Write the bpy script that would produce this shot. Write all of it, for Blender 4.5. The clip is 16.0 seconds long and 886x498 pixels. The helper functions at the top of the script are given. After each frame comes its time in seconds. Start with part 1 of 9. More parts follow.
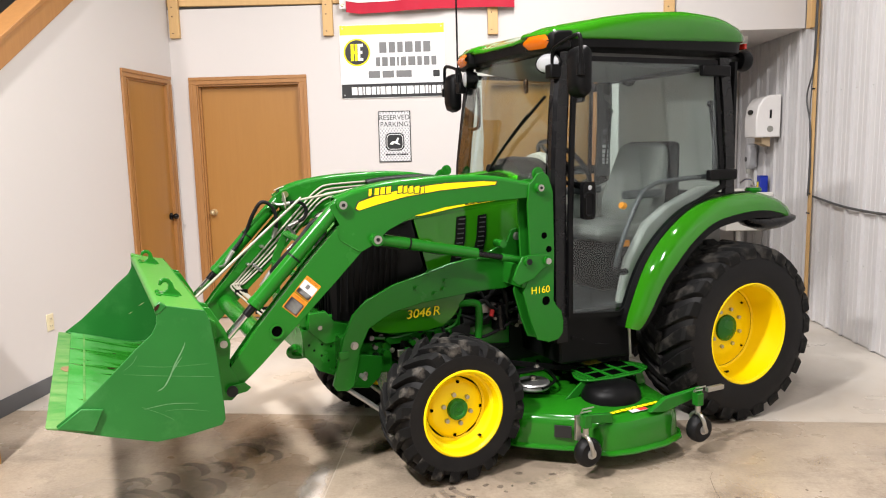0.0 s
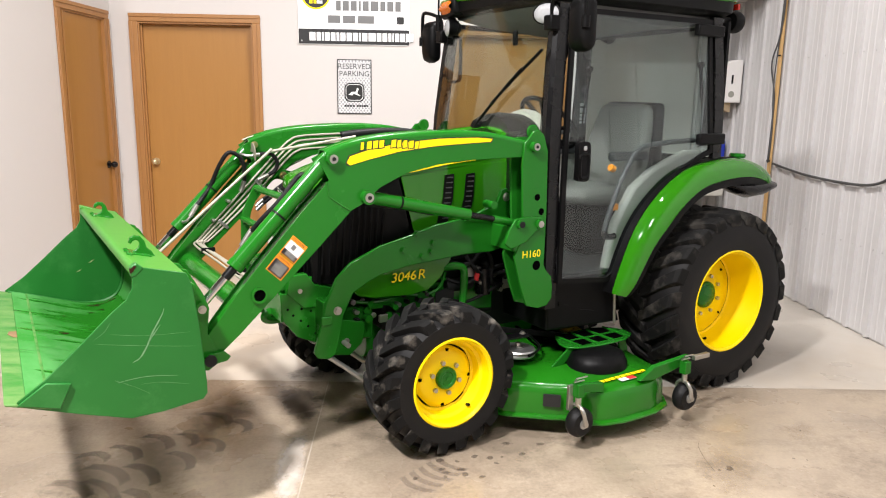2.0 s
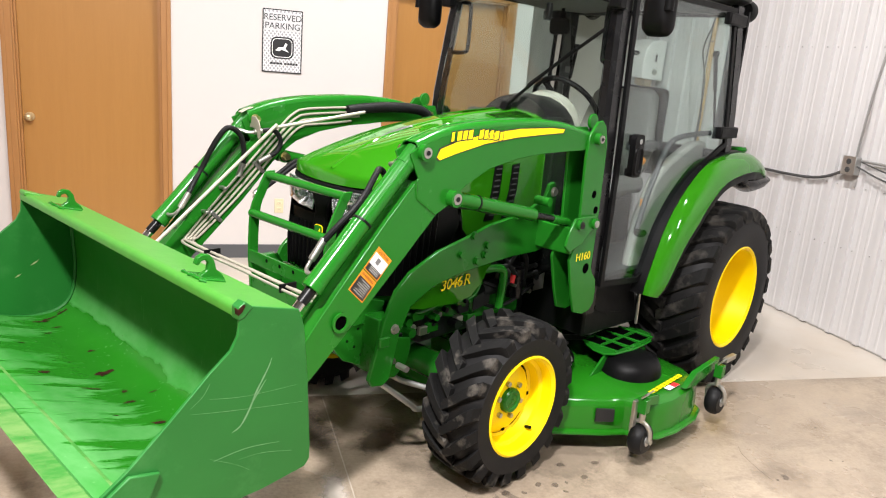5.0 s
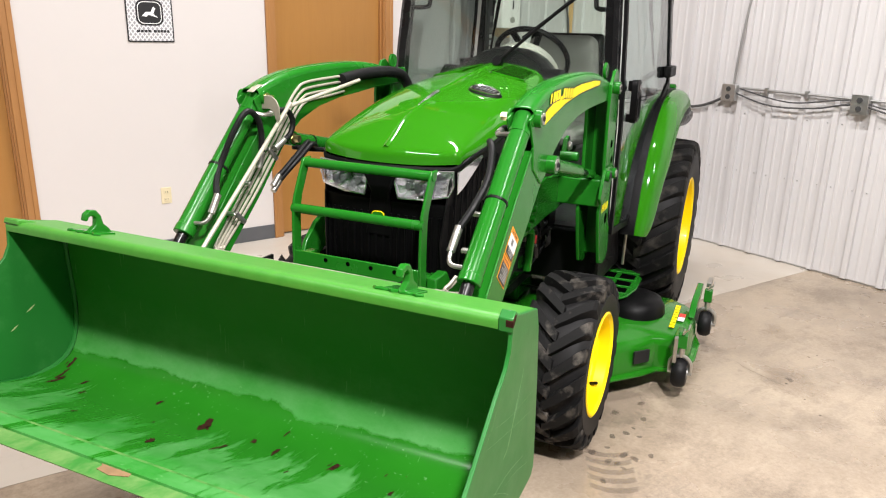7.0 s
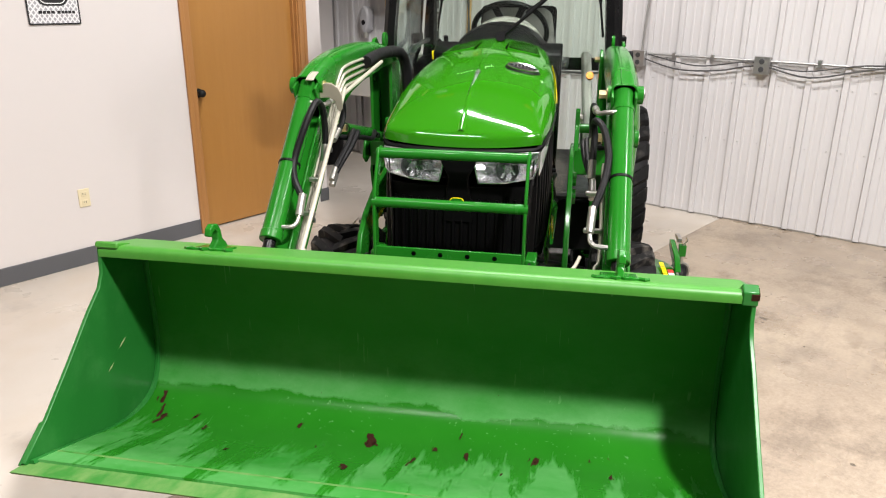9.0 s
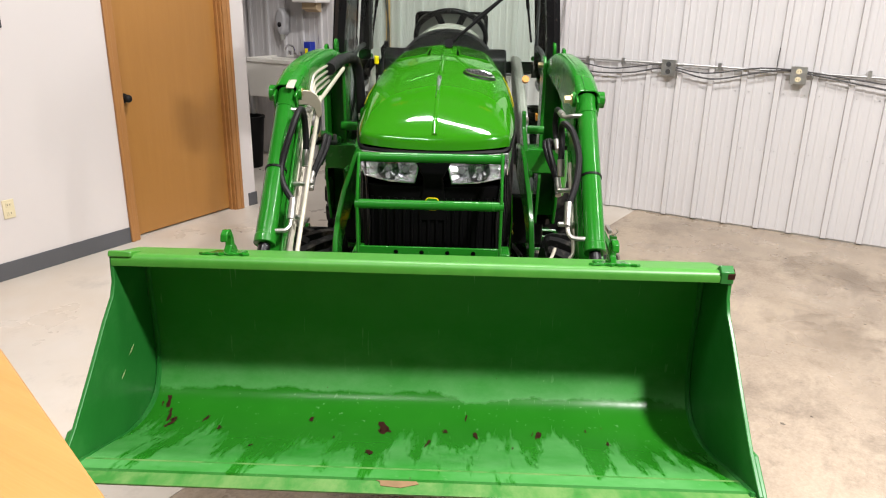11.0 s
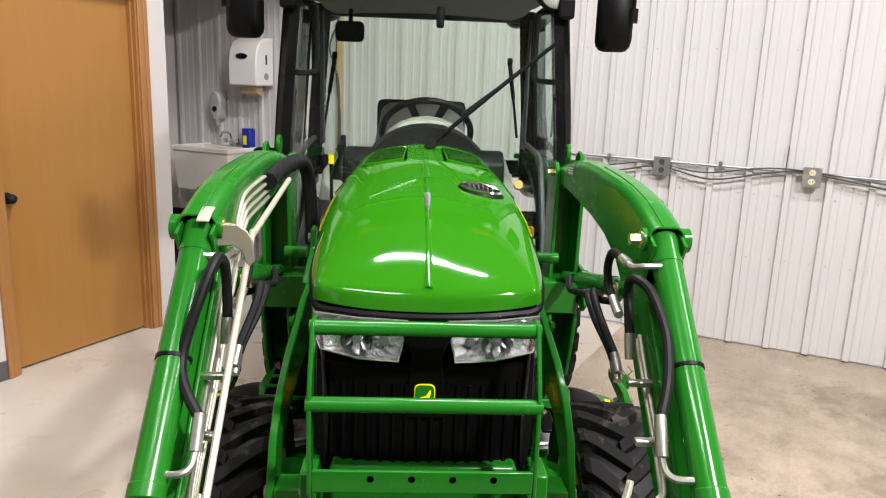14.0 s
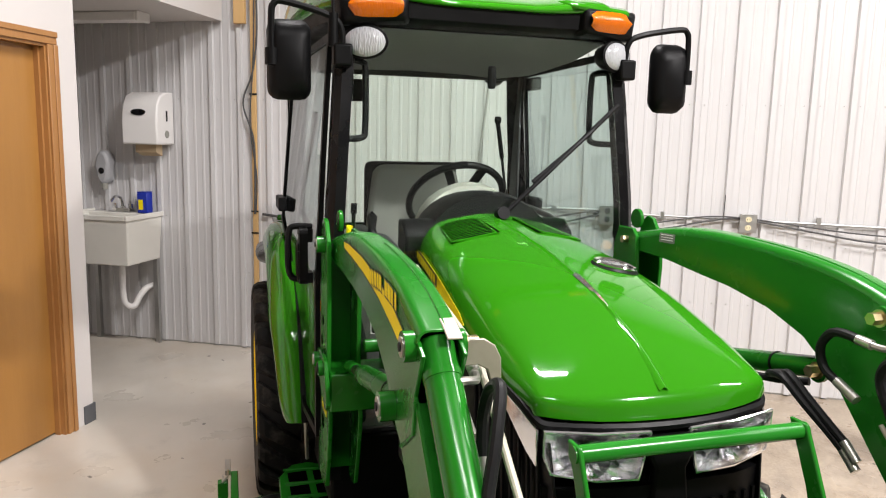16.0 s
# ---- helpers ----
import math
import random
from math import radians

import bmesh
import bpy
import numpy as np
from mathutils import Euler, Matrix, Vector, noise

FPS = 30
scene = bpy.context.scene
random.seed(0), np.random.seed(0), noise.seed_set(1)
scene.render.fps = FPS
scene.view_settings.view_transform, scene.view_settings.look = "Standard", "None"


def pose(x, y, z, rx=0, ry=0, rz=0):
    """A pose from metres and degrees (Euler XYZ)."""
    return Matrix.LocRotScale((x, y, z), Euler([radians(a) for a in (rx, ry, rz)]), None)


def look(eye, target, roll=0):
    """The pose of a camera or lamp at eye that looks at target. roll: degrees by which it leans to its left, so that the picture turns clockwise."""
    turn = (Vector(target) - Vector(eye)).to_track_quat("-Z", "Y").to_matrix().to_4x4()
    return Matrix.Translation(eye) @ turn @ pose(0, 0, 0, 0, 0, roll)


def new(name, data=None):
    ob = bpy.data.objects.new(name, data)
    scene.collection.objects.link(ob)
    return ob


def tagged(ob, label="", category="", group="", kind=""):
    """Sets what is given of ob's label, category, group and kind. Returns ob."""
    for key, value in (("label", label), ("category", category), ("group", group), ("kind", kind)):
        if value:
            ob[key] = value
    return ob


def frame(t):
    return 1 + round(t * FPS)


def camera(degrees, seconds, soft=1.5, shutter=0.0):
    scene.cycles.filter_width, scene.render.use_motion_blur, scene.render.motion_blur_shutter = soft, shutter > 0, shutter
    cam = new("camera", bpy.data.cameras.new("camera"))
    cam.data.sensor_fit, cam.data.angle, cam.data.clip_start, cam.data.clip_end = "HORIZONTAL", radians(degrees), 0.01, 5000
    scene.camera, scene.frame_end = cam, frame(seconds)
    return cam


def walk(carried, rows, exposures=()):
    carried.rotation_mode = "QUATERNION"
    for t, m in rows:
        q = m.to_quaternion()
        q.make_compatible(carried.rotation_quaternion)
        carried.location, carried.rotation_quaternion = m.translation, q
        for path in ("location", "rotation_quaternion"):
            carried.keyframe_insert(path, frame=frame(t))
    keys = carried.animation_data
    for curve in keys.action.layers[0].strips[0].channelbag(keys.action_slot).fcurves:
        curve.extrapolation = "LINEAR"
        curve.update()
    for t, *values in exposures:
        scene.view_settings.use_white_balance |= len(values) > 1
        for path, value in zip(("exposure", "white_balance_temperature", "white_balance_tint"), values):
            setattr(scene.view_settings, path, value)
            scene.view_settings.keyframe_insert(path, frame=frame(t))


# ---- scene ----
cam = camera(62.7, 16.0, soft=1.1)
PATH = [
    (0, (3.22, 3.648, 1.593), (2.352, 1.867, 1.318), -1.4),
    (0.5, (3.234, 3.567, 1.597), (2.35, 1.796, 1.307), -1.1),
    (1, (3.288, 3.456, 1.598), (2.361, 1.711, 1.287), -0.2),
    (1.5, (3.359, 3.374, 1.591), (2.353, 1.678, 1.255), 0.2),
    (2, (3.381, 3.312, 1.582), (2.347, 1.646, 1.188), 0.8),
    (2.5, (3.357, 3.186, 1.58), (2.308, 1.54, 1.146), 2.2),
    (3, (3.334, 2.974, 1.57), (2.236, 1.365, 1.116), 2.2),
    (3.5, (3.348, 2.842, 1.552), (2.247, 1.257, 1.028), 1.7),
    (4, (3.475, 2.727, 1.561), (2.308, 1.207, 0.989), 2.8),
    (4.5, (3.712, 2.535, 1.612), (2.392, 1.133, 1.07), 4.7),
    (4.7, (3.792, 2.43, 1.639), (2.435, 1.054, 1.125), 4.8),
    (6.8, (4.352, 1.319, 1.62), (2.614, 0.505, 1.058), 1.9),
    (7, (4.361, 1.244, 1.612), (2.622, 0.447, 1.03), 1.4),
    (7.5, (4.325, 0.982, 1.598), (2.58, 0.253, 0.948), -0.5),
    (8, (4.305, 0.818, 1.585), (2.527, 0.23, 0.884), -0.2),
    (8.5, (4.404, 0.605, 1.593), (2.576, 0.166, 0.911), 0.5),
    (8.7, (4.481, 0.503, 1.609), (2.637, 0.109, 0.942), 0.5),
    (10.8, (4.77, 0.138, 1.679), (2.88, 0.057, 1.032), 0.8),
    (11, (4.752, 0.117, 1.671), (2.861, 0.06, 1.022), 1.0),
    (11.5, (4.719, 0.081, 1.666), (2.833, 0.066, 1.0), 1.6),
    (12, (4.612, 0.099, 1.663), (2.734, 0.094, 0.976), 2.0),
    (12.5, (4.37, 0.183, 1.664), (2.491, 0.146, 0.98), 1.8),
    (13, (4.118, 0.185, 1.636), (2.245, 0.124, 0.939), 1.9),
    (13.5, (3.936, 0.066, 1.615), (2.053, 0.05, 0.942), 2.3),
    (14, (3.798, -0.051, 1.676), (1.849, 0.045, 1.239), 2.1),
    (14.5, (3.674, -0.217, 1.723), (1.697, -0.011, 1.501), 0.6),
    (15, (3.568, -0.426, 1.742), (1.603, -0.087, 1.585), 0.4),
    (15.5, (3.499, -0.678, 1.733), (1.569, -0.184, 1.563), 0.6),
    (16, (3.396, -0.847, 1.71), (1.499, -0.289, 1.412), 1.3),
]
walk(cam, [(t, look(eye, target, roll)) for t, eye, target, roll in PATH],
     exposures=((0.0, 0.10), (2.5, 0.13), (4.2, 0.25), (6.0, 0.15), (7.5, 0.04), (9.0, -0.02), (13.0, -0.04), (15.0, -0.02), (16.0, 0.08)))

# ---- world, lights, exposure ----
world = bpy.data.worlds.new("world")
scene.world = world
world.use_nodes = True
world.node_tree.nodes["Background"].inputs[0].default_value = (0.9, 0.95, 1.0, 1)
world.node_tree.nodes["Background"].inputs[1].default_value = 0.25
scene.view_settings.exposure = 0.0

ROOM = Matrix.Rotation(radians(-28.6), 4, "Z")      # room axes: u along the door wall, v towards the open shop
CEILING = 4.7
LAMPS = ((0.75, 0.5, 200.0, 0.12, 1.60), (4.2, 1.2, 75.0, 0.12, 1.60), (0.6, 4.7, 140.0, 0.12, 1.60), (3.1, 4.15, 520.0, 0.30, 0.30))
for lu, lv, watts, wide, long_ in LAMPS:
    lamp = bpy.data.lights.new("strip_lamp", "AREA")
    lamp.shape, lamp.size, lamp.size_y = "RECTANGLE", wide, long_
    lamp.energy, lamp.color = watts, (1.0, 0.960, 0.955)
    new("strip_lamp", lamp).matrix_world = ROOM @ pose(lu, lv, CEILING - 0.13)

# ---- helpers ----
SHIFT = {}


def part(name, bm, material, parent, label="", bevel=0.0, smooth=35):
    """Links a bmesh as one mesh object under a thing or a part."""
    base = SHIFT[parent]
    for v in bm.verts:
        v.co -= base
    bmesh.ops.recalc_face_normals(bm, faces=bm.faces)
    me = bpy.data.meshes.new(name)
    bm.to_mesh(me)
    bm.free()
    return part_mesh(name, me, material, parent, label, bevel, smooth)


def part_mesh(name, me, material, parent, label="", bevel=0.0, smooth=35):
    me.materials.append(material)
    for p in me.polygons:
        p.use_smooth = True
    me.set_sharp_from_angle(angle=radians(smooth))
    ob = new(name, me)
    ob.parent = parent
    SHIFT[ob] = SHIFT[parent]
    if bevel:
        m = ob.modifiers.new("bevel", "BEVEL")
        m.width, m.segments, m.limit_method, m.angle_limit = bevel, 2, "ANGLE", radians(40)
    if label:
        tagged(ob, label)
    return ob


def thing(name, base, label, category, group="", frame_of=None, kind=""):
    """An Empty at the base of a thing; its parts are built in the coordinates of frame_of (ROOM, or the world)."""
    ob = new(name)
    base = Vector(base)
    ob.matrix_world = (frame_of or Matrix()) @ Matrix.Translation(base)
    ob.empty_display_size = 0.1
    SHIFT[ob] = base
    return tagged(ob, label, category, group, kind)


def structure(name, bm, material, label, frame_of=ROOM, bevel=0.0, category="", smooth=35):
    bmesh.ops.recalc_face_normals(bm, faces=bm.faces)
    me = bpy.data.meshes.new(name)
    bm.to_mesh(me)
    bm.free()
    me.materials.append(material)
    for p in me.polygons:
        p.use_smooth = True
    me.set_sharp_from_angle(angle=radians(smooth))
    ob = new(name, me)
    ob.matrix_world = frame_of
    SHIFT[ob] = Vector()
    if bevel:
        m = ob.modifiers.new("bevel", "BEVEL")
        m.width, m.segments, m.limit_method, m.angle_limit = bevel, 2, "ANGLE", radians(40)
    return tagged(ob, label, category, "", "structure")


def B():
    return bmesh.new()


def box(bm, lo, hi, m=None):
    vs = [bm.verts.new((x, y, z)) for x in (lo[0], hi[0]) for y in (lo[1], hi[1]) for z in (lo[2], hi[2])]
    for f in ((0, 1, 3, 2), (4, 6, 7, 5), (0, 4, 5, 1), (2, 3, 7, 6), (0, 2, 6, 4), (1, 5, 7, 3)):
        bm.faces.new([vs[i] for i in f])
    if m:
        for v in vs:
            v.co = m @ v.co
    return bm


def basis(d):
    d = Vector(d).normalized()
    a = d.cross(Vector((0, 0, 1)) if abs(d.z) < 0.9 else Vector((1, 0, 0))).normalized()
    return d, a, d.cross(a)


def rod(bm, p0, p1, r, n=16, r1=None, cap=True):
    p0, p1 = Vector(p0), Vector(p1)
    r1 = r if r1 is None else r1
    _, a, b = basis(p1 - p0)
    rings = []
    for p, q in ((p0, r), (p1, r1)):
        rings.append([bm.verts.new(p + q * (math.cos(i * math.tau / n) * a + math.sin(i * math.tau / n) * b)) for i in range(n)])
    for i in range(n):
        bm.faces.new((rings[0][i], rings[0][(i + 1) % n], rings[1][(i + 1) % n], rings[1][i]))
    if cap:
        bm.faces.new(rings[0][::-1])
        bm.faces.new(rings[1])
    return bm


def spline(pts, k=6):
    """Catmull-Rom through the points."""
    pts = [Vector(p) for p in pts]
    out = []
    for i in range(len(pts) - 1):
        p0, p1, p2, p3 = pts[max(i - 1, 0)], pts[i], pts[i + 1], pts[min(i + 2, len(pts) - 1)]
        for j in range(k):
            t = j / k
            out.append(0.5 * (2 * p1 + (p2 - p0) * t + (2 * p0 - 5 * p1 + 4 * p2 - p3) * t * t + (3 * p1 - p0 - 3 * p2 + p3) * t ** 3))
    return out + [pts[-1]]


def tube(bm, pts, r, n=8, cap=True):
    pts = [Vector(p) for p in pts]
    rings, a = [], None
    for i, p in enumerate(pts):
        d = (pts[min(i + 1, len(pts) - 1)] - pts[max(i - 1, 0)]).normalized()
        if a is None:
            _, a, b = basis(d)
        else:
            a = (a - d * a.dot(d)).normalized()
            b = d.cross(a)
        rings.append([bm.verts.new(p + r * (math.cos(j * math.tau / n) * a + math.sin(j * math.tau / n) * b)) for j in range(n)])
    for u, w in zip(rings, rings[1:]):
        for j in range(n):
            bm.faces.new((u[j], u[(j + 1) % n], w[(j + 1) % n], w[j]))
    if cap:
        bm.faces.new(rings[0][::-1])
        bm.faces.new(rings[-1])
    return bm


def plate(bm, poly, a0, a1, axis="y"):
    """A polygon pushed from a0 to a1 along an axis; the polygon is given in the two other axes."""
    def at(p, a):
        return {"y": (p[0], a, p[1]), "x": (a, p[0], p[1]), "z": (p[0], p[1], a)}[axis]
    lo = [bm.verts.new(at(p, a0)) for p in poly]
    hi = [bm.verts.new(at(p, a1)) for p in poly]
    n = len(poly)
    for i in range(n):
        bm.faces.new((lo[i], lo[(i + 1) % n], hi[(i + 1) % n], hi[i]))
    bm.faces.new(lo[::-1])
    bm.faces.new(hi)
    return bm


def lathe(bm, prof, c, n=48, axis="y", cap=True):
    """Turns (radius, along) round an axis through c."""
    rings = []
    for r, a in prof:
        ring = []
        for i in range(n):
            s, t = r * math.cos(i * math.tau / n), r * math.sin(i * math.tau / n)
            ring.append(bm.verts.new(Vector(c) + Vector({"y": (s, a, t), "x": (a, s, t), "z": (s, t, a)}[axis])))
        rings.append(ring)
    for u, w in zip(rings, rings[1:]):
        for i in range(n):
            bm.faces.new((u[i], u[(i + 1) % n], w[(i + 1) % n], w[i]))
    if cap and prof[0][0] > 1e-4 and prof[0] != prof[-1]:
        bm.faces.new(rings[0][::-1])
    if cap and prof[-1][0] > 1e-4 and prof[0] != prof[-1]:
        bm.faces.new(rings[-1])
    return bm


def sheet(bm, rows, close=False):
    """Quads over rows of points."""
    g = [[bm.verts.new(p) for p in row] for row in rows]
    for u, w in zip(g, g[1:]):
        m = len(u)
        for i in range(m if close else m - 1):
            bm.faces.new((u[i], u[(i + 1) % m], w[(i + 1) % m], w[i]))
    return bm


def loft(bm, rows):
    """A closed body over closed rings."""
    g = [[bm.verts.new(p) for p in row] for row in rows]
    m = len(g[0])
    for u, w in zip(g, g[1:]):
        for i in range(m):
            bm.faces.new((u[i], u[(i + 1) % m], w[(i + 1) % m], w[i]))
    bm.faces.new(g[0][::-1])
    bm.faces.new(g[-1])
    return bm


def rounded(x0, y0, x1, y1, r, k=4):
    """A rectangle with round corners."""
    out = []
    for cx, cy, a in ((x1 - r, y1 - r, 0), (x0 + r, y1 - r, 90), (x0 + r, y0 + r, 180), (x1 - r, y0 + r, 270)):
        for i in range(k + 1):
            t = radians(a + 90 * i / k)
            out.append((cx + r * math.cos(t), cy + r * math.sin(t)))
    return out


def circle(cx, cy, r, n=20, ry=None):
    return [(cx + r * math.cos(i * math.tau / n), cy + (ry or r) * math.sin(i * math.tau / n)) for i in range(n)]


def words(text, size, depth, m, material, parent, name="lettering", label="", squeeze=1.0, shear=0.0):
    """Writing in the built-in font as a mesh; m takes the text's plane (x right, y up) to the parent's coordinates."""
    cu = bpy.data.curves.new(name, "FONT")
    cu.body, cu.size, cu.extrude, cu.align_x, cu.align_y, cu.shear = text, size, depth, "CENTER", "CENTER", shear
    ob = bpy.data.objects.new(name, cu)
    scene.collection.objects.link(ob)
    me = bpy.data.meshes.new_from_object(ob.evaluated_get(bpy.context.evaluated_depsgraph_get()))
    bpy.data.objects.remove(ob)
    me.transform(Matrix.Translation(-SHIFT[parent]) @ m @ Matrix.Diagonal((squeeze, 1, 1, 1)))
    return part_mesh(name, me, material, parent, label)


# ---- materials ----
def material(name):
    m = bpy.data.materials.new(name)
    m.use_nodes = True
    nt = m.node_tree
    return m, nt, nt.nodes["Principled BSDF"]


def node(nt, kind, **values):
    n = nt.nodes.new(kind)
    for k, v in values.items():
        n.inputs[k.replace("_", " ")].default_value = v
    return n


def noise_of(nt, scale, detail=4.0, rough=0.55, stretch=(1, 1, 1)):
    tc = nt.nodes.new("ShaderNodeTexCoord")
    mp = nt.nodes.new("ShaderNodeMapping")
    mp.inputs["Scale"].default_value = stretch
    nt.links.new(tc.outputs["Object"], mp.inputs["Vector"])
    n = node(nt, "ShaderNodeTexNoise", Scale=scale, Detail=detail, Roughness=rough)
    nt.links.new(mp.outputs["Vector"], n.inputs["Vector"])
    return n.outputs["Fac"]


def ramp(nt, fac, stops):
    r = nt.nodes.new("ShaderNodeValToRGB")
    while len(r.color_ramp.elements) < len(stops):
        r.color_ramp.elements.new(0.5)
    for e, (p, c) in zip(r.color_ramp.elements, stops):
        e.position, e.color = p, (*c, 1) if len(c) == 3 else c
    nt.links.new(fac, r.inputs["Fac"])
    return r.outputs["Color"]


def mix(nt, fac, a, b, blend="MIX"):
    n = nt.nodes.new("ShaderNodeMix")
    n.data_type, n.blend_type = "RGBA", blend
    for sock, val in ((n.inputs[0], fac), (n.inputs[6], a), (n.inputs[7], b)):
        if hasattr(val, "links"):
            nt.links.new(val, sock)
        else:
            sock.default_value = val if not isinstance(val, tuple) else (*val, 1) if len(val) == 3 else val
    return n.outputs[2]


def bump(nt, bsdf, height, strength, distance=0.002):
    b = nt.nodes.new("ShaderNodeBump")
    b.inputs["Strength"].default_value, b.inputs["Distance"].default_value = strength, distance
    nt.links.new(height, b.inputs["Height"])
    nt.links.new(b.outputs["Normal"], bsdf.inputs["Normal"])


def plain(name, col, rough=0.5, metal=0.0, var=0.12, scale=9.0, grain=0.0, gscale=300.0, coat=0.0, spec=0.5, rvar=0.08):
    """A surface whose colour and gloss vary a little at two scales, with fine relief."""
    m, nt, b = material(name)
    big, fine = noise_of(nt, scale, 5), noise_of(nt, scale * 14, 3)
    dark, light = tuple(c * (1 - var) for c in col), tuple(min(1, c * (1 + var)) for c in col)
    c = mix(nt, big, dark, light)
    nt.links.new(mix(nt, 0.25, c, mix(nt, fine, dark, light)), b.inputs["Base Color"])
    r = ramp(nt, big, [(0.3, (max(0, rough - rvar),) * 3), (0.7, (min(1, rough + rvar),) * 3)])
    nt.links.new(r, b.inputs["Roughness"])
    b.inputs["Metallic"].default_value = metal
    b.inputs["Specular IOR Level"].default_value = spec
    b.inputs["Coat Weight"].default_value, b.inputs["Coat Roughness"].default_value = coat, 0.06
    if grain:
        bump(nt, b, noise_of(nt, gscale, 3), grain)
    return m


GREEN = plain("green_paint", (0.011, 0.142, 0.010), 0.22, var=0.10, scale=5, grain=0.03, gscale=60, coat=0.06, spec=0.28)
HOOD_GREEN = plain("green_hood_paint", (0.021, 0.160, 0.004), 0.055, var=0.04, scale=3, grain=0.0, coat=0.0, spec=0.5, rvar=0.015)
YELLOW = plain("yellow_paint", (0.95, 0.68, 0.0005), 0.40, var=0.04, scale=6, grain=0.03, gscale=50, coat=0.08, spec=0.25)
DECAL_YELLOW = plain("yellow_decal", (0.95, 0.76, 0.004), 0.45, var=0.03, spec=0.25)
BLACK = plain("black_plastic", (0.003, 0.003, 0.0033), 0.45, var=0.2, scale=12, grain=0.08, gscale=500, spec=0.14)
GRILLE = plain("grille_black", (0.0018, 0.0018, 0.002), 0.5, var=0.2, scale=12, grain=0.08, gscale=400, spec=0.07)
BLACK_GLOSS = plain("black_paint", (0.004, 0.004, 0.0045), 0.28, var=0.2, scale=8, coat=0.1, spec=0.25)
DARK = plain("dark_casting", (0.010, 0.011, 0.011), 0.6, var=0.35, scale=20, grain=0.2, gscale=150, spec=0.2)
HOSE = plain("black_hose", (0.007, 0.007, 0.0075), 0.5, var=0.25, scale=30, grain=0.15, gscale=700, spec=0.2)
ZINC = plain("zinc_plating", (0.46, 0.445, 0.41), 0.36, metal=0.9, var=0.15, scale=30)
CREAM = plain("cream_plated_rod", (0.50, 0.47, 0.38), 0.35, metal=0.3, var=0.1, scale=25)
LINE = plain("pale_plated_line", (0.43, 0.40, 0.325), 0.44, metal=0.35, var=0.12, scale=25)
LAMP_SILVER = plain("lamp_reflector_silver", (0.78, 0.78, 0.80), 0.12, metal=0.9, var=0.06, scale=60)
CHROME = plain("chrome", (0.75, 0.75, 0.76), 0.1, metal=1.0, var=0.05)
BRASS = plain("yellow_zinc", (0.60, 0.50, 0.28), 0.3, metal=1.0, var=0.08)
KNOB = plain("polished_brass", (0.62, 0.50, 0.30), 0.34, metal=0.7, var=0.06)
HEADLINER = plain("dark_headliner", (0.20, 0.196, 0.182), 0.8, var=0.14, scale=6, grain=0.1, gscale=500)
STEEL = plain("steel", (0.45, 0.45, 0.44), 0.4, metal=0.9, var=0.2, scale=25)
SEAT = plain("seat_fabric", (0.18, 0.178, 0.160), 0.9, var=0.10, scale=20, grain=0.25, gscale=900)
TRIM_GREY = plain("warm_grey_plastic", (0.28, 0.278, 0.245), 0.6, var=0.06, scale=10, grain=0.1, gscale=600)
DARK_GREY = plain("dark_grey_plastic", (0.045, 0.047, 0.048), 0.55, var=0.12, scale=14, grain=0.1, gscale=600)
DRYWALL = plain("white_wall_paint", (0.61, 0.575, 0.555), 0.75, var=0.025, scale=1.4, grain=0.06, gscale=220)
WHITE = plain("white_plastic", (0.78, 0.76, 0.74), 0.4, var=0.03)
BASE_GREY = plain("grey_vinyl_base", (0.085, 0.088, 0.095), 0.5, var=0.1, scale=6)
HOLE = plain("dark_hole", (0.0015, 0.0015, 0.0015), 0.9, var=0.1, spec=0.0)
BLACK_PRINT = plain("black_print", (0.012, 0.012, 0.013), 0.5, var=0.05)
WHITE_PRINT = plain("white_print", (0.80, 0.80, 0.80), 0.45, var=0.02)
GREY_PRINT = plain("grey_print", (0.16, 0.16, 0.16), 0.5, var=0.05)
ORANGE_PRINT = plain("orange_print", (0.85, 0.28, 0.01), 0.45, var=0.03)
RED_PRINT = plain("red_print", (0.60, 0.03, 0.03), 0.5, var=0.05)
RED_CLOTH = plain("red_cloth", (0.45, 0.012, 0.035), 0.85, var=0.1, scale=14, grain=0.2, gscale=800)
WHITE_CLOTH = plain("white_cloth", (0.78, 0.74, 0.72), 0.85, var=0.04, scale=14, grain=0.2, gscale=800)
BLUE_PRINT = plain("blue_print", (0.01, 0.03, 0.35), 0.4, var=0.05)
IVORY = plain("ivory_plastic", (0.68, 0.60, 0.40), 0.4, var=0.04)
RUST = plain("rust_stain", (0.030, 0.010, 0.006), 0.9, var=0.4, scale=60, grain=0.3, gscale=300, spec=0.1)
CABLE = plain("grey_cable", (0.06, 0.06, 0.06), 0.6, var=0.2, scale=20)
CONDUIT = plain("galvanised_conduit", (0.42, 0.42, 0.41), 0.45, metal=0.7, var=0.2, scale=15)


def tyre_material():
    m, nt, b = material("tyre_rubber")
    dust = ramp(nt, noise_of(nt, 7, 6, 0.65), [(0.45, (0, 0, 0)), (0.75, (1, 1, 1))])
    fine = noise_of(nt, 90, 4)
    c = mix(nt, fine, (0.005, 0.005, 0.0055), (0.011, 0.0105, 0.0105))
    nt.links.new(mix(nt, mix(nt, 0.6, (0, 0, 0), dust), c, (0.013, 0.012, 0.0115)), b.inputs["Base Color"])
    b.inputs["Roughness"].default_value = 0.55
    b.inputs["Specular IOR Level"].default_value = 0.2
    bump(nt, b, noise_of(nt, 160, 4), 0.15)
    return m


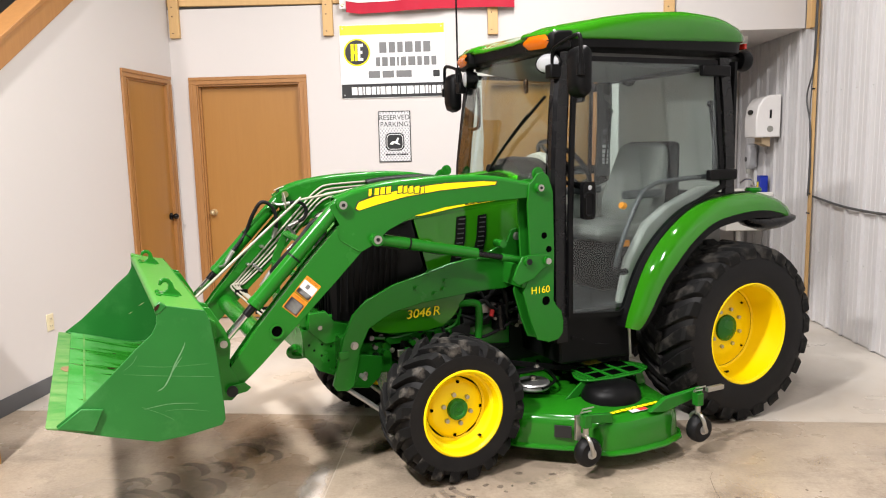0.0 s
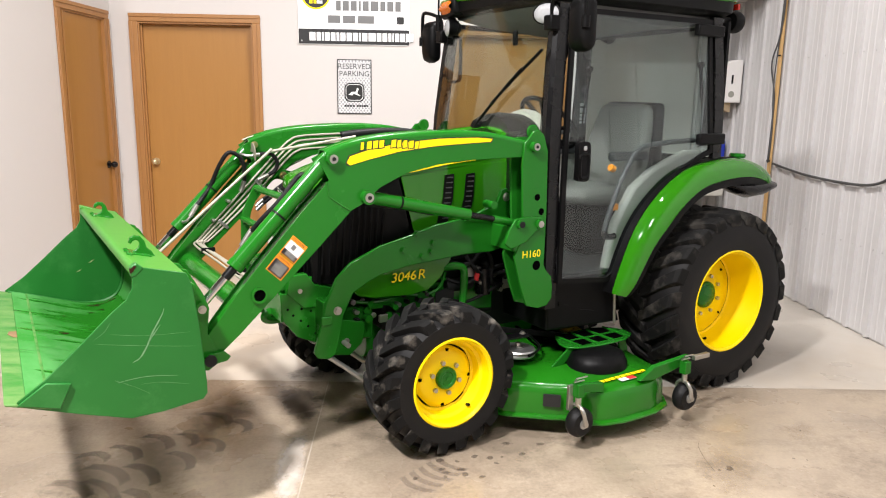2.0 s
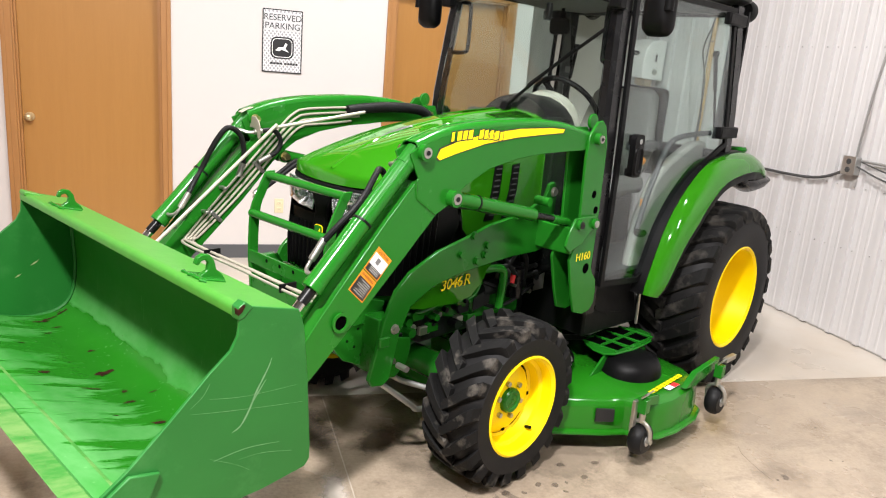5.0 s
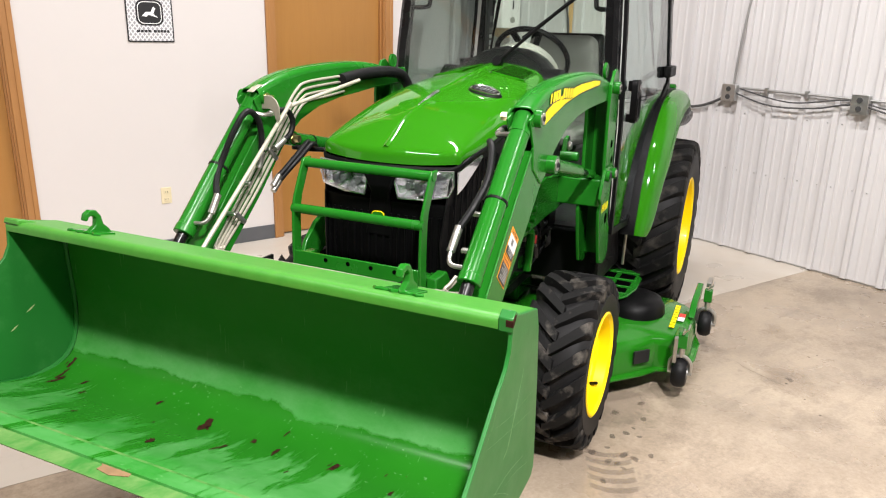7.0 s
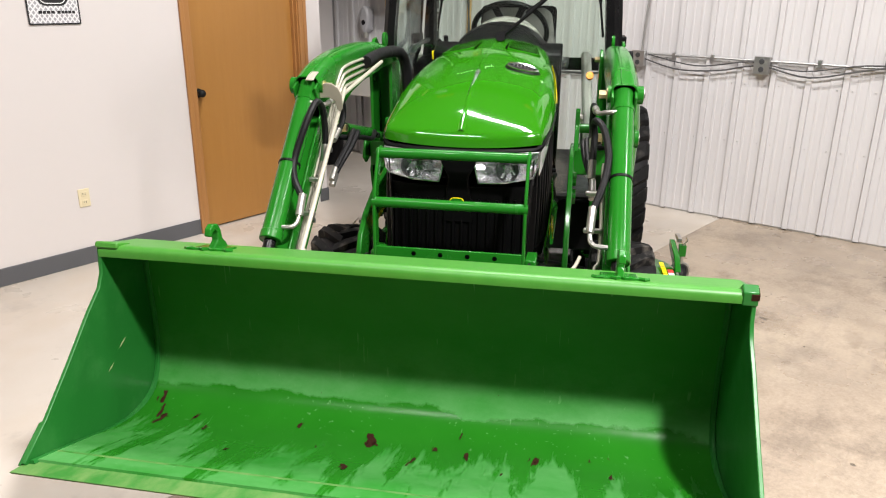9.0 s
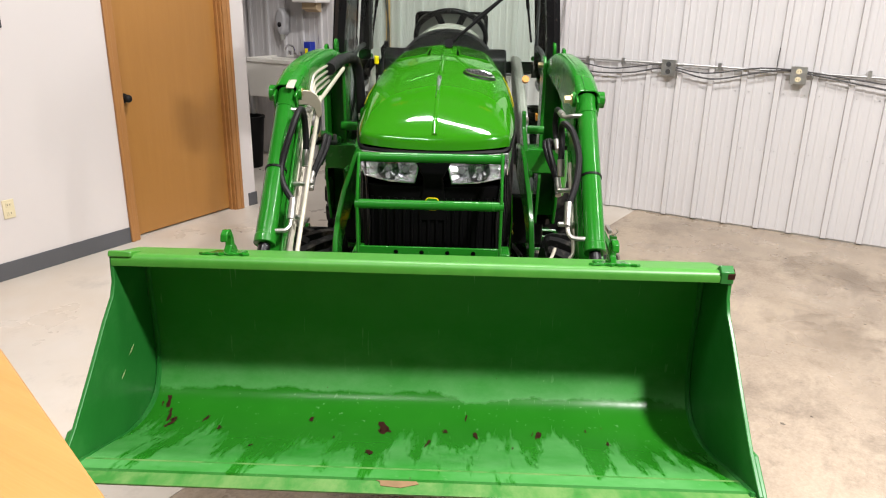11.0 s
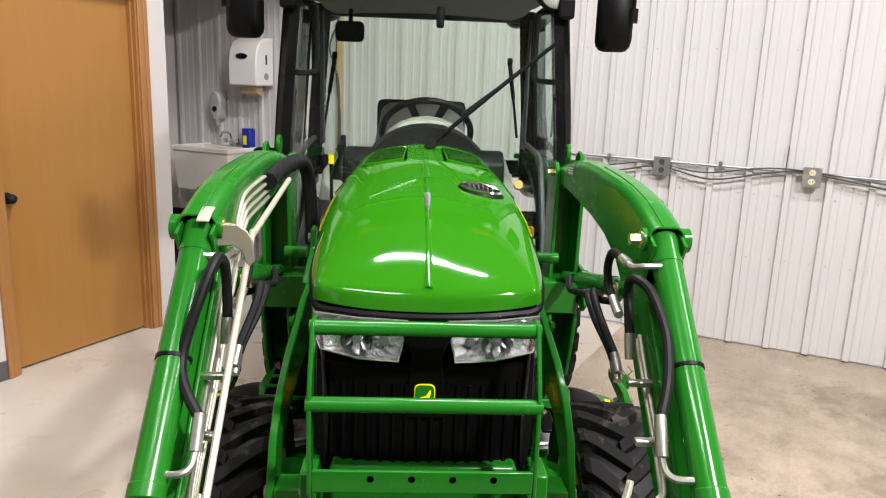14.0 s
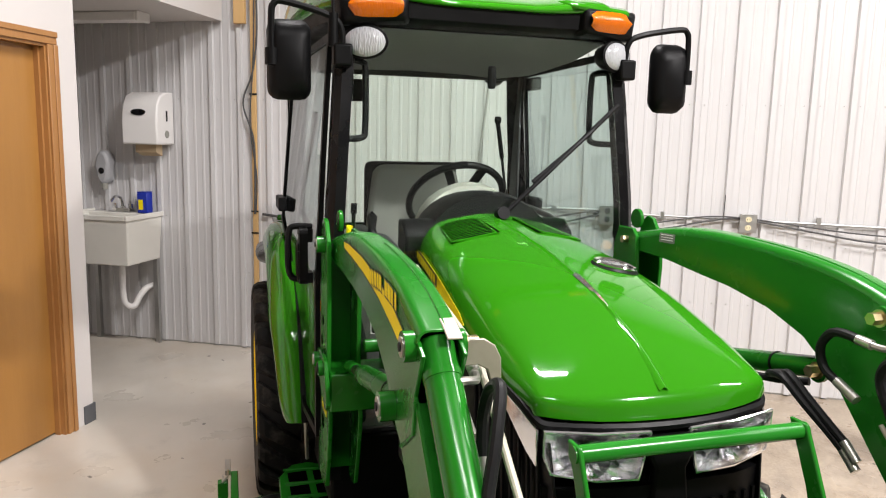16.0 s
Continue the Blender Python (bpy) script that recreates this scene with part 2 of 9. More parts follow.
def dusty_tread(name, mud, a0, a1):
    """Tread bars with dried mud on their faces."""
    m, nt, b = material(name)
    dust = ramp(nt, noise_of(nt, 11, 5, 0.6), [(a0, (0, 0, 0)), (a1, (1, 1, 1))])
    b.inputs["Specular IOR Level"].default_value = 0.2
    c = mix(nt, noise_of(nt, 90, 4), (0.0035, 0.0035, 0.0035), (0.007, 0.0068, 0.0066))
    nt.links.new(mix(nt, dust, c, mud), b.inputs["Base Color"])
    b.inputs["Roughness"].default_value = 0.75
    bump(nt, b, noise_of(nt, 120, 4), 0.25)
    return m


def bucket_material():
    """Green paint on the bucket's sides, lightly rubbed."""
    m, nt, b = material("bucket_side_paint")
    base = mix(nt, noise_of(nt, 4, 5), (0.010, 0.112, 0.016), (0.016, 0.150, 0.023))
    rub = ramp(nt, noise_of(nt, 2.6, 7, 0.72), [(0.52, (0, 0, 0)), (0.68, (1, 1, 1))])
    c = mix(nt, mix(nt, 0.42, (0, 0, 0), rub), base, (0.060, 0.235, 0.062))
    fine = ramp(nt, noise_of(nt, 7, 4, 0.6, (2, 2, 26)), [(0.70, (0, 0, 0)), (0.74, (1, 1, 1))])
    c = mix(nt, mix(nt, 0.22, (0, 0, 0), fine), c, (0.14, 0.36, 0.12))
    nt.links.new(c, b.inputs["Base Color"])
    nt.links.new(ramp(nt, noise_of(nt, 3, 5, 0.6), [(0.35, (0.30,) * 3), (0.65, (0.48,) * 3)]), b.inputs["Roughness"])
    b.inputs["Specular IOR Level"].default_value = 0.35
    bump(nt, b, noise_of(nt, 5, 4), 0.2, 0.008)
    return m


def math_of(nt, op, a, b):
    n = nt.nodes.new("ShaderNodeMath")
    n.operation, n.use_clamp = op, False
    for sock, val in ((n.inputs[0], a), (n.inputs[1], b)):
        if hasattr(val, "links"):
            nt.links.new(val, sock)
        else:
            sock.default_value = val
    return n.outputs[0]


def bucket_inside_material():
    """Bucket floor and back: scuffed paint, with lamplight on the lower back and the lip's shade above it put into the
    colour; a damp darker patch with an uneven edge in the belly, streaks to the lip.
    """
    m, nt, b = material("worn_lit_bucket_paint")
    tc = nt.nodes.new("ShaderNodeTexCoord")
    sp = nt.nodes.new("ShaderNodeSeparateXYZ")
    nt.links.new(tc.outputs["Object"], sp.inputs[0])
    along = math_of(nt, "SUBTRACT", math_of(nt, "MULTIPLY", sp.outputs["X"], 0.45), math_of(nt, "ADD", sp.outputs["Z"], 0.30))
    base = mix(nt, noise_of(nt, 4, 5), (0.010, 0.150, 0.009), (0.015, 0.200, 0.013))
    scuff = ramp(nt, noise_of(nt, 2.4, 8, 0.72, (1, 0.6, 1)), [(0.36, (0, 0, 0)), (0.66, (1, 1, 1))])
    # scuffs show palest below the lip's shadow: light and shade put into the colour
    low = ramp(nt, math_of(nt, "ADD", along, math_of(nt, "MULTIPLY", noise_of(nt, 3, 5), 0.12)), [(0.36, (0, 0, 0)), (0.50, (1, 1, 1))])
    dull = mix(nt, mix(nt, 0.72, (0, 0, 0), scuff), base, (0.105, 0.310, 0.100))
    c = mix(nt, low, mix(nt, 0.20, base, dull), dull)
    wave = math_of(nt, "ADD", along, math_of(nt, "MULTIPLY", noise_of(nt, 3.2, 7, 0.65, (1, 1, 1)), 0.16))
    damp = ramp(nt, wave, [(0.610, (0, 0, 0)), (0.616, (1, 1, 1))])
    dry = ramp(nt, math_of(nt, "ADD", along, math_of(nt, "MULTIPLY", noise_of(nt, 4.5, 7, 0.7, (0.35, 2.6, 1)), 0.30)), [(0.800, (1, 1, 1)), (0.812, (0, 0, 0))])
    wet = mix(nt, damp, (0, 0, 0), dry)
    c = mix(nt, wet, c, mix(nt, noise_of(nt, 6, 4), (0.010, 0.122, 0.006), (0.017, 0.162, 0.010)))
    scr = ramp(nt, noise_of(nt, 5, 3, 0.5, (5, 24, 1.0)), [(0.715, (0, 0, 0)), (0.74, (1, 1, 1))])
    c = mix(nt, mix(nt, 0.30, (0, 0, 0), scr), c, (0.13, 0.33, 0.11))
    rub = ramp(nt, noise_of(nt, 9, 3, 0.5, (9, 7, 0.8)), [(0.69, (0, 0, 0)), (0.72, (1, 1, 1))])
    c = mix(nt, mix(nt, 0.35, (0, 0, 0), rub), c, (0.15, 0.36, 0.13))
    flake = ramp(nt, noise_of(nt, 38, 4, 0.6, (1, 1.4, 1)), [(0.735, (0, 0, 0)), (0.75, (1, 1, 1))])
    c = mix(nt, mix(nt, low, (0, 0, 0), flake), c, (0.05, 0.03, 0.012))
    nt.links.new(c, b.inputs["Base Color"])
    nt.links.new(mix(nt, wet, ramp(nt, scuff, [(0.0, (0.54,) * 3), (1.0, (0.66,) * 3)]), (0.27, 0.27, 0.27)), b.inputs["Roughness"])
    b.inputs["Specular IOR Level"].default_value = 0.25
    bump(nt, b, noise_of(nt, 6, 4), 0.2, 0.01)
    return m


def worn_edge_material():
    m, nt, b = material("scraped_green_steel")
    c = mix(nt, noise_of(nt, 9, 6, 0.7, (1, 2.5, 1)), (0.026, 0.175, 0.012), (0.065, 0.25, 0.030))
    r = ramp(nt, noise_of(nt, 5, 6, 0.7), [(0.68, (0, 0, 0)), (0.74, (1, 1, 1))])
    nt.links.new(mix(nt, r, c, (0.16, 0.19, 0.07)), b.inputs["Base Color"])
    b.inputs["Roughness"].default_value = 0.42
    bump(nt, b, noise_of(nt, 40, 4), 0.2)
    return m


def concrete_material():
    """Bare trowelled slab: tan, with brown stains, darker scuffs and pale worn patches."""
    m, nt, b = material("bare_concrete")
    c = mix(nt, ramp(nt, noise_of(nt, 0.9, 8, 0.66), [(0.30, (0, 0, 0)), (0.68, (1, 1, 1))]), (0.21, 0.161, 0.116), (0.445, 0.362, 0.268))
    st = ramp(nt, noise_of(nt, 1.5, 10, 0.74), [(0.50, (0, 0, 0)), (0.62, (1, 1, 1))])
    c = mix(nt, mix(nt, 0.66, (0, 0, 0), st), c, (0.125, 0.093, 0.066))
    streak = ramp(nt, noise_of(nt, 2.6, 9, 0.74, (0.5, 1.9, 1)), [(0.53, (0, 0, 0)), (0.66, (1, 1, 1))])
    c = mix(nt, mix(nt, 0.55, (0, 0, 0), streak), c, (0.155, 0.122, 0.092))
    small = ramp(nt, noise_of(nt, 5.5, 8, 0.7), [(0.60, (0, 0, 0)), (0.68, (1, 1, 1))])
    c = mix(nt, mix(nt, 0.58, (0, 0, 0), small), c, (0.135, 0.100, 0.070))
    pale = ramp(nt, noise_of(nt, 2.1, 9, 0.72, (1.4, 0.8, 1)), [(0.55, (0, 0, 0)), (0.67, (1, 1, 1))])
    c = mix(nt, mix(nt, 0.40, (0, 0, 0), pale), c, (0.48, 0.40, 0.305))
    c = mix(nt, 0.22, c, ramp(nt, noise_of(nt, 55, 6, 0.75), [(0.3, (0.10, 0.075, 0.055)), (0.7, (0.60, 0.51, 0.41))]))
    speck = ramp(nt, noise_of(nt, 85, 2, 0.5), [(0.74, (0, 0, 0)), (0.78, (1, 1, 1))])
    c = mix(nt, mix(nt, 0.6, (0, 0, 0), speck), c, (0.07, 0.055, 0.045))
    nt.links.new(c, b.inputs["Base Color"])
    nt.links.new(ramp(nt, noise_of(nt, 1.9, 6), [(0.35, (0.17,) * 3), (0.65, (0.50,) * 3)]), b.inputs["Roughness"])
    bump(nt, b, noise_of(nt, 35, 6, 0.6), 0.10, 0.004)
    return m


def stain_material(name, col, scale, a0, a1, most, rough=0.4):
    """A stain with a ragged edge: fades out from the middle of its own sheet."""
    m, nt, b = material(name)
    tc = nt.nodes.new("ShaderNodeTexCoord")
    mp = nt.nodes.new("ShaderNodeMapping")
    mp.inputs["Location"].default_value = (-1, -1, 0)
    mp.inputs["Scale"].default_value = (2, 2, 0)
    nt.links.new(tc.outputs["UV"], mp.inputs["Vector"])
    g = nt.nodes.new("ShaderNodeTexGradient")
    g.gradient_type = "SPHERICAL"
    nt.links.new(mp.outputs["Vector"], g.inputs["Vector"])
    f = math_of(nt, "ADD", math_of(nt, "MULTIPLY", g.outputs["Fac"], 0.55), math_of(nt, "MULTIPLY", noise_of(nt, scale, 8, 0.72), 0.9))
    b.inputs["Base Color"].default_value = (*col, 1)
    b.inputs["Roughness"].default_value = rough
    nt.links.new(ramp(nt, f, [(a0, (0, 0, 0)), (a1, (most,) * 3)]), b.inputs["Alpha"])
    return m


def print_material(name, col, most):
    """A smeared print: solid in the middle, soft at its edge, a little broken."""
    m, nt, b = material(name)
    tc = nt.nodes.new("ShaderNodeTexCoord")
    mp = nt.nodes.new("ShaderNodeMapping")
    mp.inputs["Location"].default_value = (-1, -1, 0)
    mp.inputs["Scale"].default_value = (2, 2, 0)
    nt.links.new(tc.outputs["UV"], mp.inputs["Vector"])
    sp = nt.nodes.new("ShaderNodeSeparateXYZ")
    nt.links.new(mp.outputs["Vector"], sp.inputs[0])
    ends = math_of(nt, "MULTIPLY", math_of(nt, "SUBTRACT", 1.0, math_of(nt, "ABSOLUTE", sp.outputs["X"], 0.0)), 3.0)
    sides = math_of(nt, "SUBTRACT", 1.0, math_of(nt, "ABSOLUTE", sp.outputs["Y"], 0.0))
    f = math_of(nt, "ADD", math_of(nt, "MINIMUM", ends, sides), math_of(nt, "MULTIPLY", noise_of(nt, 17, 7, 0.72), 0.9))
    b.inputs["Base Color"].default_value = (*col, 1)
    b.inputs["Roughness"].default_value = 0.6
    nt.links.new(ramp(nt, f, [(0.46, (0, 0, 0)), (0.86, (most,) * 3)]), b.inputs["Alpha"])
    return m


def painted_floor_material():
    m, nt, b = material("pale_floor_paint")
    c = mix(nt, noise_of(nt, 1.3, 6, 0.6), (0.47, 0.430, 0.372), (0.60, 0.555, 0.495))
    tan = ramp(nt, noise_of(nt, 0.7, 7, 0.62), [(0.46, (0, 0, 0)), (0.66, (1, 1, 1))])
    c = mix(nt, mix(nt, 0.55, (0, 0, 0), tan), c, (0.46, 0.375, 0.275))
    st = ramp(nt, noise_of(nt, 2.3, 8, 0.7), [(0.57, (0, 0, 0)), (0.70, (1, 1, 1))])
    c = mix(nt, mix(nt, 0.45, (0, 0, 0), st), c, (0.30, 0.27, 0.235))
    nt.links.new(c, b.inputs["Base Color"])
    nt.links.new(ramp(nt, noise_of(nt, 2.0, 5), [(0.35, (0.25,) * 3), (0.65, (0.45,) * 3)]), b.inputs["Roughness"])
    bump(nt, b, noise_of(nt, 30, 5), 0.06, 0.003)
    return m


def wood_material(name, dark, light, rough, stretch=(9, 9, 0.7), scale=3.0):
    m, nt, b = material(name)
    w = noise_of(nt, scale, 6, 0.62, stretch)
    fine = noise_of(nt, scale * 9, 3, 0.6, stretch)
    c = mix(nt, 0.3, mix(nt, w, dark, light), mix(nt, fine, dark, light))
    nt.links.new(c, b.inputs["Base Color"])
    b.inputs["Roughness"].default_value = rough
    bump(nt, b, fine, 0.08)
    return m


def glass_material(name, col, rough=0.0):
    m, nt, b = material(name)
    b.inputs["Base Color"].default_value = (*col, 1)
    b.inputs["Roughness"].default_value = rough
    b.inputs["Transmission Weight"].default_value = 1.0
    b.inputs["IOR"].default_value = 1.45
    return m


def lens_material(name, col, rough=0.25, bands=0.4):
    m, nt, b = material(name)
    b.inputs["Base Color"].default_value = (*col, 1)
    b.inputs["Roughness"].default_value = rough
    b.inputs["Coat Weight"].default_value = 0.1
    b.inputs["Subsurface Weight"].default_value = 0.0
    bump(nt, b, noise_of(nt, 40, 1, 0.4, (1, 6, 1)), bands, 0.004)
    return m


def metal_wall_material():
    m, nt, b = material("white_steel_siding")
    c = mix(nt, noise_of(nt, 0.9, 6), (0.53, 0.52, 0.52), (0.62, 0.61, 0.61))
    st = ramp(nt, noise_of(nt, 2.5, 7, 0.7, (1, 3, 0.35)), [(0.60, (0, 0, 0)), (0.74, (1, 1, 1))])
    nt.links.new(mix(nt, mix(nt, 0.25, (0, 0, 0), st), c, (0.48, 0.46, 0.43)), b.inputs["Base Color"])
    b.inputs["Roughness"].default_value = 0.38
    bump(nt, b, noise_of(nt, 5, 3, 0.5, (1, 1, 0.3)), 0.05, 0.01)
    return m


def tread_plate_material():
    m, nt, b = material("diamond_plate_print")
    tc = nt.nodes.new("ShaderNodeTexCoord")
    w = []
    for a in (38, -38):
        mp = nt.nodes.new("ShaderNodeMapping")
        mp.inputs["Rotation"].default_value = (0, radians(a), 0)
        nt.links.new(tc.outputs["Object"], mp.inputs["Vector"])
        v = node(nt, "ShaderNodeTexWave", Scale=14.0, Distortion=1.2)
        v.inputs["Detail"].default_value = 1.0
        nt.links.new(mp.outputs["Vector"], v.inputs["Vector"])
        w.append(v.outputs["Fac"])
    n = nt.nodes.new("ShaderNodeMath")
    n.operation = "MAXIMUM"
    nt.links.new(w[0], n.inputs[0])
    nt.links.new(w[1], n.inputs[1])
    nt.links.new(ramp(nt, n.outputs[0], [(0.55, (0.33, 0.33, 0.34)), (0.9, (0.72, 0.72, 0.73))]), b.inputs["Base Color"])
    b.inputs["Roughness"].default_value = 0.4
    return m


def cutting_edge_material():
    """Paint scraped to pale green and yellowish bare patches, with dark cracks."""
    m, nt, b = material("scraped_cutting_edge")
    c = mix(nt, ramp(nt, noise_of(nt, 7, 7, 0.7, (1, 2, 1)), [(0.38, (0, 0, 0)), (0.62, (1, 1, 1))]), (0.030, 0.17, 0.022), (0.115, 0.235, 0.062))
    crack = ramp(nt, noise_of(nt, 16, 6, 0.7, (2.4, 0.6, 1)), [(0.66, (0, 0, 0)), (0.70, (1, 1, 1))])
    c = mix(nt, crack, c, (0.06, 0.055, 0.02))
    nt.links.new(c, b.inputs["Base Color"])
    b.inputs["Roughness"].default_value = 0.5
    bump(nt, b, noise_of(nt, 30, 5), 0.3)
    return m


CUTTING = cutting_edge_material()
DECK_GREEN = plain("glossy_deck_paint", (0.012, 0.150, 0.006), 0.2, var=0.12, scale=6, grain=0.05, gscale=40, coat=0.2, spec=0.35)
TYRE, TREAD = tyre_material(), dusty_tread("dusty_tread_rubber", (0.105, 0.094, 0.080), 0.55, 0.72)
TREAD_REAR = dusty_tread("worn_tread_rubber", (0.055, 0.050, 0.043), 0.50, 0.74)
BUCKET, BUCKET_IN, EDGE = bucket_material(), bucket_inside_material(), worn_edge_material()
CONCRETE, FLOOR_PAINT = concrete_material(), painted_floor_material()
OAK = wood_material("oak_door_veneer", (0.31, 0.142, 0.032), (0.39, 0.190, 0.048), 0.38)
OAK_TRIM = wood_material("oak_trim", (0.27, 0.12, 0.035), (0.43, 0.21, 0.07), 0.42)
PINE = wood_material("raw_pine_stud", (0.50, 0.30, 0.12), (0.68, 0.45, 0.20), 0.6)
COUNTER = wood_material("honey_oak_top", (0.30, 0.145, 0.036), (0.50, 0.28, 0.088), 0.4, (7, 0.35, 7), 5.0)
GLASS = glass_material("tinted_cab_glass", (0.58, 0.67, 0.665))
GLASS_FRONT = glass_material("pale_green_cab_glass", (0.90, 0.985, 0.925))
CLEAR = glass_material("clear_lens", (0.95, 0.96, 0.97))
AMBER = lens_material("amber_lens", (0.52, 0.11, 0.0005), 0.12, 0.5)
FROST = lens_material("ribbed_clear_lens", (0.45, 0.46, 0.48), 0.15, 0.9)
RED_LENS = lens_material("red_lens", (0.5, 0.02, 0.01))
SIDING = metal_wall_material()
# grey of the unseen walls and ceiling, darkened so they bounce less light
BOUNCE_GREY = plain("bounce_cutting_grey", (0.22, 0.217, 0.21), 0.7, var=0.1, scale=0.8)
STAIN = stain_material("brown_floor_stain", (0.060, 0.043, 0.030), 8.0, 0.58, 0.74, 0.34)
FAINT_STAIN = stain_material("faint_floor_stain", (0.110, 0.080, 0.055), 6.0, 0.55, 0.85, 0.26)
TYRE_MARK = print_material("tyre_print_mud", (0.085, 0.062, 0.045), 0.46)
OIL = stain_material("dark_oil_stain", (0.045, 0.034, 0.026), 9.0, 0.50, 0.72, 0.62, 0.35)
WORN = stain_material("pale_worn_patch", (0.52, 0.48, 0.44), 11.0, 0.50, 0.80, 0.75, 0.6)
DAMP = stain_material("damp_drip", (0.050, 0.038, 0.029), 40.0, 0.54, 0.66, 0.60, 0.3)
TREAD_PRINT = tread_plate_material()

# ---- the shop: floor, walls, ceiling ----
WALL_V, CORR_U, JOINT_U, FAR_V, FAR_U = -2.02, -1.88, 1.807, 8.0, 9.0


def paint_v(u):
    return 0.650 - 0.060 * u


def slab(u0, u1, v0a, v0b, v1a, v1b, z0, z1):
    return plate(B(), [(u0, v0a), (u1, v0b), (u1, v1b), (u0, v1a)], z0, z1, "z")


floor = structure("floor", slab(-1.88, JOINT_U - 0.003, paint_v(-1.88) + 0.001, paint_v(JOINT_U) + 0.001, FAR_V, FAR_V, -0.12, 0.0), CONCRETE,
                  "bare tan concrete floor with brown stains and tyre marks")
floor_b = structure("floor", slab(JOINT_U + 0.003, FAR_U, paint_v(JOINT_U) + 0.001, paint_v(FAR_U) + 0.001, FAR_V, FAR_V, -0.12, 0.0), CONCRETE,
          "bare tan concrete floor with brown stains")
floor_paint = structure("floor_painted", slab(-1.88, FAR_U, -6.0, -6.0, paint_v(-1.88) - 0.001, paint_v(FAR_U) - 0.001, -0.12, 0.0), FLOOR_PAINT,
          "pale grey painted concrete floor along the offices")
bm = B()
box(bm, (-2.0, -6.0, -0.2), (FAR_U, FAR_V, -0.125))
structure("ground", bm, DARK, "dark earth under the slab")
structure("floor_joint", box(B(), (JOINT_U - 0.003, 0.56, -0.10), (JOINT_U + 0.003, FAR_V, -0.0025)), plain("pale_joint_filler", (0.50, 0.44, 0.37), 0.8), "pale filled saw cut in the concrete")

TO_ROOM = ROOM.inverted()


def floor_mark(name, x, y, rx, ry, turn, mat, parent, lift=0.0012, bend=0.0, label=""):
    """A thin stain on the slab, centred at a tractor-frame point."""
    me = bpy.data.meshes.new(name)
    c, s_ = math.cos(turn), math.sin(turn)
    n = 6
    vs, uv, fs = [], [], []
    for i in range(n + 1):
        for j in (-1, 1):
            a = -1 + 2 * i / n
            p, q = a * rx, j * ry + bend * a * a
            vs.append(TO_ROOM @ Vector((x + p * c - q * s_, y + p * s_ + q * c, lift)))
            uv.append((0.5 + 0.5 * a, 0.5 + 0.5 * j))
    for i in range(n):
        fs.append((2 * i, 2 * i + 1, 2 * i + 3, 2 * i + 2))
    me.from_pydata(vs, [], fs)
    lay = me.uv_layers.new(name="sheet")
    for p in me.polygons:
        for li, vi in zip(p.loop_indices, p.vertices):
            lay.data[li].uv = uv[vi]
    ob = part_mesh(name, me, mat, parent, label)
    ob.visible_shadow = False
    return ob


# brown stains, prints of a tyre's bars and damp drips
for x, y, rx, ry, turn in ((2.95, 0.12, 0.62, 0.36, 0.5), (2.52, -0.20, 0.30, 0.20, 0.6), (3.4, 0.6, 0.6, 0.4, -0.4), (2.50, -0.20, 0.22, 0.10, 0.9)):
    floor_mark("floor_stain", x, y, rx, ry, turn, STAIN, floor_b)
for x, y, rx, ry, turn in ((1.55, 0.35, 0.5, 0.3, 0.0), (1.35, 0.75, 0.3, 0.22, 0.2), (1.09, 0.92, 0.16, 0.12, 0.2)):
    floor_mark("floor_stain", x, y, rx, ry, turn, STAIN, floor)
for x, y, rx, ry, turn in ((0.7, 1.45, 0.34, 0.20, 0.7), (0.06, 1.39, 0.17, 0.09, 0.3), (1.15, 2.1, 0.6, 0.3, -0.5), (0.2, 2.6, 0.7, 0.4, 0.5), (0.75, 2.1, 0.30, 0.16, 0.8), (0.95, 1.9, 0.24, 0.12, 0.4)):
    floor_mark("floor_stain", x, y, rx, ry, turn, FAINT_STAIN, floor)
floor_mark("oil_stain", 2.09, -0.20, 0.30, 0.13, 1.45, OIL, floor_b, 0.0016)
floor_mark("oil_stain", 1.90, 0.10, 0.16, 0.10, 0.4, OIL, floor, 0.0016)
for x, y, rx, ry, turn in ((2.36, 0.40, 0.32, 0.075, 1.05), (2.43, 0.58, 0.24, 0.06, 1.0)):
    floor_mark("worn_patch", x, y, rx, ry, turn, WORN, floor_b, 0.0018)
random.seed(7)
# smeared crescents left by a lugged tyre
for x, y, size, turn in ((2.95, -0.06, 0.11, 1.95), (2.92, 0.19, 0.13, 1.90), (3.05, 0.11, 0.14, 2.15), (3.09, 0.26, 0.14, 1.95), (3.20, 0.17, 0.12, 2.2), (3.09, -0.09, 0.08, 2.3), (2.50, -0.22, 0.11, 1.9), (2.42, -0.07, 0.09, 1.8), (2.59, 0.08, 0.09, 1.7), (2.75, 0.15, 0.10, 1.75), (2.80, -0.10, 0.10, 1.95), (2.68, -0.05, 0.09, 1.85), (3.27, 0.36, 0.13, 2.1), (3.12, 0.46, 0.11, 1.9), (2.98, 0.40, 0.10, 1.8)):
    floor_mark("tyre_print", x, y, size * random.uniform(0.95, 1.1), random.uniform(0.026, 0.034), turn + random.uniform(-0.12, 0.12), TYRE_MARK, floor_b, 0.0020, -0.045)
for k in range(5):
    floor_mark("tyre_print", 1.78 + 0.055 * k, 0.80 + 0.02 * k, 0.095, 0.020, 1.9, TYRE_MARK, floor, 0.0020, 0.03)
random.seed(11)
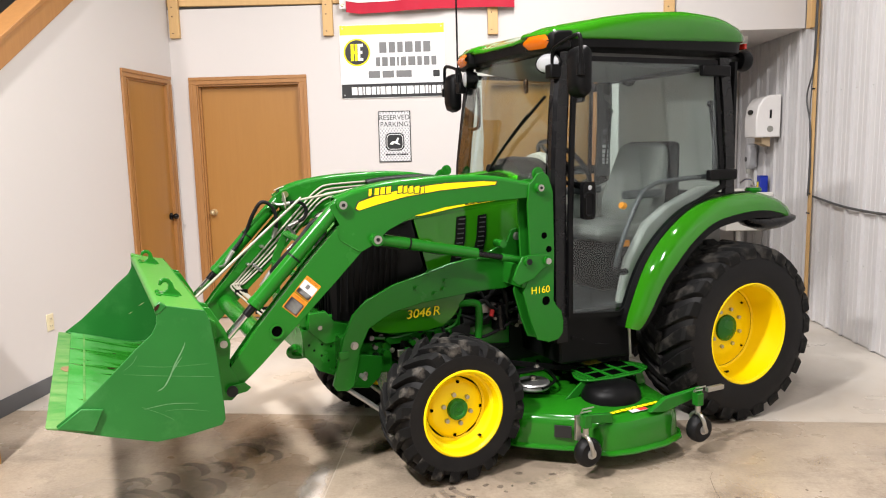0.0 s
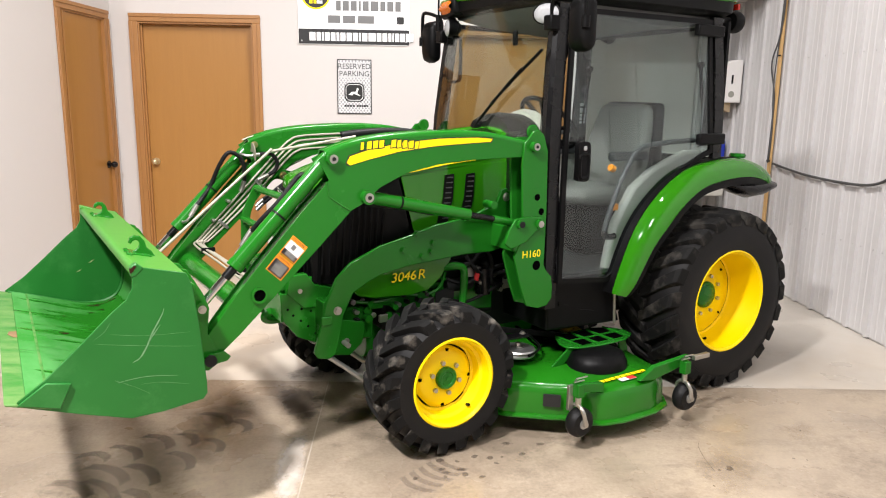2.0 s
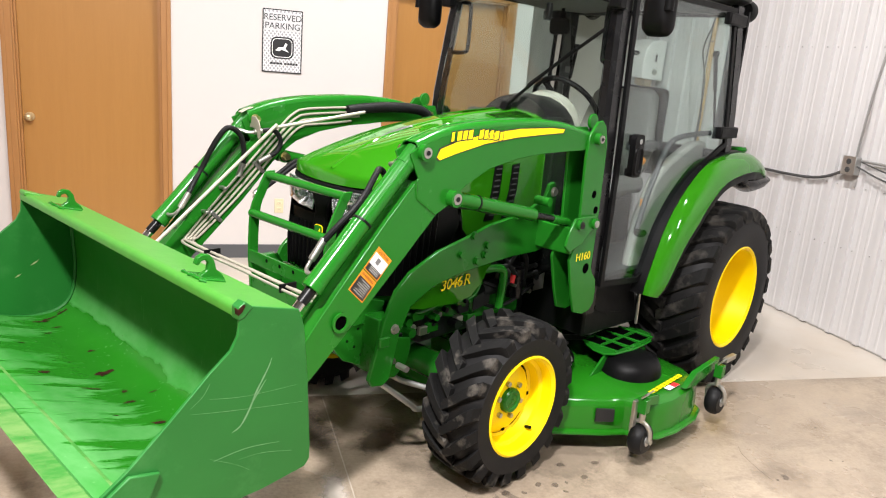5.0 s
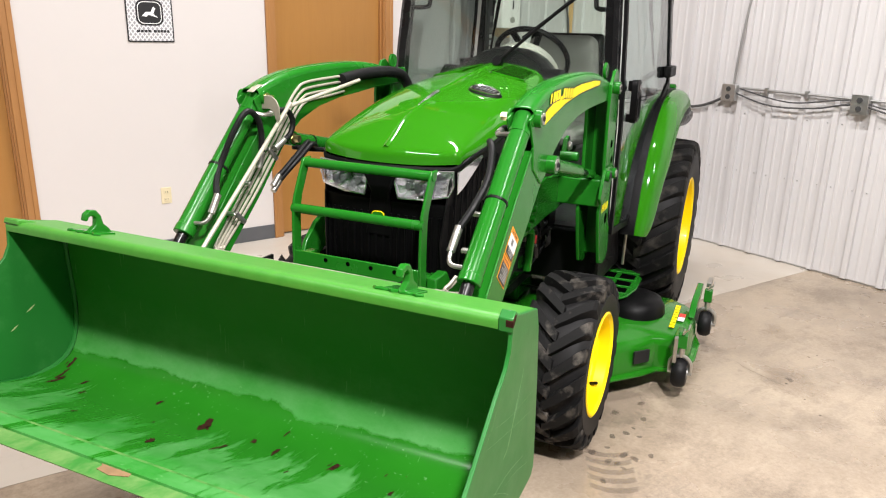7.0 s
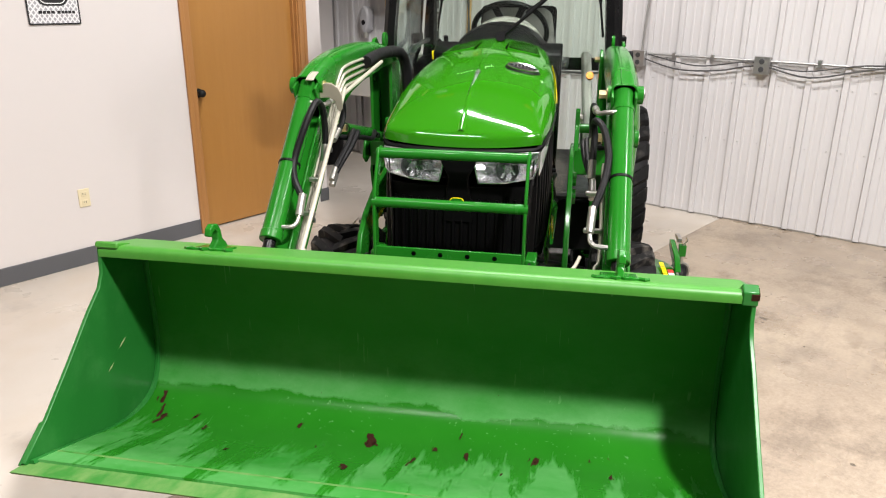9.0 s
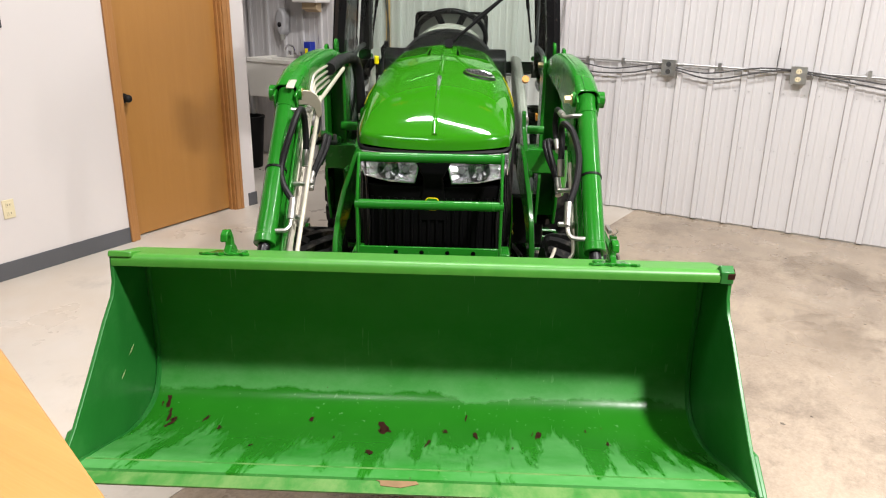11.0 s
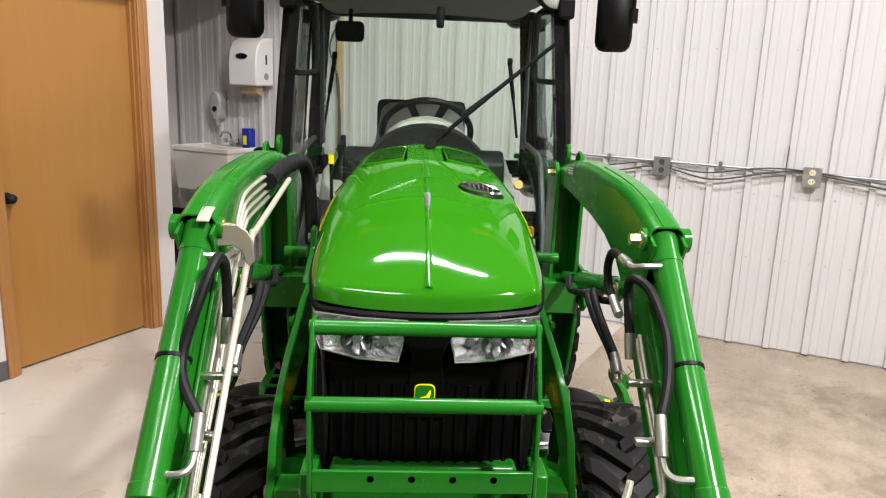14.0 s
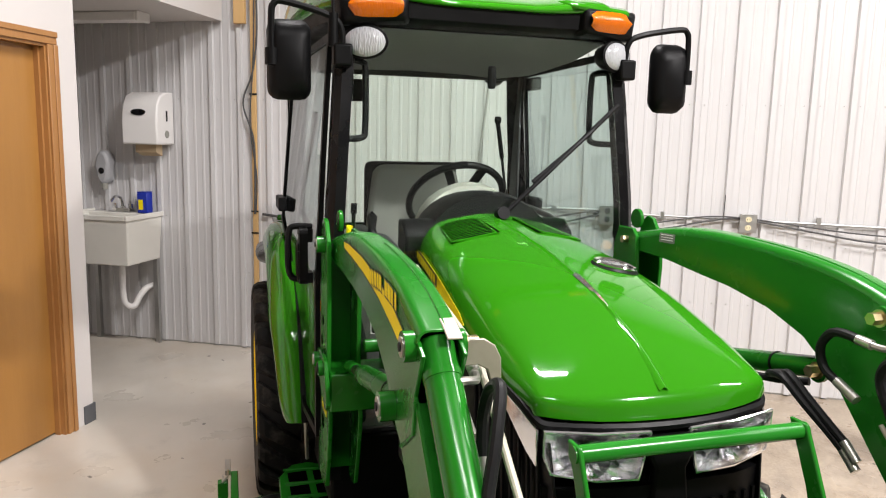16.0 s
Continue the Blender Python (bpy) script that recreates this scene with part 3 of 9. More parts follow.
for k in range(16):
    a, r = random.uniform(0, math.tau), random.uniform(0.008, 0.020)
    floor_mark("drip", 1.60 + random.gauss(0, 0.22), 0.86 + random.gauss(0, 0.09), r * 1.5, r, a, DAMP, floor, 0.0024)
for k in range(8):
    r = random.uniform(0.006, 0.014)
    floor_mark("drip", random.uniform(-0.3, 1.2), random.uniform(1.2, 3.0), r, r, 0.0, DAMP, floor, 0.0024)

# hairline cracks and small debris on the slab
CRACK = plain("dark_crack", (0.13, 0.105, 0.08), 0.9, var=0.2)
for pts in (((-1.30, 1.64), (-1.175, 1.66), (-0.95, 1.69), (-0.736, 1.737), (-0.60, 1.76), (-0.436, 1.816)), ((0.60, 1.20), (0.653, 1.236), (0.71, 1.31), (0.75, 1.37), (0.782, 1.431))):
    row = [TO_ROOM @ Vector((x, y, 0.001)) for x, y in pts]
    rows_ = [[p - Vector((0.0014, 0.0010, 0)) for p in row], [p + Vector((0.0014, 0.0010, 0)) for p in row]]
    part("crack", sheet(B(), rows_), CRACK, floor)
for x, y, r in ((2.04, 1.481, 0.012), (1.976, 1.63, 0.007), (0.708, 1.455, 0.020), (0.76, 1.44, 0.008), (0.45, 2.515, 0.014)):
    floor_mark("drip", x, y, r * 1.4, r, 0.6, DAMP, floor if x < 1.9 else floor_b, 0.0026)
random.seed(23)
for k in range(26):
    r = random.uniform(0.005, 0.016)
    p = ROOM @ Vector((random.uniform(-1.7, 0.6), random.uniform(-3.2, -0.4), 0))
    floor_mark("drip", p.x, p.y, r * random.uniform(1.0, 2.2), r, random.uniform(0, 3), DAMP, floor_paint, 0.0026)
floor_mark("oil_stain", 1.75, -0.62, 0.34, 0.12, 0.25, OIL, floor_paint, 0.0016)

# ribbed steel siding: a rib every 0.24 m with two low ribs between
bm = B()
prof = []
RIB = 0.2405
v = 0.978 - 29 * RIB
while v < FAR_V:
    prof += [(v, 0.0), (v + 0.007, 0.024), (v + 0.042, 0.024), (v + 0.045, 0.0), (v + 0.090, 0.0), (v + 0.096, 0.003), (v + 0.110, 0.003), (v + 0.116, 0.0),
             (v + 0.158, 0.0), (v + 0.164, 0.003), (v + 0.178, 0.003), (v + 0.184, 0.0)]
    v += RIB
sheet(bm, [[(CORR_U + d, q, z) for q, d in prof] for z in (0.012, CEILING)])
siding = structure("wall_east", bm, SIDING, "white ribbed steel siding wall with screws", smooth=20)
bm = B()
box(bm, (CORR_U - 0.15, -6.0, -0.1), (CORR_U - 0.004, FAR_V, CEILING))
structure("wall_east_backing", bm, DRYWALL, "plain backing wall behind the siding")
bm = B()
box(bm, (CORR_U - 0.003, -6.0, 0.0), (CORR_U - 0.0005, FAR_V, 0.030))
structure("trim", bm, STEEL, "thin steel base trim under the siding")
bm = B()
for z in (0.62, 1.05, 1.98, 3.0):
    q = 0.978 - 17 * RIB
    while q < 5.0:
        for d in (0.068, 0.212):
            rod(bm, (CORR_U, q + d, z), (CORR_U + 0.005, q + d, z), 0.004, 6)
        q += RIB
screws = part("screws", bm, STEEL, siding)
tagged(screws, kind="stuff")

# door wall with two doorways, and the header over the wash niche
DOOR_A = (2.668, 3.640, 2.228)       # clear opening: u from, u to, height
DOOR_B = (-0.020, 0.940, 2.165)
T = 0.14
bm = B()
box(bm, (DOOR_A[1], WALL_V - T, 0), (3.90, WALL_V, 2.9))
box(bm, (DOOR_B[1], WALL_V - T, 0), (DOOR_A[0], WALL_V, 2.9))
box(bm, (-0.235, WALL_V - T, 0), (DOOR_B[0], WALL_V, 2.9))
box(bm, (DOOR_A[0], WALL_V - T, DOOR_A[2]), (DOOR_A[1], WALL_V, 2.9))
box(bm, (DOOR_B[0], WALL_V - T, DOOR_B[2]), (DOOR_B[1], WALL_V, 2.9))
box(bm, (CORR_U + 0.02, WALL_V - T, 2.565), (-0.235, WALL_V, 2.9))
structure("wall_north", bm, DRYWALL, "white painted drywall with two oak doors and a header over the wash niche")
bm = B()
box(bm, (CORR_U + 0.02, -3.62, 2.565), (-0.235, WALL_V - T, 2.60))
structure("ceiling_niche", bm, DRYWALL, "flat white ceiling of the wash niche")
bm = B()
box(bm, (CORR_U + 0.02, -3.74, 0), (-0.235, -3.62, 2.565))
structure("wall_niche_back", bm, DRYWALL, "white painted back wall of the wash niche")
bm = B()
box(bm, (-0.235, -3.74, 0), (-0.10, WALL_V - T, 2.565))
structure("wall_niche_side", bm, DRYWALL, "white painted side wall of the wash niche")
bm = B()
box(bm, (-1.84, -6.0, 2.61), (6.0, WALL_V - T, 2.88))
structure("loft_floor", bm, PINE, "raw timber loft floor over the offices")

# office wall at the side, its top cut along the loft stairs
SIDE = ROOM @ Matrix.Translation((3.86, WALL_V, 0)) @ Matrix.Rotation(radians(-4.2), 4, "Z")      # x out of the shop, y along the wall
DOOR_C = (0.118, 0.815, 2.235)
SIDE_END = 2.62


def stair_z(w):
    return 2.33 + (2.24 - w) * 0.70


bm = B()
plate(bm, [(0.0, 0.0), (DOOR_C[0], 0.0), (DOOR_C[0], DOOR_C[2]), (DOOR_C[1], DOOR_C[2]), (DOOR_C[1], 0.0), (SIDE_END, 0.0), (SIDE_END, stair_z(SIDE_END)),
           (0.6, stair_z(0.6)), (0.0, stair_z(0.6))], 0.0, 0.13, "x")
structure("wall_west", bm, DRYWALL, "white painted office wall, its top sloping with the loft stairs", SIDE)
bm = B()
plate(bm, [(0.6, stair_z(0.6) - 0.16), (SIDE_END, stair_z(SIDE_END) - 0.16), (SIDE_END, stair_z(SIDE_END)), (0.6, stair_z(0.6))], -0.04, -0.002, "x")
plate(bm, [(0.6, stair_z(0.6) + 0.002), (SIDE_END, stair_z(SIDE_END) + 0.002), (SIDE_END, stair_z(SIDE_END) + 0.036), (0.6, stair_z(0.6) + 0.036)], -0.05, 0.14, "x")
structure("stair_trim", bm, OAK_TRIM, "sloping oak skirt board along the loft stairs", SIDE, 0.004)

# unseen walls and ceiling added to close the room round the camera, grey to cut bounce light
for name, lo, hi in (("wall_south", (-2.0, FAR_V, 0), (FAR_U, FAR_V + 0.15, CEILING)), ("wall_far", (FAR_U, -6.0, 0), (FAR_U + 0.15, FAR_V, CEILING)),
                     ("wall_loft", (-2.0, -6.15, 0), (FAR_U, -6.0, CEILING))):
    structure(name, box(B(), lo, hi), BOUNCE_GREY, "unseen plain wall, kept grey to cut bounce light")
structure("ceiling", box(B(), (-2.0, -6.15, CEILING), (FAR_U + 0.15, FAR_V + 0.15, CEILING + 0.12)), BOUNCE_GREY, "unseen ceiling, kept grey to cut bounce light")
for lu, lv, watts, wide, long_ in LAMPS:
    a, b = wide / 2 + 0.02, long_ / 2 + 0.05
    lt = thing("ceiling_light", (lu, lv, CEILING), "white light fitting under the ceiling", "ceiling light", "shop ceiling lights", ROOM)
    part("housing", box(B(), (lu - a, lv - b, CEILING - 0.09), (lu + a, lv + b, CEILING)), WHITE, lt, bevel=0.01)

# baseboards
structure("baseboard", box(B(), (1.004, WALL_V, 0), (2.585, WALL_V + 0.010, 0.11)), BASE_GREY, "dark grey vinyl baseboard", bevel=0.003)
structure("baseboard", box(B(), (-0.245, WALL_V, 0), (-0.152, WALL_V + 0.010, 0.11)), BASE_GREY, "dark grey vinyl baseboard", bevel=0.003)
structure("baseboard", box(B(), (-0.246, WALL_V - T, 0), (-0.236, WALL_V + 0.010, 0.11)), BASE_GREY, "dark grey vinyl baseboard", bevel=0.003)
structure("baseboard", box(B(), (3.722, WALL_V, 0), (3.86, WALL_V + 0.010, 0.11)), BASE_GREY, "dark grey vinyl baseboard", bevel=0.003)
structure("baseboard", box(B(), (-0.010, 0.880, 0), (0, SIDE_END, 0.11)), BASE_GREY, "dark grey vinyl baseboard", SIDE, bevel=0.003)


# ---- doors ----
def door(name, frame_of, a0, a1, h, knob_at, knob_mat, hinge_at, label, recess=0.05, axis="u"):
    """A flush oak door with moulded casing. a runs along the wall, d out of the wall into the shop."""
    def P(a, d, z):
        return Vector((a, WALL_V + d, z)) if axis == "u" else Vector((-d, a, z))
    d0 = thing(name, P((a0 + a1) / 2, 0, 0), label, "door", "", frame_of, "structure")

    def pbox(bm, a, b, p, q, z0, z1):
        lo, hi = P(a, p, z0), P(b, q, z1)
        return box(bm, [min(x, y) for x, y in zip(lo, hi)], [max(x, y) for x, y in zip(lo, hi)])
    part("slab", pbox(B(), a0 + 0.018, a1 - 0.018, -recess - 0.04, -recess, 0.012, h - 0.018), OAK, d0, "plain oak veneer door leaf", 0.002)
    w = 0.075
    for nm, a, b, z0, z1 in (("casing", a0 - w + 0.012, a0 + 0.006, 0, h - 0.004), ("casing", a1 - 0.006, a1 + w - 0.012, 0, h - 0.004), ("head_casing", a0 - w + 0.012, a1 + w - 0.012, h - 0.004, h + w - 0.012)):
        bm = pbox(B(), a, b, 0.0005, 0.014, z0, z1)
        if nm == "casing":
            far = a if a < a0 else b
            s = 1 if a < a0 else -1
            pbox(bm, min(far, far + s * 0.030), max(far, far + s * 0.030), 0.014, 0.021, z0, z1)
        else:
            pbox(bm, a, b, 0.014, 0.021, z1 - 0.030, z1)
        part(nm, bm, OAK_TRIM, d0, bevel=0.004)
    for a, b in ((a0, a0 + 0.018), (a1 - 0.018, a1)):
        part("jamb", pbox(B(), a, b, -0.13, 0.0, 0, h), OAK_TRIM, d0)
    part("head_jamb", pbox(B(), a0 + 0.018, a1 - 0.018, -0.13, 0.0, h - 0.018, h), OAK_TRIM, d0)
    for a, b in ((a0 + 0.018, a0 + 0.030), (a1 - 0.030, a1 - 0.018)):
        part("stop", pbox(B(), a, b, -recess, -recess + 0.030, 0, h - 0.018), OAK_TRIM, d0)
    ka, kz = knob_at
    bm = B()
    rod(bm, P(ka, -recess, kz), P(ka, -recess + 0.008, kz), 0.032, 24)
    rod(bm, P(ka, -recess + 0.008, kz), P(ka, -recess + 0.030, kz), 0.012, 16)
    c = P(ka, -recess + 0.050, kz)
    bmesh.ops.create_uvsphere(bm, u_segments=20, v_segments=12, radius=0.027, matrix=Matrix.Translation(c))
    part("knob", bm, knob_mat, d0, "round door knob")
    if hinge_at is not None:
        for z in (0.25, h * 0.52, h - 0.28):
            part("hinge", pbox(B(), hinge_at - 0.012, hinge_at + 0.012, -recess - 0.002, -recess + 0.006, z - 0.05, z + 0.05), DARK, d0, "dark steel hinge")
    return d0


door("door_1", SIDE, DOOR_C[0], DOOR_C[1], DOOR_C[2], (0.190, 1.03), BLACK_GLOSS, 0.790, "closed flush oak door with a black knob", 0.012, "w")
door("door_2", ROOM, DOOR_A[0], DOOR_A[1], DOOR_A[2], (3.565, 1.04), KNOB, None, "closed flush oak door with a brass knob", 0.06)
door("door_3", ROOM, DOOR_B[0], DOOR_B[1], DOOR_B[2], (0.878, 0.995), DARK, None, "closed flush oak door with a dark knob", 0.06)

# ---- loft rail: studs and boards on the wall's upper edge ----
for pu, z0 in ((3.79, 2.645), (2.38, 2.625), (0.893, 2.592), (-0.665, 2.59), ):
    p = thing("stud", (pu, WALL_V, z0), "raw pine stud screwed to the wall as a rail post", "wood post", "loft rail posts", ROOM)
    part("board", box(B(), (pu - 0.046, WALL_V + 0.001, z0), (pu + 0.046, WALL_V + 0.039, 4.0)), PINE, p, bevel=0.004)
    for z in (z0 + 0.04, z0 + 0.19, z0 + 0.27):
        part("screw", rod(B(), (pu + 0.012, WALL_V + 0.038, z), (pu + 0.012, WALL_V + 0.041, z), 0.006, 8), DARK, p)
p = thing("stud", (-1.86, -1.86, 2.54), "raw pine stud on the siding at the loft corner", "wood post", "loft rail posts", ROOM)
part("board", box(B(), (CORR_U + 0.024, -1.905, 2.54), (CORR_U + 0.062, -1.815, 4.0)), PINE, p, bevel=0.004)
bm = B()
plate(bm, [(-1.85, 2.86), (3.86, 2.93), (3.86, 3.02), (-1.85, 2.95)], WALL_V - 0.001, WALL_V - 0.04, "y")
tl = thing("rail_board", (1.0, WALL_V, 2.86), "raw pine board along the loft edge", "wood board", "", ROOM)
part("board", bm, PINE, tl, bevel=0.004)
bm = B()
plate(bm, [(-1.85, 3.55), (3.86, 3.6), (3.86, 3.69), (-1.85, 3.64)], WALL_V - 0.001, WALL_V - 0.04, "y")
tl = thing("rail_board", (1.0, WALL_V, 3.55), "raw pine top board of the loft rail", "wood board", "", ROOM)
part("board", bm, PINE, tl, bevel=0.004)

# ---- signs on the door wall ----
sg = thing("wall_sign", (1.81, WALL_V, 2.08), "white company sign with yellow band, black foot and round badge", "sign", "", ROOM)
S0, S1, Z0, Z1 = 1.330, 2.284, 2.062, 2.714
F = WALL_V + 0.004


def wall_poly(poly, d0, d1):
    return plate(B(), poly, F + d0, F + d1, "y")


part("panel", wall_poly(rounded(S0, Z0, S1, Z1, 0.03), 0.0, 0.005), WHITE_PRINT, sg)
part("yellow_band", box(B(), (S0 + 0.004, F + 0.005, Z1 - 0.088), (S1 - 0.004, F + 0.006, Z1 - 0.004)), plain("sign_yellow", (0.88, 0.60, 0.01), 0.45, var=0.03), sg)
part("foot_band", box(B(), (S0 + 0.004, F + 0.005, Z0 + 0.004), (S1 - 0.004, F + 0.006, Z0 + 0.128)), BLACK_PRINT, sg)
bc, bz = S1 - 0.155, Z1 - 0.242
part("badge_ring", wall_poly(circle(bc, bz, 0.122, 40), 0.005, 0.006), DECAL_YELLOW, sg)
part("badge", wall_poly(circle(bc, bz, 0.108, 40), 0.006, 0.007), BLACK_PRINT, sg)
for k, (a, b, z0, z1, mt) in enumerate(((0.028, 0.056, -0.075, 0.075, DECAL_YELLOW), (-0.005, 0.018, -0.075, 0.075, DECAL_YELLOW), (0.018, 0.028, -0.012, 0.012, DECAL_YELLOW),
                                        (-0.030, -0.008, -0.075, 0.075, WHITE_PRINT), (-0.056, -0.030, 0.05, 0.075, WHITE_PRINT), (-0.050, -0.030, -0.012, 0.012, WHITE_PRINT), (-0.056, -0.030, -0.075, -0.05, WHITE_PRINT))):
    part("badge_bar", box(B(), (bc + a, F + 0.007, bz + z0), (bc + b, F + 0.0076, bz + z1)), mt, sg)


def bars(a_hi, z, h, widths, gap, mt, parent, d=0.0056):
    """Plain bars for lettering, from the reader's left (large u) on."""
    a = a_hi
    for w in widths:
        part("lettering_bar", box(B(), (a - w, F + d - 0.0006, z - h / 2), (a, F + d, z + h / 2)), mt, parent)
        a -= w + gap


bars(S1 - 0.36, Z1 - 0.205, 0.095, (0.066, 0.058, 0.05, 0.07, 0.056, 0.066), 0.020, GREY_PRINT, sg)
bars(S1 - 0.325, Z1 - 0.330, 0.080, (0.04, 0.052, 0.05, 0.018, 0.05, 0.066, 0.042, 0.052, 0.046), 0.017, GREY_PRINT, sg)
bars(S1 - 0.255, Z1 - 0.442, 0.062, (0.105, 0.105, 0.14), 0.022, GREY_PRINT, sg)
part("badge_square", wall_poly(rounded(S0 + 0.05, Z1 - 0.475, S0 + 0.11, Z1 - 0.415, 0.01), 0.005, 0.006), BLACK_PRINT, sg)
bars(S1 - 0.095, Z0 + 0.066, 0.070, (0.052, 0.036, 0.016, 0.042, 0.04, 0.024, 0.044, 0.046, 0.044, 0.016, 0.046, 0.062, 0.04, 0.042, 0.026, 0.014, 0.036, 0.042, 0.062), 0.009, WHITE_PRINT, sg, 0.0066)
for a, z in ((S0 + 0.03, Z0 + 0.03), (S1 - 0.03, Z0 + 0.03), (S0 + 0.03, Z1 - 0.03), (S1 - 0.03, Z1 - 0.03)):
    part("screw", rod(B(), (a, F + 0.006, z), (a, F + 0.009, z), 0.006, 10), STEEL, sg)

ps = thing("parking_sign", (1.81, WALL_V, 1.47), "small embossed metal reserved parking sign with a black badge", "sign", "", ROOM)
part("panel", wall_poly(rounded(1.660, 1.476, 1.958, 1.941, 0.006), 0.0, 0.004), BLACK_PRINT, ps)
part("face", wall_poly(rounded(1.668, 1.484, 1.950, 1.933, 0.006), 0.004, 0.0046), TREAD_PRINT, ps, "silver diamond plate face")
FACE = Matrix(((-1, 0, 0, 1.809), (0, 0, 1, F + 0.0052), (0, 1, 0, 0), (0, 0, 0, 1)))
part("text_field", wall_poly(rounded(1.674, 1.784, 1.944, 1.915, 0.004), 0.0046, 0.0050), plain("pale_sign_metal", (0.62, 0.62, 0.63), 0.4, metal=0.2), ps)
words("RESERVED", 0.064, 0.0006, FACE @ Matrix.Translation((0, 1.880, 0)), BLACK_PRINT, ps, squeeze=0.98)
words("PARKING", 0.064, 0.0006, FACE @ Matrix.Translation((0, 1.818, 0)), BLACK_PRINT, ps, squeeze=0.98)
part("badge", wall_poly(rounded(1.722, 1.580, 1.896, 1.742, 0.045), 0.0046, 0.0056), BLACK_PRINT, ps, "black rounded badge")
part("badge_line", wall_poly(rounded(1.733, 1.591, 1.885, 1.731, 0.038), 0.0056, 0.006), WHITE_PRINT, ps)
part("badge_field", wall_poly(rounded(1.738, 1.596, 1.880, 1.726, 0.034), 0.006, 0.0064), BLACK_PRINT, ps)
part("badge_shape", wall_poly([(1.860, 1.640), (1.835, 1.665), (1.800, 1.668), (1.785, 1.700), (1.770, 1.690), (1.785, 1.655), (1.755, 1.630), (1.790, 1.640), (1.815, 1.648), (1.830, 1.635)], 0.0064, 0.0068), WHITE_PRINT, ps)
bars(1.897, 1.545, 0.016, (0.02, 0.018, 0.02, 0.02), 0.004, BLACK_PRINT, ps, 0.0054)
bars(1.792, 1.545, 0.016, (0.02, 0.016, 0.016, 0.018, 0.016), 0.004, BLACK_PRINT, ps, 0.0054)

# ---- flag over the sign: only its lowest stripes hang into view ----
fl = thing("flag", (1.47, WALL_V, 2.82), "striped red and white cloth flag hung from the loft", "flag", "", ROOM)
for k in range(6):
    rows = []
    for j in range(3):
        z = 2.815 + (k + j / 2) * 0.095
        rows.append([(a, WALL_V + 0.06 + 0.014 * math.sin(a * 9 + k * 0.4) + 0.008 * math.sin(a * 23 + 1), z + 0.012 * math.sin((a - 0.7) * 3.2) + (0.02 if a > 2.1 else 0) * (a - 2.1) / 0.15)
                     for a in [0.70 + i * 0.05 for i in range(31)]])
    part("stripe", sheet(B(), rows), WHITE_CLOTH if k % 2 else RED_CLOTH, fl, "red cloth stripe" if k % 2 == 0 else "white cloth stripe")
part("heading", sheet(B(), [[(a, WALL_V + 0.062, z) for a in (2.2, 2.262)] for z in (2.85, 3.4)]), WHITE_CLOTH, fl, "white canvas heading with grommet")
part("grommet", lathe(B(), [(0.014, -0.002), (0.008, 0.003)], (2.236, WALL_V + 0.066, 2.88), 14), BRASS, fl)


# ---- outlets ----
def outlet(frame_of, P, label):
    o = thing("wall_outlet", P(0, 0, -0.06), label, "outlet", "wall outlets", frame_of)

    def pb(a, b, z0, z1, d0, d1):
        lo, hi = P(a, d0, z0), P(b, d1, z1)
        return box(B(), [min(x, y) for x, y in zip(lo, hi)], [max(x, y) for x, y in zip(lo, hi)])
    part("cover_plate", pb(-0.036, 0.036, -0.058, 0.058, 0.0, 0.006), IVORY, o, bevel=0.003)
    for z in (-0.026, 0.026):
        part("receptacle", pb(-0.017, 0.017, z - 0.014, z + 0.014, 0.006, 0.009), IVORY, o, bevel=0.003)
        part("slot", pb(-0.009, -0.006, z - 0.006, z + 0.006, 0.009, 0.0094), BLACK_PRINT, o)
        part("slot", pb(0.006, 0.009, z - 0.006, z + 0.006, 0.009, 0.0094), BLACK_PRINT, o)


outlet(ROOM, lambda a, d, z: Vector((1.803 + a, WALL_V + d, 0.432 + z)), "ivory duplex outlet on the white wall")
outlet(SIDE, lambda a, d, z: Vector((-d, 2.02 + a, 0.475 + z)), "ivory duplex outlet on the office wall")


def metal_box(v0, z0):
    b = thing("conduit_box", (CORR_U, v0, z0 - 0.06), "grey steel outlet box on the siding, wired by conduit", "outlet box", "outlet boxes on the siding", ROOM)
    part("box", box(B(), (CORR_U + 0.02, v0 - 0.052, z0 - 0.06), (CORR_U + 0.072, v0 + 0.052, z0 + 0.06)), CONDUIT, b, bevel=0.006)
    part("cover", box(B(), (CORR_U + 0.072, v0 - 0.055, z0 - 0.063), (CORR_U + 0.076, v0 + 0.055, z0 + 0.063)), STEEL, b, bevel=0.002)
    for z in (-0.028, 0.028):
        part("receptacle", rod(B(), (CORR_U + 0.076, v0, z0 + z), (CORR_U + 0.080, v0, z0 + z), 0.019, 20), IVORY if v0 > 1.5 else DARK_GREY, b)
        part("slot", box(B(), (CORR_U + 0.080, v0 - 0.009, z0 + z - 0.006), (CORR_U + 0.0806, v0 - 0.006, z0 + z + 0.006)), BLACK_PRINT, b)
        part("slot", box(B(), (CORR_U + 0.080, v0 + 0.006, z0 + z - 0.006), (CORR_U + 0.0806, v0 + 0.009, z0 + z + 0.006)), BLACK_PRINT, b)


for bv in (-0.03, 0.925, 1.855):
    metal_box(bv, 1.195)


def run(name, pts, r, mt, label, category, k=6):
    t = thing(name, pts[0], label, category, "", ROOM)
    part("run", tube(B(), spline(pts, k) if k > 1 else pts, r, 8), mt, t)
    return t


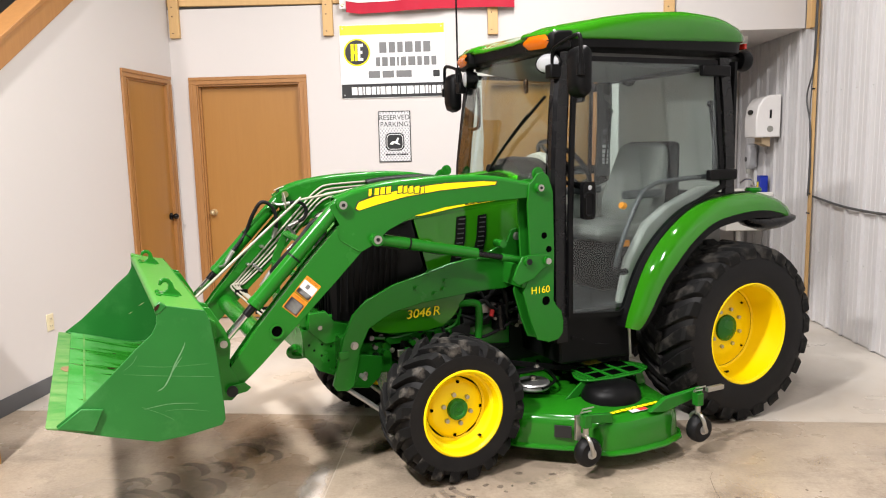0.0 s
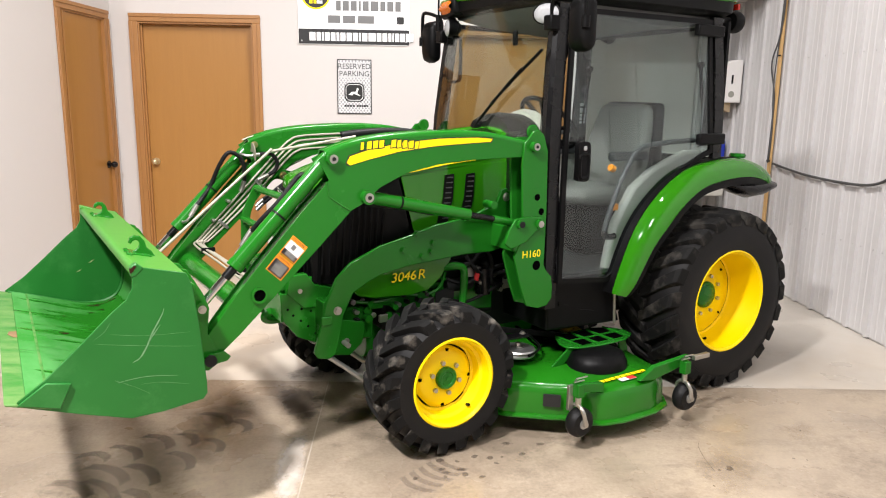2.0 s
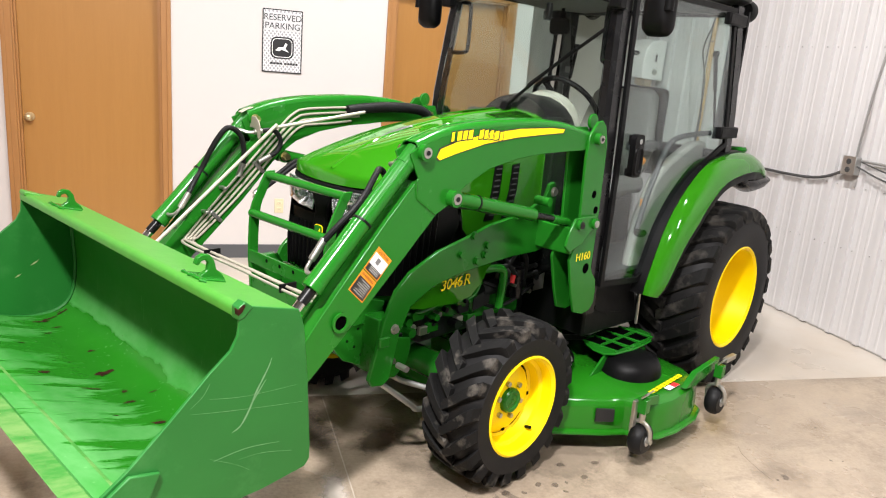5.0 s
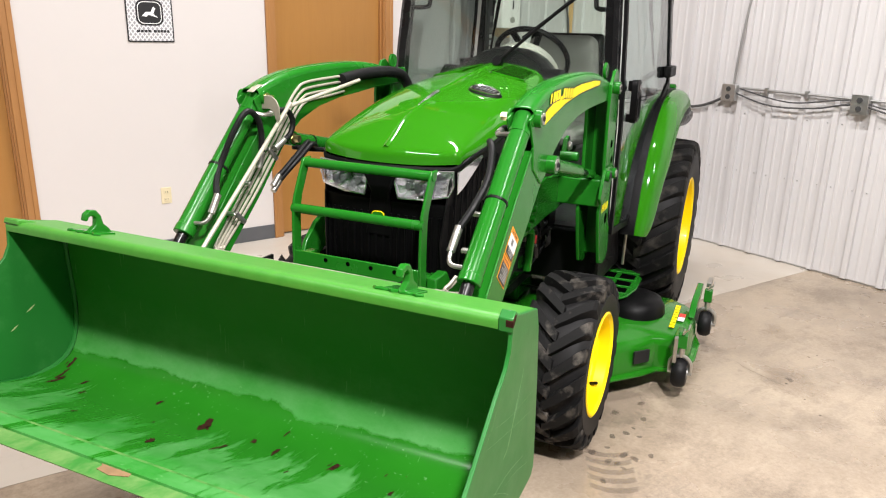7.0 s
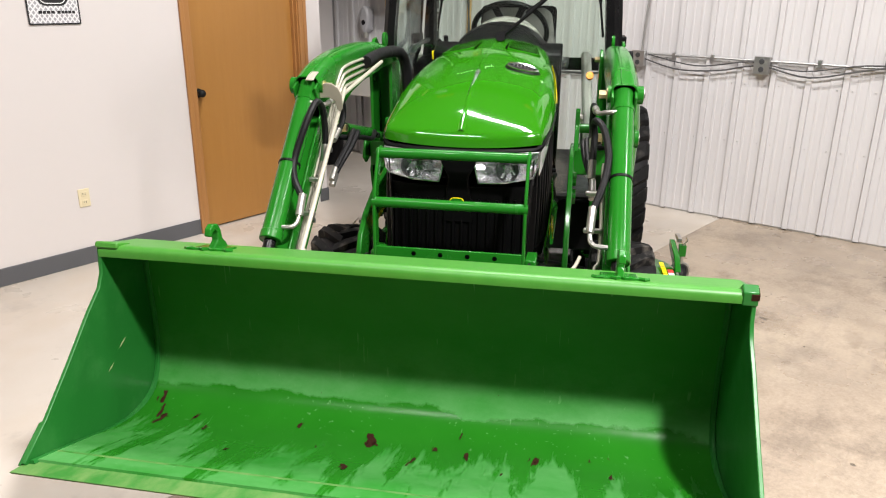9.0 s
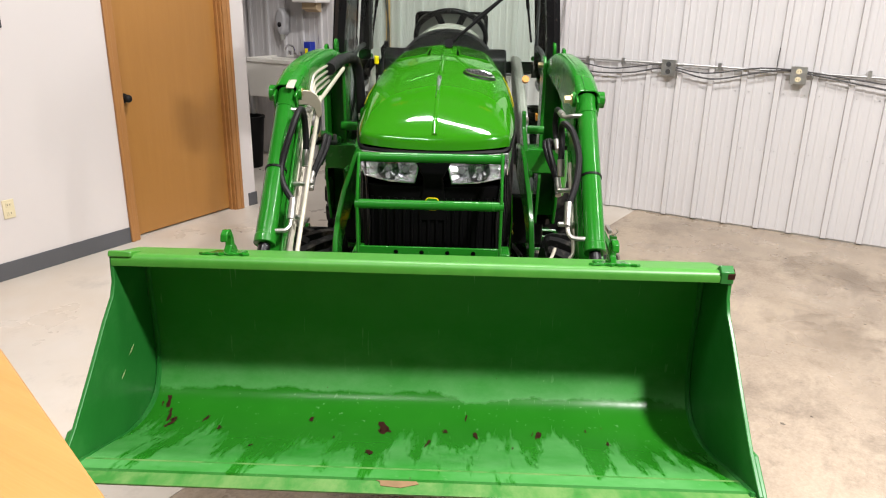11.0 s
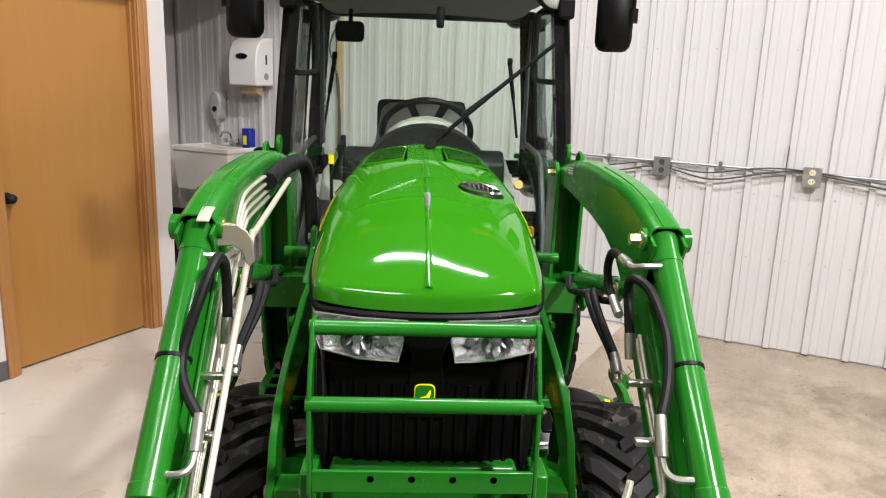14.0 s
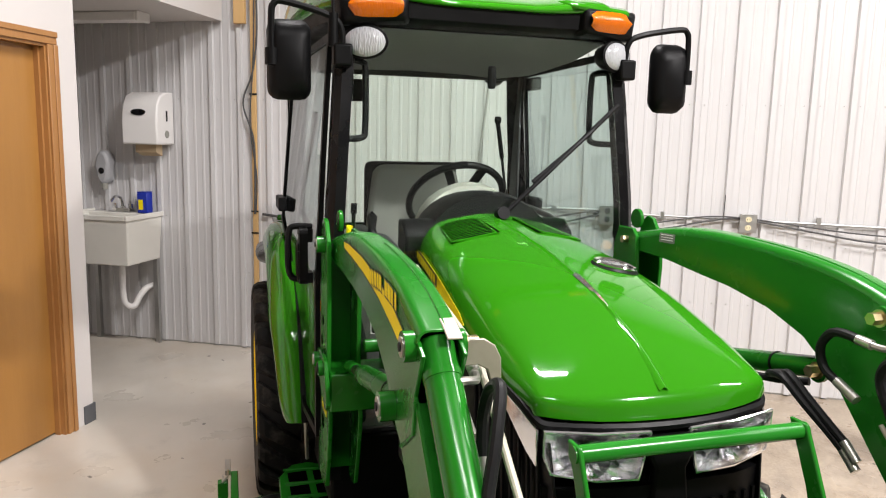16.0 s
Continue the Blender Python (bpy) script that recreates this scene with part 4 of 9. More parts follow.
CU = CORR_U + 0.030
c = run("conduit", [(CU, 0.03, 1.235), (CU, 0.86, 1.225), (CU, 1.8, 1.215), (CU, 3.2, 1.195), (CU, 5.0, 1.18)], 0.009, CONDUIT, "thin grey conduit along the siding", "conduit")
for q in (0.25, 0.55, 1.3, 2.3, 3.0):
    part("strap", box(B(), (CORR_U + 0.018, q - 0.012, 1.20), (CORR_U + 0.042, q + 0.012, 1.25)), STEEL, c)
run("conduit", [(CU, -0.02, 1.25), (CU, 0.0, 1.6), (CU, 0.07, 2.3), (CU, 0.08, 3.2), (CU, 0.08, CEILING)], 0.008, CONDUIT, "thin grey conduit rising up the siding", "conduit")
run("cable", [(CU, -1.70, 1.10), (CU, -1.2, 1.055), (CU, -0.66, 1.045), (CU, -0.3, 1.07), (CU, -0.06, 1.17)], 0.010, CABLE, "dark cable sagging along the siding", "cable")
run("cable", [(CU + 0.02, 0.0, 1.20), (CU + 0.03, 0.3, 1.13), (CU + 0.02, 0.62, 1.14), (CU + 0.02, 0.9, 1.19), (CU + 0.03, 1.25, 1.13), (CU + 0.02, 1.6, 1.20), (CU + 0.02, 1.82, 1.22), (CU + 0.03, 2.3, 1.15), (CU + 0.03, 2.7, 1.10), (CU + 0.02, 3.6, 1.08)],
    0.006, CABLE, "loose grey cable drooping between outlet boxes", "cable")
run("cable", [(CU + 0.025, 0.05, 1.23), (CU + 0.03, 0.45, 1.165), (CU + 0.025, 0.85, 1.215), (CU + 0.03, 1.2, 1.17), (CU + 0.025, 1.7, 1.235), (CU + 0.03, 2.5, 1.16), (CU + 0.03, 3.2, 1.13)],
    0.005, CABLE, "loose grey cable drooping between outlet boxes", "cable")
run("wire_tail", [(CU + 0.01, 1.70, 1.22), (CU + 0.015, 1.70, 1.30), (CU + 0.01, 1.703, 1.38)], 0.003, CABLE, "short stray wire end standing up", "cable")

# pine strip with cables at the niche corner
st = thing("wood_strip", (CORR_U, -1.755, 0.05), "tall thin pine strip on the siding with stapled cables", "wood strip", "", ROOM)
part("strip", box(B(), (CORR_U + 0.020, -1.780, 0.06), (CORR_U + 0.040, -1.740, 4.0)), PINE, st, bevel=0.003)
part("cable", tube(B(), spline([(CU + 0.02, -1.755, 3.6), (CU + 0.025, -1.715, 2.6), (CU + 0.02, -1.755, 2.2), (CU + 0.03, -1.835, 1.95), (CU + 0.02, -1.755, 1.65), (CU + 0.022, -1.755, 1.1)], 8), 0.007, 8), CABLE, st, "dark looping cable")
part("cable", tube(B(), spline([(CU + 0.022, -1.725, 3.6), (CU + 0.022, -1.745, 2.4), (CU + 0.02, -1.785, 1.8), (CU + 0.022, -1.735, 1.4), (CU + 0.022, -1.745, 1.12)], 8), 0.005, 8), CABLE, st)
for z in (0.14, 0.95, 1.12, 2.02):
    part("staple", box(B(), (CORR_U + 0.04, -1.790, z - 0.006), (CORR_U + 0.046, -1.730, z + 0.006)), DARK, st)

# ---- wash niche ----
td = thing("towel_dispenser", (CORR_U, -2.60, 1.62), "cream paper towel dispenser on the siding", "towel dispenser", "", ROOM)
bm = B()
side = [(CORR_U + 0.02, 1.62), (CORR_U + 0.25, 1.62), (CORR_U + 0.255, 1.80), (CORR_U + 0.235, 1.92), (CORR_U + 0.19, 1.99), (CORR_U + 0.12, 2.02), (CORR_U + 0.02, 2.025)]
plate(bm, side, -2.76, -2.455, "y")
part("body", bm, WHITE, td, bevel=0.012)
part("window", box(B(), (CORR_U + 0.110, -2.4545, 1.80), (CORR_U + 0.128, -2.452, 1.88)), BLACK_GLOSS, td, "narrow dark level slot")
part("lock", lathe(B(), [(0.030, 0.0), (0.026, 0.003), (0.0, 0.003)], (CORR_U + 0.12, -2.4545, 1.70), 20), TRIM_GREY, td)
part("slot", plate(B(), circle(-2.61, 1.865, 0.062, 24, 0.024), CORR_U + 0.250, CORR_U + 0.257, "x"), BLACK_GLOSS, td, "dark oval opening")
part("towel", plate(B(), [(CORR_U + 0.09, 1.53), (CORR_U + 0.17, 1.56), (CORR_U + 0.17, 1.62), (CORR_U + 0.09, 1.62)], -2.70, -2.52, "y"), plain("brown_paper", (0.50, 0.38, 0.24), 0.9), td, "brown paper towel end")

so = thing("soap_dispenser", (CORR_U, -3.05, 1.27), "grey rounded wall soap dispenser over the sink", "soap dispenser", "", ROOM)
SOAP = plain("grey_dispenser_plastic", (0.40, 0.40, 0.41), 0.35, var=0.06)
part("body", plate(B(), [(-3.055 + 0.068 * math.cos(a) * (1.0 if math.sin(a) > 0 else 0.86), 1.425 + 0.135 * math.sin(a)) for a in [i * math.tau / 28 for i in range(28)]], CORR_U + 0.02, CORR_U + 0.12, "x"), SOAP, so, bevel=0.022)
part("back_plate", box(B(), (CORR_U + 0.022, -3.10, 1.32), (CORR_U + 0.035, -3.01, 1.53)), SOAP, so, bevel=0.004)
part("nozzle", rod(B(), (CORR_U + 0.09, -3.05, 1.25), (CORR_U + 0.09, -3.05, 1.30), 0.025, 16), TRIM_GREY, so)
part("window", rod(B(), (CORR_U + 0.12, -3.055, 1.40), (CORR_U + 0.124, -3.055, 1.40), 0.025, 18), BLACK_GLOSS, so)

SK = plain("cream_sink_plastic", (0.74, 0.72, 0.66), 0.35, var=0.04, coat=0.2)
si = thing("utility_sink", (-1.62, -2.9, 0.0), "cream plastic utility sink with a white drain trap", "sink", "", ROOM)
bm = B()
lo, hi = (-1.855, -3.22, 0.70), (-1.40, -2.585, 1.07)
def basin_ring(a0, a1, b0, b1, z):
    return [(a0, b0, z), (a1, b0, z), (a1, b1, z), (a0, b1, z)]


loft(bm, [basin_ring(lo[0] + 0.02, hi[0] - 0.02, lo[1] + 0.02, hi[1] - 0.02, lo[2]), basin_ring(lo[0], hi[0], lo[1], hi[1], hi[2]), basin_ring(lo[0] + 0.09, hi[0] - 0.02, lo[1] + 0.02, hi[1] - 0.02, hi[2]), basin_ring(lo[0] + 0.10, hi[0] - 0.04, lo[1] + 0.04, hi[1] - 0.04, 0.73)])
part("basin", bm, SK, si, bevel=0.008)
for a0, a1, b0, b1 in ((-1.865, -1.39, -3.23, -3.205), (-1.865, -1.39, -2.60, -2.575), (-1.415, -1.39, -3.205, -2.60)):
    part("rim", box(B(), (a0, b0, 1.045), (a1, b1, 1.085)), SK, si, bevel=0.006)
for a, b in ((-1.82, -3.18), (-1.82, -2.63), (-1.44, -3.18)):
    part("leg", box(B(), (a - 0.018, b - 0.018, 0), (a + 0.018, b + 0.018, 0.70)), STEEL, si)
part("trap", tube(B(), spline([(-1.62, -2.80, 0.70), (-1.62, -2.80, 0.42), (-1.64, -2.78, 0.34), (-1.69, -2.75, 0.33), (-1.73, -2.73, 0.40), (-1.78, -2.70, 0.46), (-1.87, -2.68, 0.47)], 6), 0.024, 12), WHITE, si, "white plastic drain trap")
bm = B()
rod(bm, (-1.80, -2.90, 1.07), (-1.80, -2.90, 1.12), 0.02, 14)
box(bm, (-1.83, -2.98, 1.08), (-1.77, -2.82, 1.105))
tube(bm, spline([(-1.80, -2.90, 1.11), (-1.77, -2.90, 1.19), (-1.70, -2.90, 1.20), (-1.65, -2.90, 1.16)], 5), 0.011, 10)
part("faucet", bm, CHROME, si, "chrome faucet")
for b in (-2.97, -2.83):
    part("tap_handle", rod(B(), (-1.80, b, 1.10), (-1.80, b, 1.14), 0.018, 10), CHROME, si)

cn = thing("hand_wipe_tub", (-1.80, -2.70, 1.07), "blue tin with a yellow label on the sink", "tin", "", ROOM)
part("body", box(B(), (-1.84, -2.745, 1.071), (-1.76, -2.655, 1.235)), BLUE_PRINT, cn, bevel=0.008)
part("label", box(B(), (-1.7598, -2.73, 1.10), (-1.759, -2.69, 1.18)), DECAL_YELLOW, cn)
part("lid", box(B(), (-1.838, -2.743, 1.235), (-1.762, -2.657, 1.243)), BLUE_PRINT, cn)
bn = thing("waste_bin", (-1.2, -3.15, 0), "black plastic waste bin under the sink", "bin", "", ROOM)
bm = B()
lathe(bm, [(0.13, 0.0), (0.17, 0.5), (0.18, 0.5), (0.18, 0.52), (0.15, 0.52), (0.12, 0.02)], (-1.28, -3.12, 0), 28, "z")
part("body", bm, BLACK, bn)
nl = thing("niche_light", (-1.42, -3.0, 2.52), "unlit white strip light on the niche ceiling", "ceiling light", "", ROOM)
part("housing", box(B(), (-1.50, -3.60, 2.50), (-1.36, -2.42, 2.565)), WHITE, nl, bevel=0.01)
part("end_cap", box(B(), (-1.505, -2.42, 2.495), (-1.355, -2.395, 2.565)), WHITE, nl, bevel=0.008)

# ---- counter beside the office wall ----
ct = thing("counter", (3.9, 1.5, 0), "honey oak counter with a plain top", "counter", "", ROOM)
cd = Vector((0.15, 0.48, 0)).normalized()
cn_ = Vector((cd.y, -cd.x, 0))
p0 = Vector((3.545, 1.20, 0)) - cd * 0.03
CT = Matrix(((cd.x, cn_.x, 0, p0.x), (cd.y, cn_.y, 0, p0.y), (0, 0, 1, 0), (0, 0, 0, 1)))
part("top", box(B(), (0, 0, 1.06), (0.80, 0.42, 1.1), CT), COUNTER, ct, "honey oak counter top", 0.004)
part("cabinet", box(B(), (0.05, 0.05, 0.0), (0.75, 0.40, 1.059), CT), COUNTER, ct, bevel=0.003)

# ---- compact tractor: x forward, y to its left, rear axle over the origin ----
tractor = thing("tractor", (0, 0, 0), "green compact tractor with yellow wheels and a glazed cab", "tractor")


def tyre_mesh(c, r, w, bead, lugs, lug_h, lug_w, s, sweep, wrap):
    """A tyre with slanted tread bars; s is the side it stands on. Returns carcass and tread."""
    cy = c[1]
    h = w / 2
    prof = [(bead, -h * 0.92), (bead + (r - bead) * 0.25, -h * 0.985), (bead + (r - bead) * 0.55, -h), (r - lug_h - 0.035, -h * 0.95), (r - lug_h - 0.012, -h * 0.80), (r - lug_h, -h * 0.5), (r - lug_h + 0.003, 0),
            (r - lug_h, h * 0.5), (r - lug_h - 0.012, h * 0.80), (r - lug_h - 0.035, h * 0.95), (bead + (r - bead) * 0.55, h), (bead + (r - bead) * 0.25, h * 0.985), (bead, h * 0.92)]
    car = lathe(B(), prof + [prof[0]], c, 72)
    tr = B()
    for side in (-1, 1):
        for k in range(lugs):
            th0 = (k + (0.5 if side > 0 else 0)) * math.tau / lugs
            rows = []
            for q, top, base in ((-0.10, 0, 0), (0.30, 0, 0), (0.62, -0.002, -0.004), (0.86, -0.007, -0.014), (0.965, -0.020, -0.034), (0.992, -wrap, -wrap - 0.010)):
                th = th0 + sweep * (max(q, 0) ** 0.9) * (1 if s > 0 else 1)
                lat = cy + side * h * q * 1.0
                rt, rb = r + top, r - lug_h + base - 0.004
                hw = lug_w / 2 / r * (1.0 + 0.35 * q)
                rows.append([Vector((c[0] + rr * math.cos(t), lat, c[2] + rr * math.sin(t))) for rr, t in ((rb, th - hw * 1.25), (rt, th - hw), (rt, th + hw), (rb, th + hw * 1.25))])
            loft(tr, rows)
    return car, tr


def bolt(bm, p, axis, r=0.009, h=0.008, washer=0.0):
    p, axis = Vector(p), Vector(axis).normalized()
    if washer:
        rod(bm, p, p + axis * 0.003, washer, 16)
    rod(bm, p, p + axis * h, r, 6)
    return bm


def wheel(name, c, r, w, bead, lugs, lug_h, lug_w, sweep, s, rim_r, dish, cap_out, nbolt, bolt_r, label, tread):
    """Tyre and dished yellow wheel; c lies in the tyre's middle plane, s is +1 on the left."""
    cx, cy, cz = c
    h = w / 2
    car, tr = tyre_mesh(c, r, w, bead, lugs, lug_h, lug_w, s, sweep, 0.042 if name == "rear_wheel" else 0.048)
    wh = part(name, car, TYRE, tractor, label)
    part("tread", tr, tread, wh, "dusty tread bars", 0.004, smooth=25)
    o = s * h * (0.93 if name == "rear_wheel" else 0.965)
    d = s * dish
    prof = [(rim_r + 0.010, o * 0.93), (rim_r + 0.014, o), (rim_r + 0.006, o + s * 0.004), (rim_r - 0.006, o - s * 0.008), (rim_r - 0.012, o - s * 0.05), (rim_r - 0.026, d + s * 0.045), (rim_r - 0.036, d + s * 0.01),
            (rim_r - 0.050, d), (rim_r * 0.72, d + s * 0.008), (rim_r * 0.62, d + s * 0.022), (rim_r * 0.30, d + s * 0.024), (0.0, d + s * 0.024)]
    part("rim", lathe(B(), prof, c, 64, cap=False), YELLOW, wh, "yellow steel wheel disc")
    part("inner_rim", lathe(B(), [(rim_r - 0.03, d - s * 0.002), (rim_r - 0.03, -o * 0.9), (rim_r + 0.01, -o * 0.95)], c, 48, cap=False), YELLOW, wh)
    y0 = cy + d + s * 0.024
    yo = cy + s * cap_out
    capr = rim_r * 0.265
    rear = name == "rear_wheel"
    if rear:
        capr = 0.080
        cap = [(capr, y0 - cy - s * 0.01), (capr, yo - cy - s * 0.030), (capr * 0.94, yo - cy - s * 0.014), (capr * 0.75, yo - cy - s * 0.004), (capr * 0.4, yo - cy), (0.0, yo - cy + s * 0.001)]
    else:
        cap = [(capr, y0 - cy), (capr, yo - cy - s * 0.008), (capr - 0.006, yo - cy), (capr * 0.62, yo - cy), (capr * 0.55, yo - cy - s * 0.004), (0.010, yo - cy - s * 0.002), (0.008, yo - cy + s * 0.002), (0, yo - cy + s * 0.002)]
    part("hub_cap", lathe(B(), cap, c, 32), GREEN, wh, "green hub cap")
    for i in range(nbolt):
        a = i * math.tau / nbolt + 0.3
        part("wheel_bolt", bolt(B(), (cx + bolt_r * math.cos(a), y0 - s * 0.006, cz + bolt_r * math.sin(a)), (0, s, 0), 0.011, 0.020, 0.0155), ZINC, wh)
    # dark joint between disc and rim, with its two open arcs, and the small square holes
    seam_r = rim_r - 0.047
    part("joint", tube(B(), [(cx + seam_r * math.cos(i * math.tau / 48), cy + d + s * 0.0012, cz + seam_r * math.sin(i * math.tau / 48)) for i in range(49)], 0.0016, 5), HOLE, wh)
    for mid, half, wide in (() if rear else ((2.15, 0.40, 0.007), (-0.75, 0.36, 0.006), (-2.2, 0.22, 0.003))):
        arc = [mid + half * (j / 8 - 0.5) * 2 for j in range(9)]
        outer = [(cx + (seam_r + 0.002) * math.cos(t), cz + (seam_r + 0.002) * math.sin(t)) for t in arc]
        inner_ = [(cx + (seam_r - wide * math.sin(math.pi * j / 8)) * math.cos(t), cz + (seam_r - wide * math.sin(math.pi * j / 8)) * math.sin(t)) for j, t in enumerate(arc)]
        part("slot", plate(B(), outer + inner_[::-1], cy + d + s * 0.0008, cy + d + s * 0.0060), HOLE, wh)
    for i in range(4):
        a = i * math.tau / 4 + (0.75 if rear else 0.08)
        q, w_ = rim_r * (0.66 if rear else 0.66), 0.005 if rear else 0.0065
        m = Matrix.Translation((cx + q * math.cos(a), cy + d + s * (0.0235 if rear else 0.019), cz + q * math.sin(a))) @ Matrix.Rotation(-a, 4, "Y")
        part("square_hole", box(B(), (-w_, -0.004, -w_), (w_, 0.004, w_), m), HOLE, wh)
    a = -2.2 if not rear else -1.45
    q = rim_r - 0.020
    part("valve", rod(B(), (cx + q * math.cos(a), cy + d + s * 0.050, cz + q * math.sin(a)), (cx + (q - 0.014) * math.cos(a), cy + d + s * 0.080, cz + (q - 0.014) * math.sin(a)), 0.007, 8), BLACK, wh)


for s in (1, -1):
    wheel("rear_wheel", (-0.085, 0.615 if s > 0 else -0.558, 0.508), 0.514, 0.40, 0.280, 23, 0.025, 0.062, 0.30, s, 0.280, -0.010, 0.040, 8, 0.112, "black rear tyre with bar tread on a yellow wheel", TREAD_REAR)
for s in (1, -1):
    wheel("front_wheel", (1.704, 0.602 if s > 0 else -0.562, 0.349), 0.349, 0.255, 0.198, 20, 0.030, 0.042, 0.36, s, 0.198, 0.018, 0.066, 6, 0.075, "black front tyre with dusty bar tread on a yellow wheel", TREAD)

# chassis, axles, engine
bm = B()
rod(bm, (-0.06, -0.50, 0.514), (-0.06, 0.50, 0.514), 0.085, 20)
rod(bm, (-0.06, 0.30, 0.514), (-0.06, 0.58, 0.514), 0.13, 20)
rod(bm, (-0.06, -0.30, 0.514), (-0.06, -0.55, 0.514), 0.13, 20)
part("rear_axle", bm, GREEN, tractor, bevel=0.004)
bm = B()
box(bm, (-0.25, -0.20, 0.33), (0.45, 0.20, 0.70))
box(bm, (0.45, -0.16, 0.36), (1.20, 0.16, 0.62))
part("transmission", bm, DARK, tractor, bevel=0.03)
bm = B()
box(bm, (1.12, -0.20, 0.46), (1.80, 0.20, 0.78))
box(bm, (1.20, -0.24, 0.78), (1.78, 0.24, 1.02))
part("engine_block", bm, DARK, tractor, "dark engine block", 0.02)
bm = B()
for s in (1, -1):
    plate(bm, [(1.15, 0.50), (1.5, 0.53), (1.80, 0.60), (2.14, 0.62), (2.14, 0.72), (1.8, 0.70), (1.15, 0.66)], s * 0.205, s * 0.225)
part("side_rail", bm, GREEN, tractor, bevel=0.004)
bm = B()
plate(bm, [(1.86, 0.44), (2.16, 0.46), (2.22, 0.56), (2.22, 0.79), (1.86, 0.76)], -0.225, 0.225)
part("front_frame", bm, GREEN, tractor, "green front axle carrier", 0.012)
for s in (1, -1):
    dp = part("weight_plate", plate(B(), [(2.345, 0.735), (2.333, 0.608), (2.266, 0.524), (2.173, 0.481), (2.14, 0.50), (2.10, 0.66), (2.10, 0.735)], s * 0.255, s * 0.270), GREEN, tractor, "green drilled front weight plate", 0.003)
    for x, z in ((2.31, 0.66), (2.285, 0.63), (2.25, 0.60), (2.215, 0.57), (2.20, 0.64), (2.245, 0.655), (2.18, 0.53)):
        part("hole", rod(B(), (x, s * 0.2701, z), (x, s * 0.2706, z), 0.006, 10), HOLE, dp)
    cp = part("corner_block", plate(B(), [(2.306, 0.816), (2.221, 0.820), (2.181, 0.763), (2.08, 0.735), (2.10, 0.66), (2.235, 0.657), (2.315, 0.735)], s * 0.245, s * 0.282), GREEN, tractor, "green front corner block", 0.005)
    part("plate_bolt", bolt(B(), (2.255, s * 0.282, 0.742), (0, s, 0), 0.008, 0.008, 0.011), ZINC, cp)
    part("lower_plate", plate(B(), [(1.947, 0.56), (1.945, 0.514), (1.960, 0.456), (2.022, 0.406), (2.108, 0.421), (2.12, 0.60)], s * 0.295, s * 0.305), GREEN, tractor, "", 0.003)
    part("plate_bolt", bolt(B(), (2.04, s * 0.305, 0.48), (0, s, 0), 0.010, 0.010, 0.014), ZINC, tractor)
part("front_plate", plate(B(), [(-0.255, 0.60), (0.255, 0.60), (0.255, 0.735), (-0.255, 0.735)], 2.325, 2.337, "x"), GREEN, tractor, "", 0.003)
part("tow_hook", tube(B(), spline([(2.30, 0.10, 0.615), (2.35, 0.10, 0.605), (2.36, 0.10, 0.585), (2.33, 0.10, 0.572), (2.26, 0.10, 0.572)], 4), 0.022, 8), GREEN, tractor, "green front tow hook")
bm = B()
rod(bm, (1.709, -0.40, 0.35), (1.709, 0.40, 0.35), 0.062, 18)
rod(bm, (1.60, 0, 0.37), (1.84, 0, 0.37), 0.10, 18)
for s in (1, -1):
    rod(bm, (1.709, s * 0.40, 0.24), (1.709, s * 0.40, 0.50), 0.060, 18)
    rod(bm, (1.709, s * 0.36, 0.35), (1.709, s * 0.575, 0.347), 0.085, 18)
part("front_axle", bm, GREEN, tractor, "green front axle", 0.004)
for s in (1, -1):
    part("deck_bail", tube(B(), spline([(2.15, s * 0.355, 0.435), (2.06, s * 0.36, 0.362), (1.97, s * 0.36, 0.288), (1.91, s * 0.36, 0.255), (1.60, s * 0.35, 0.225), (1.30, s * 0.33, 0.20)], 4), 0.012, 10), STEEL, tractor, "grey steel bail to the mower deck")
    part("tie_rod", tube(B(), [(1.95, s * 0.10, 0.36), (1.93, s * 0.25, 0.345), (1.84, s * 0.42, 0.33)], 0.012, 10), STEEL, tractor)
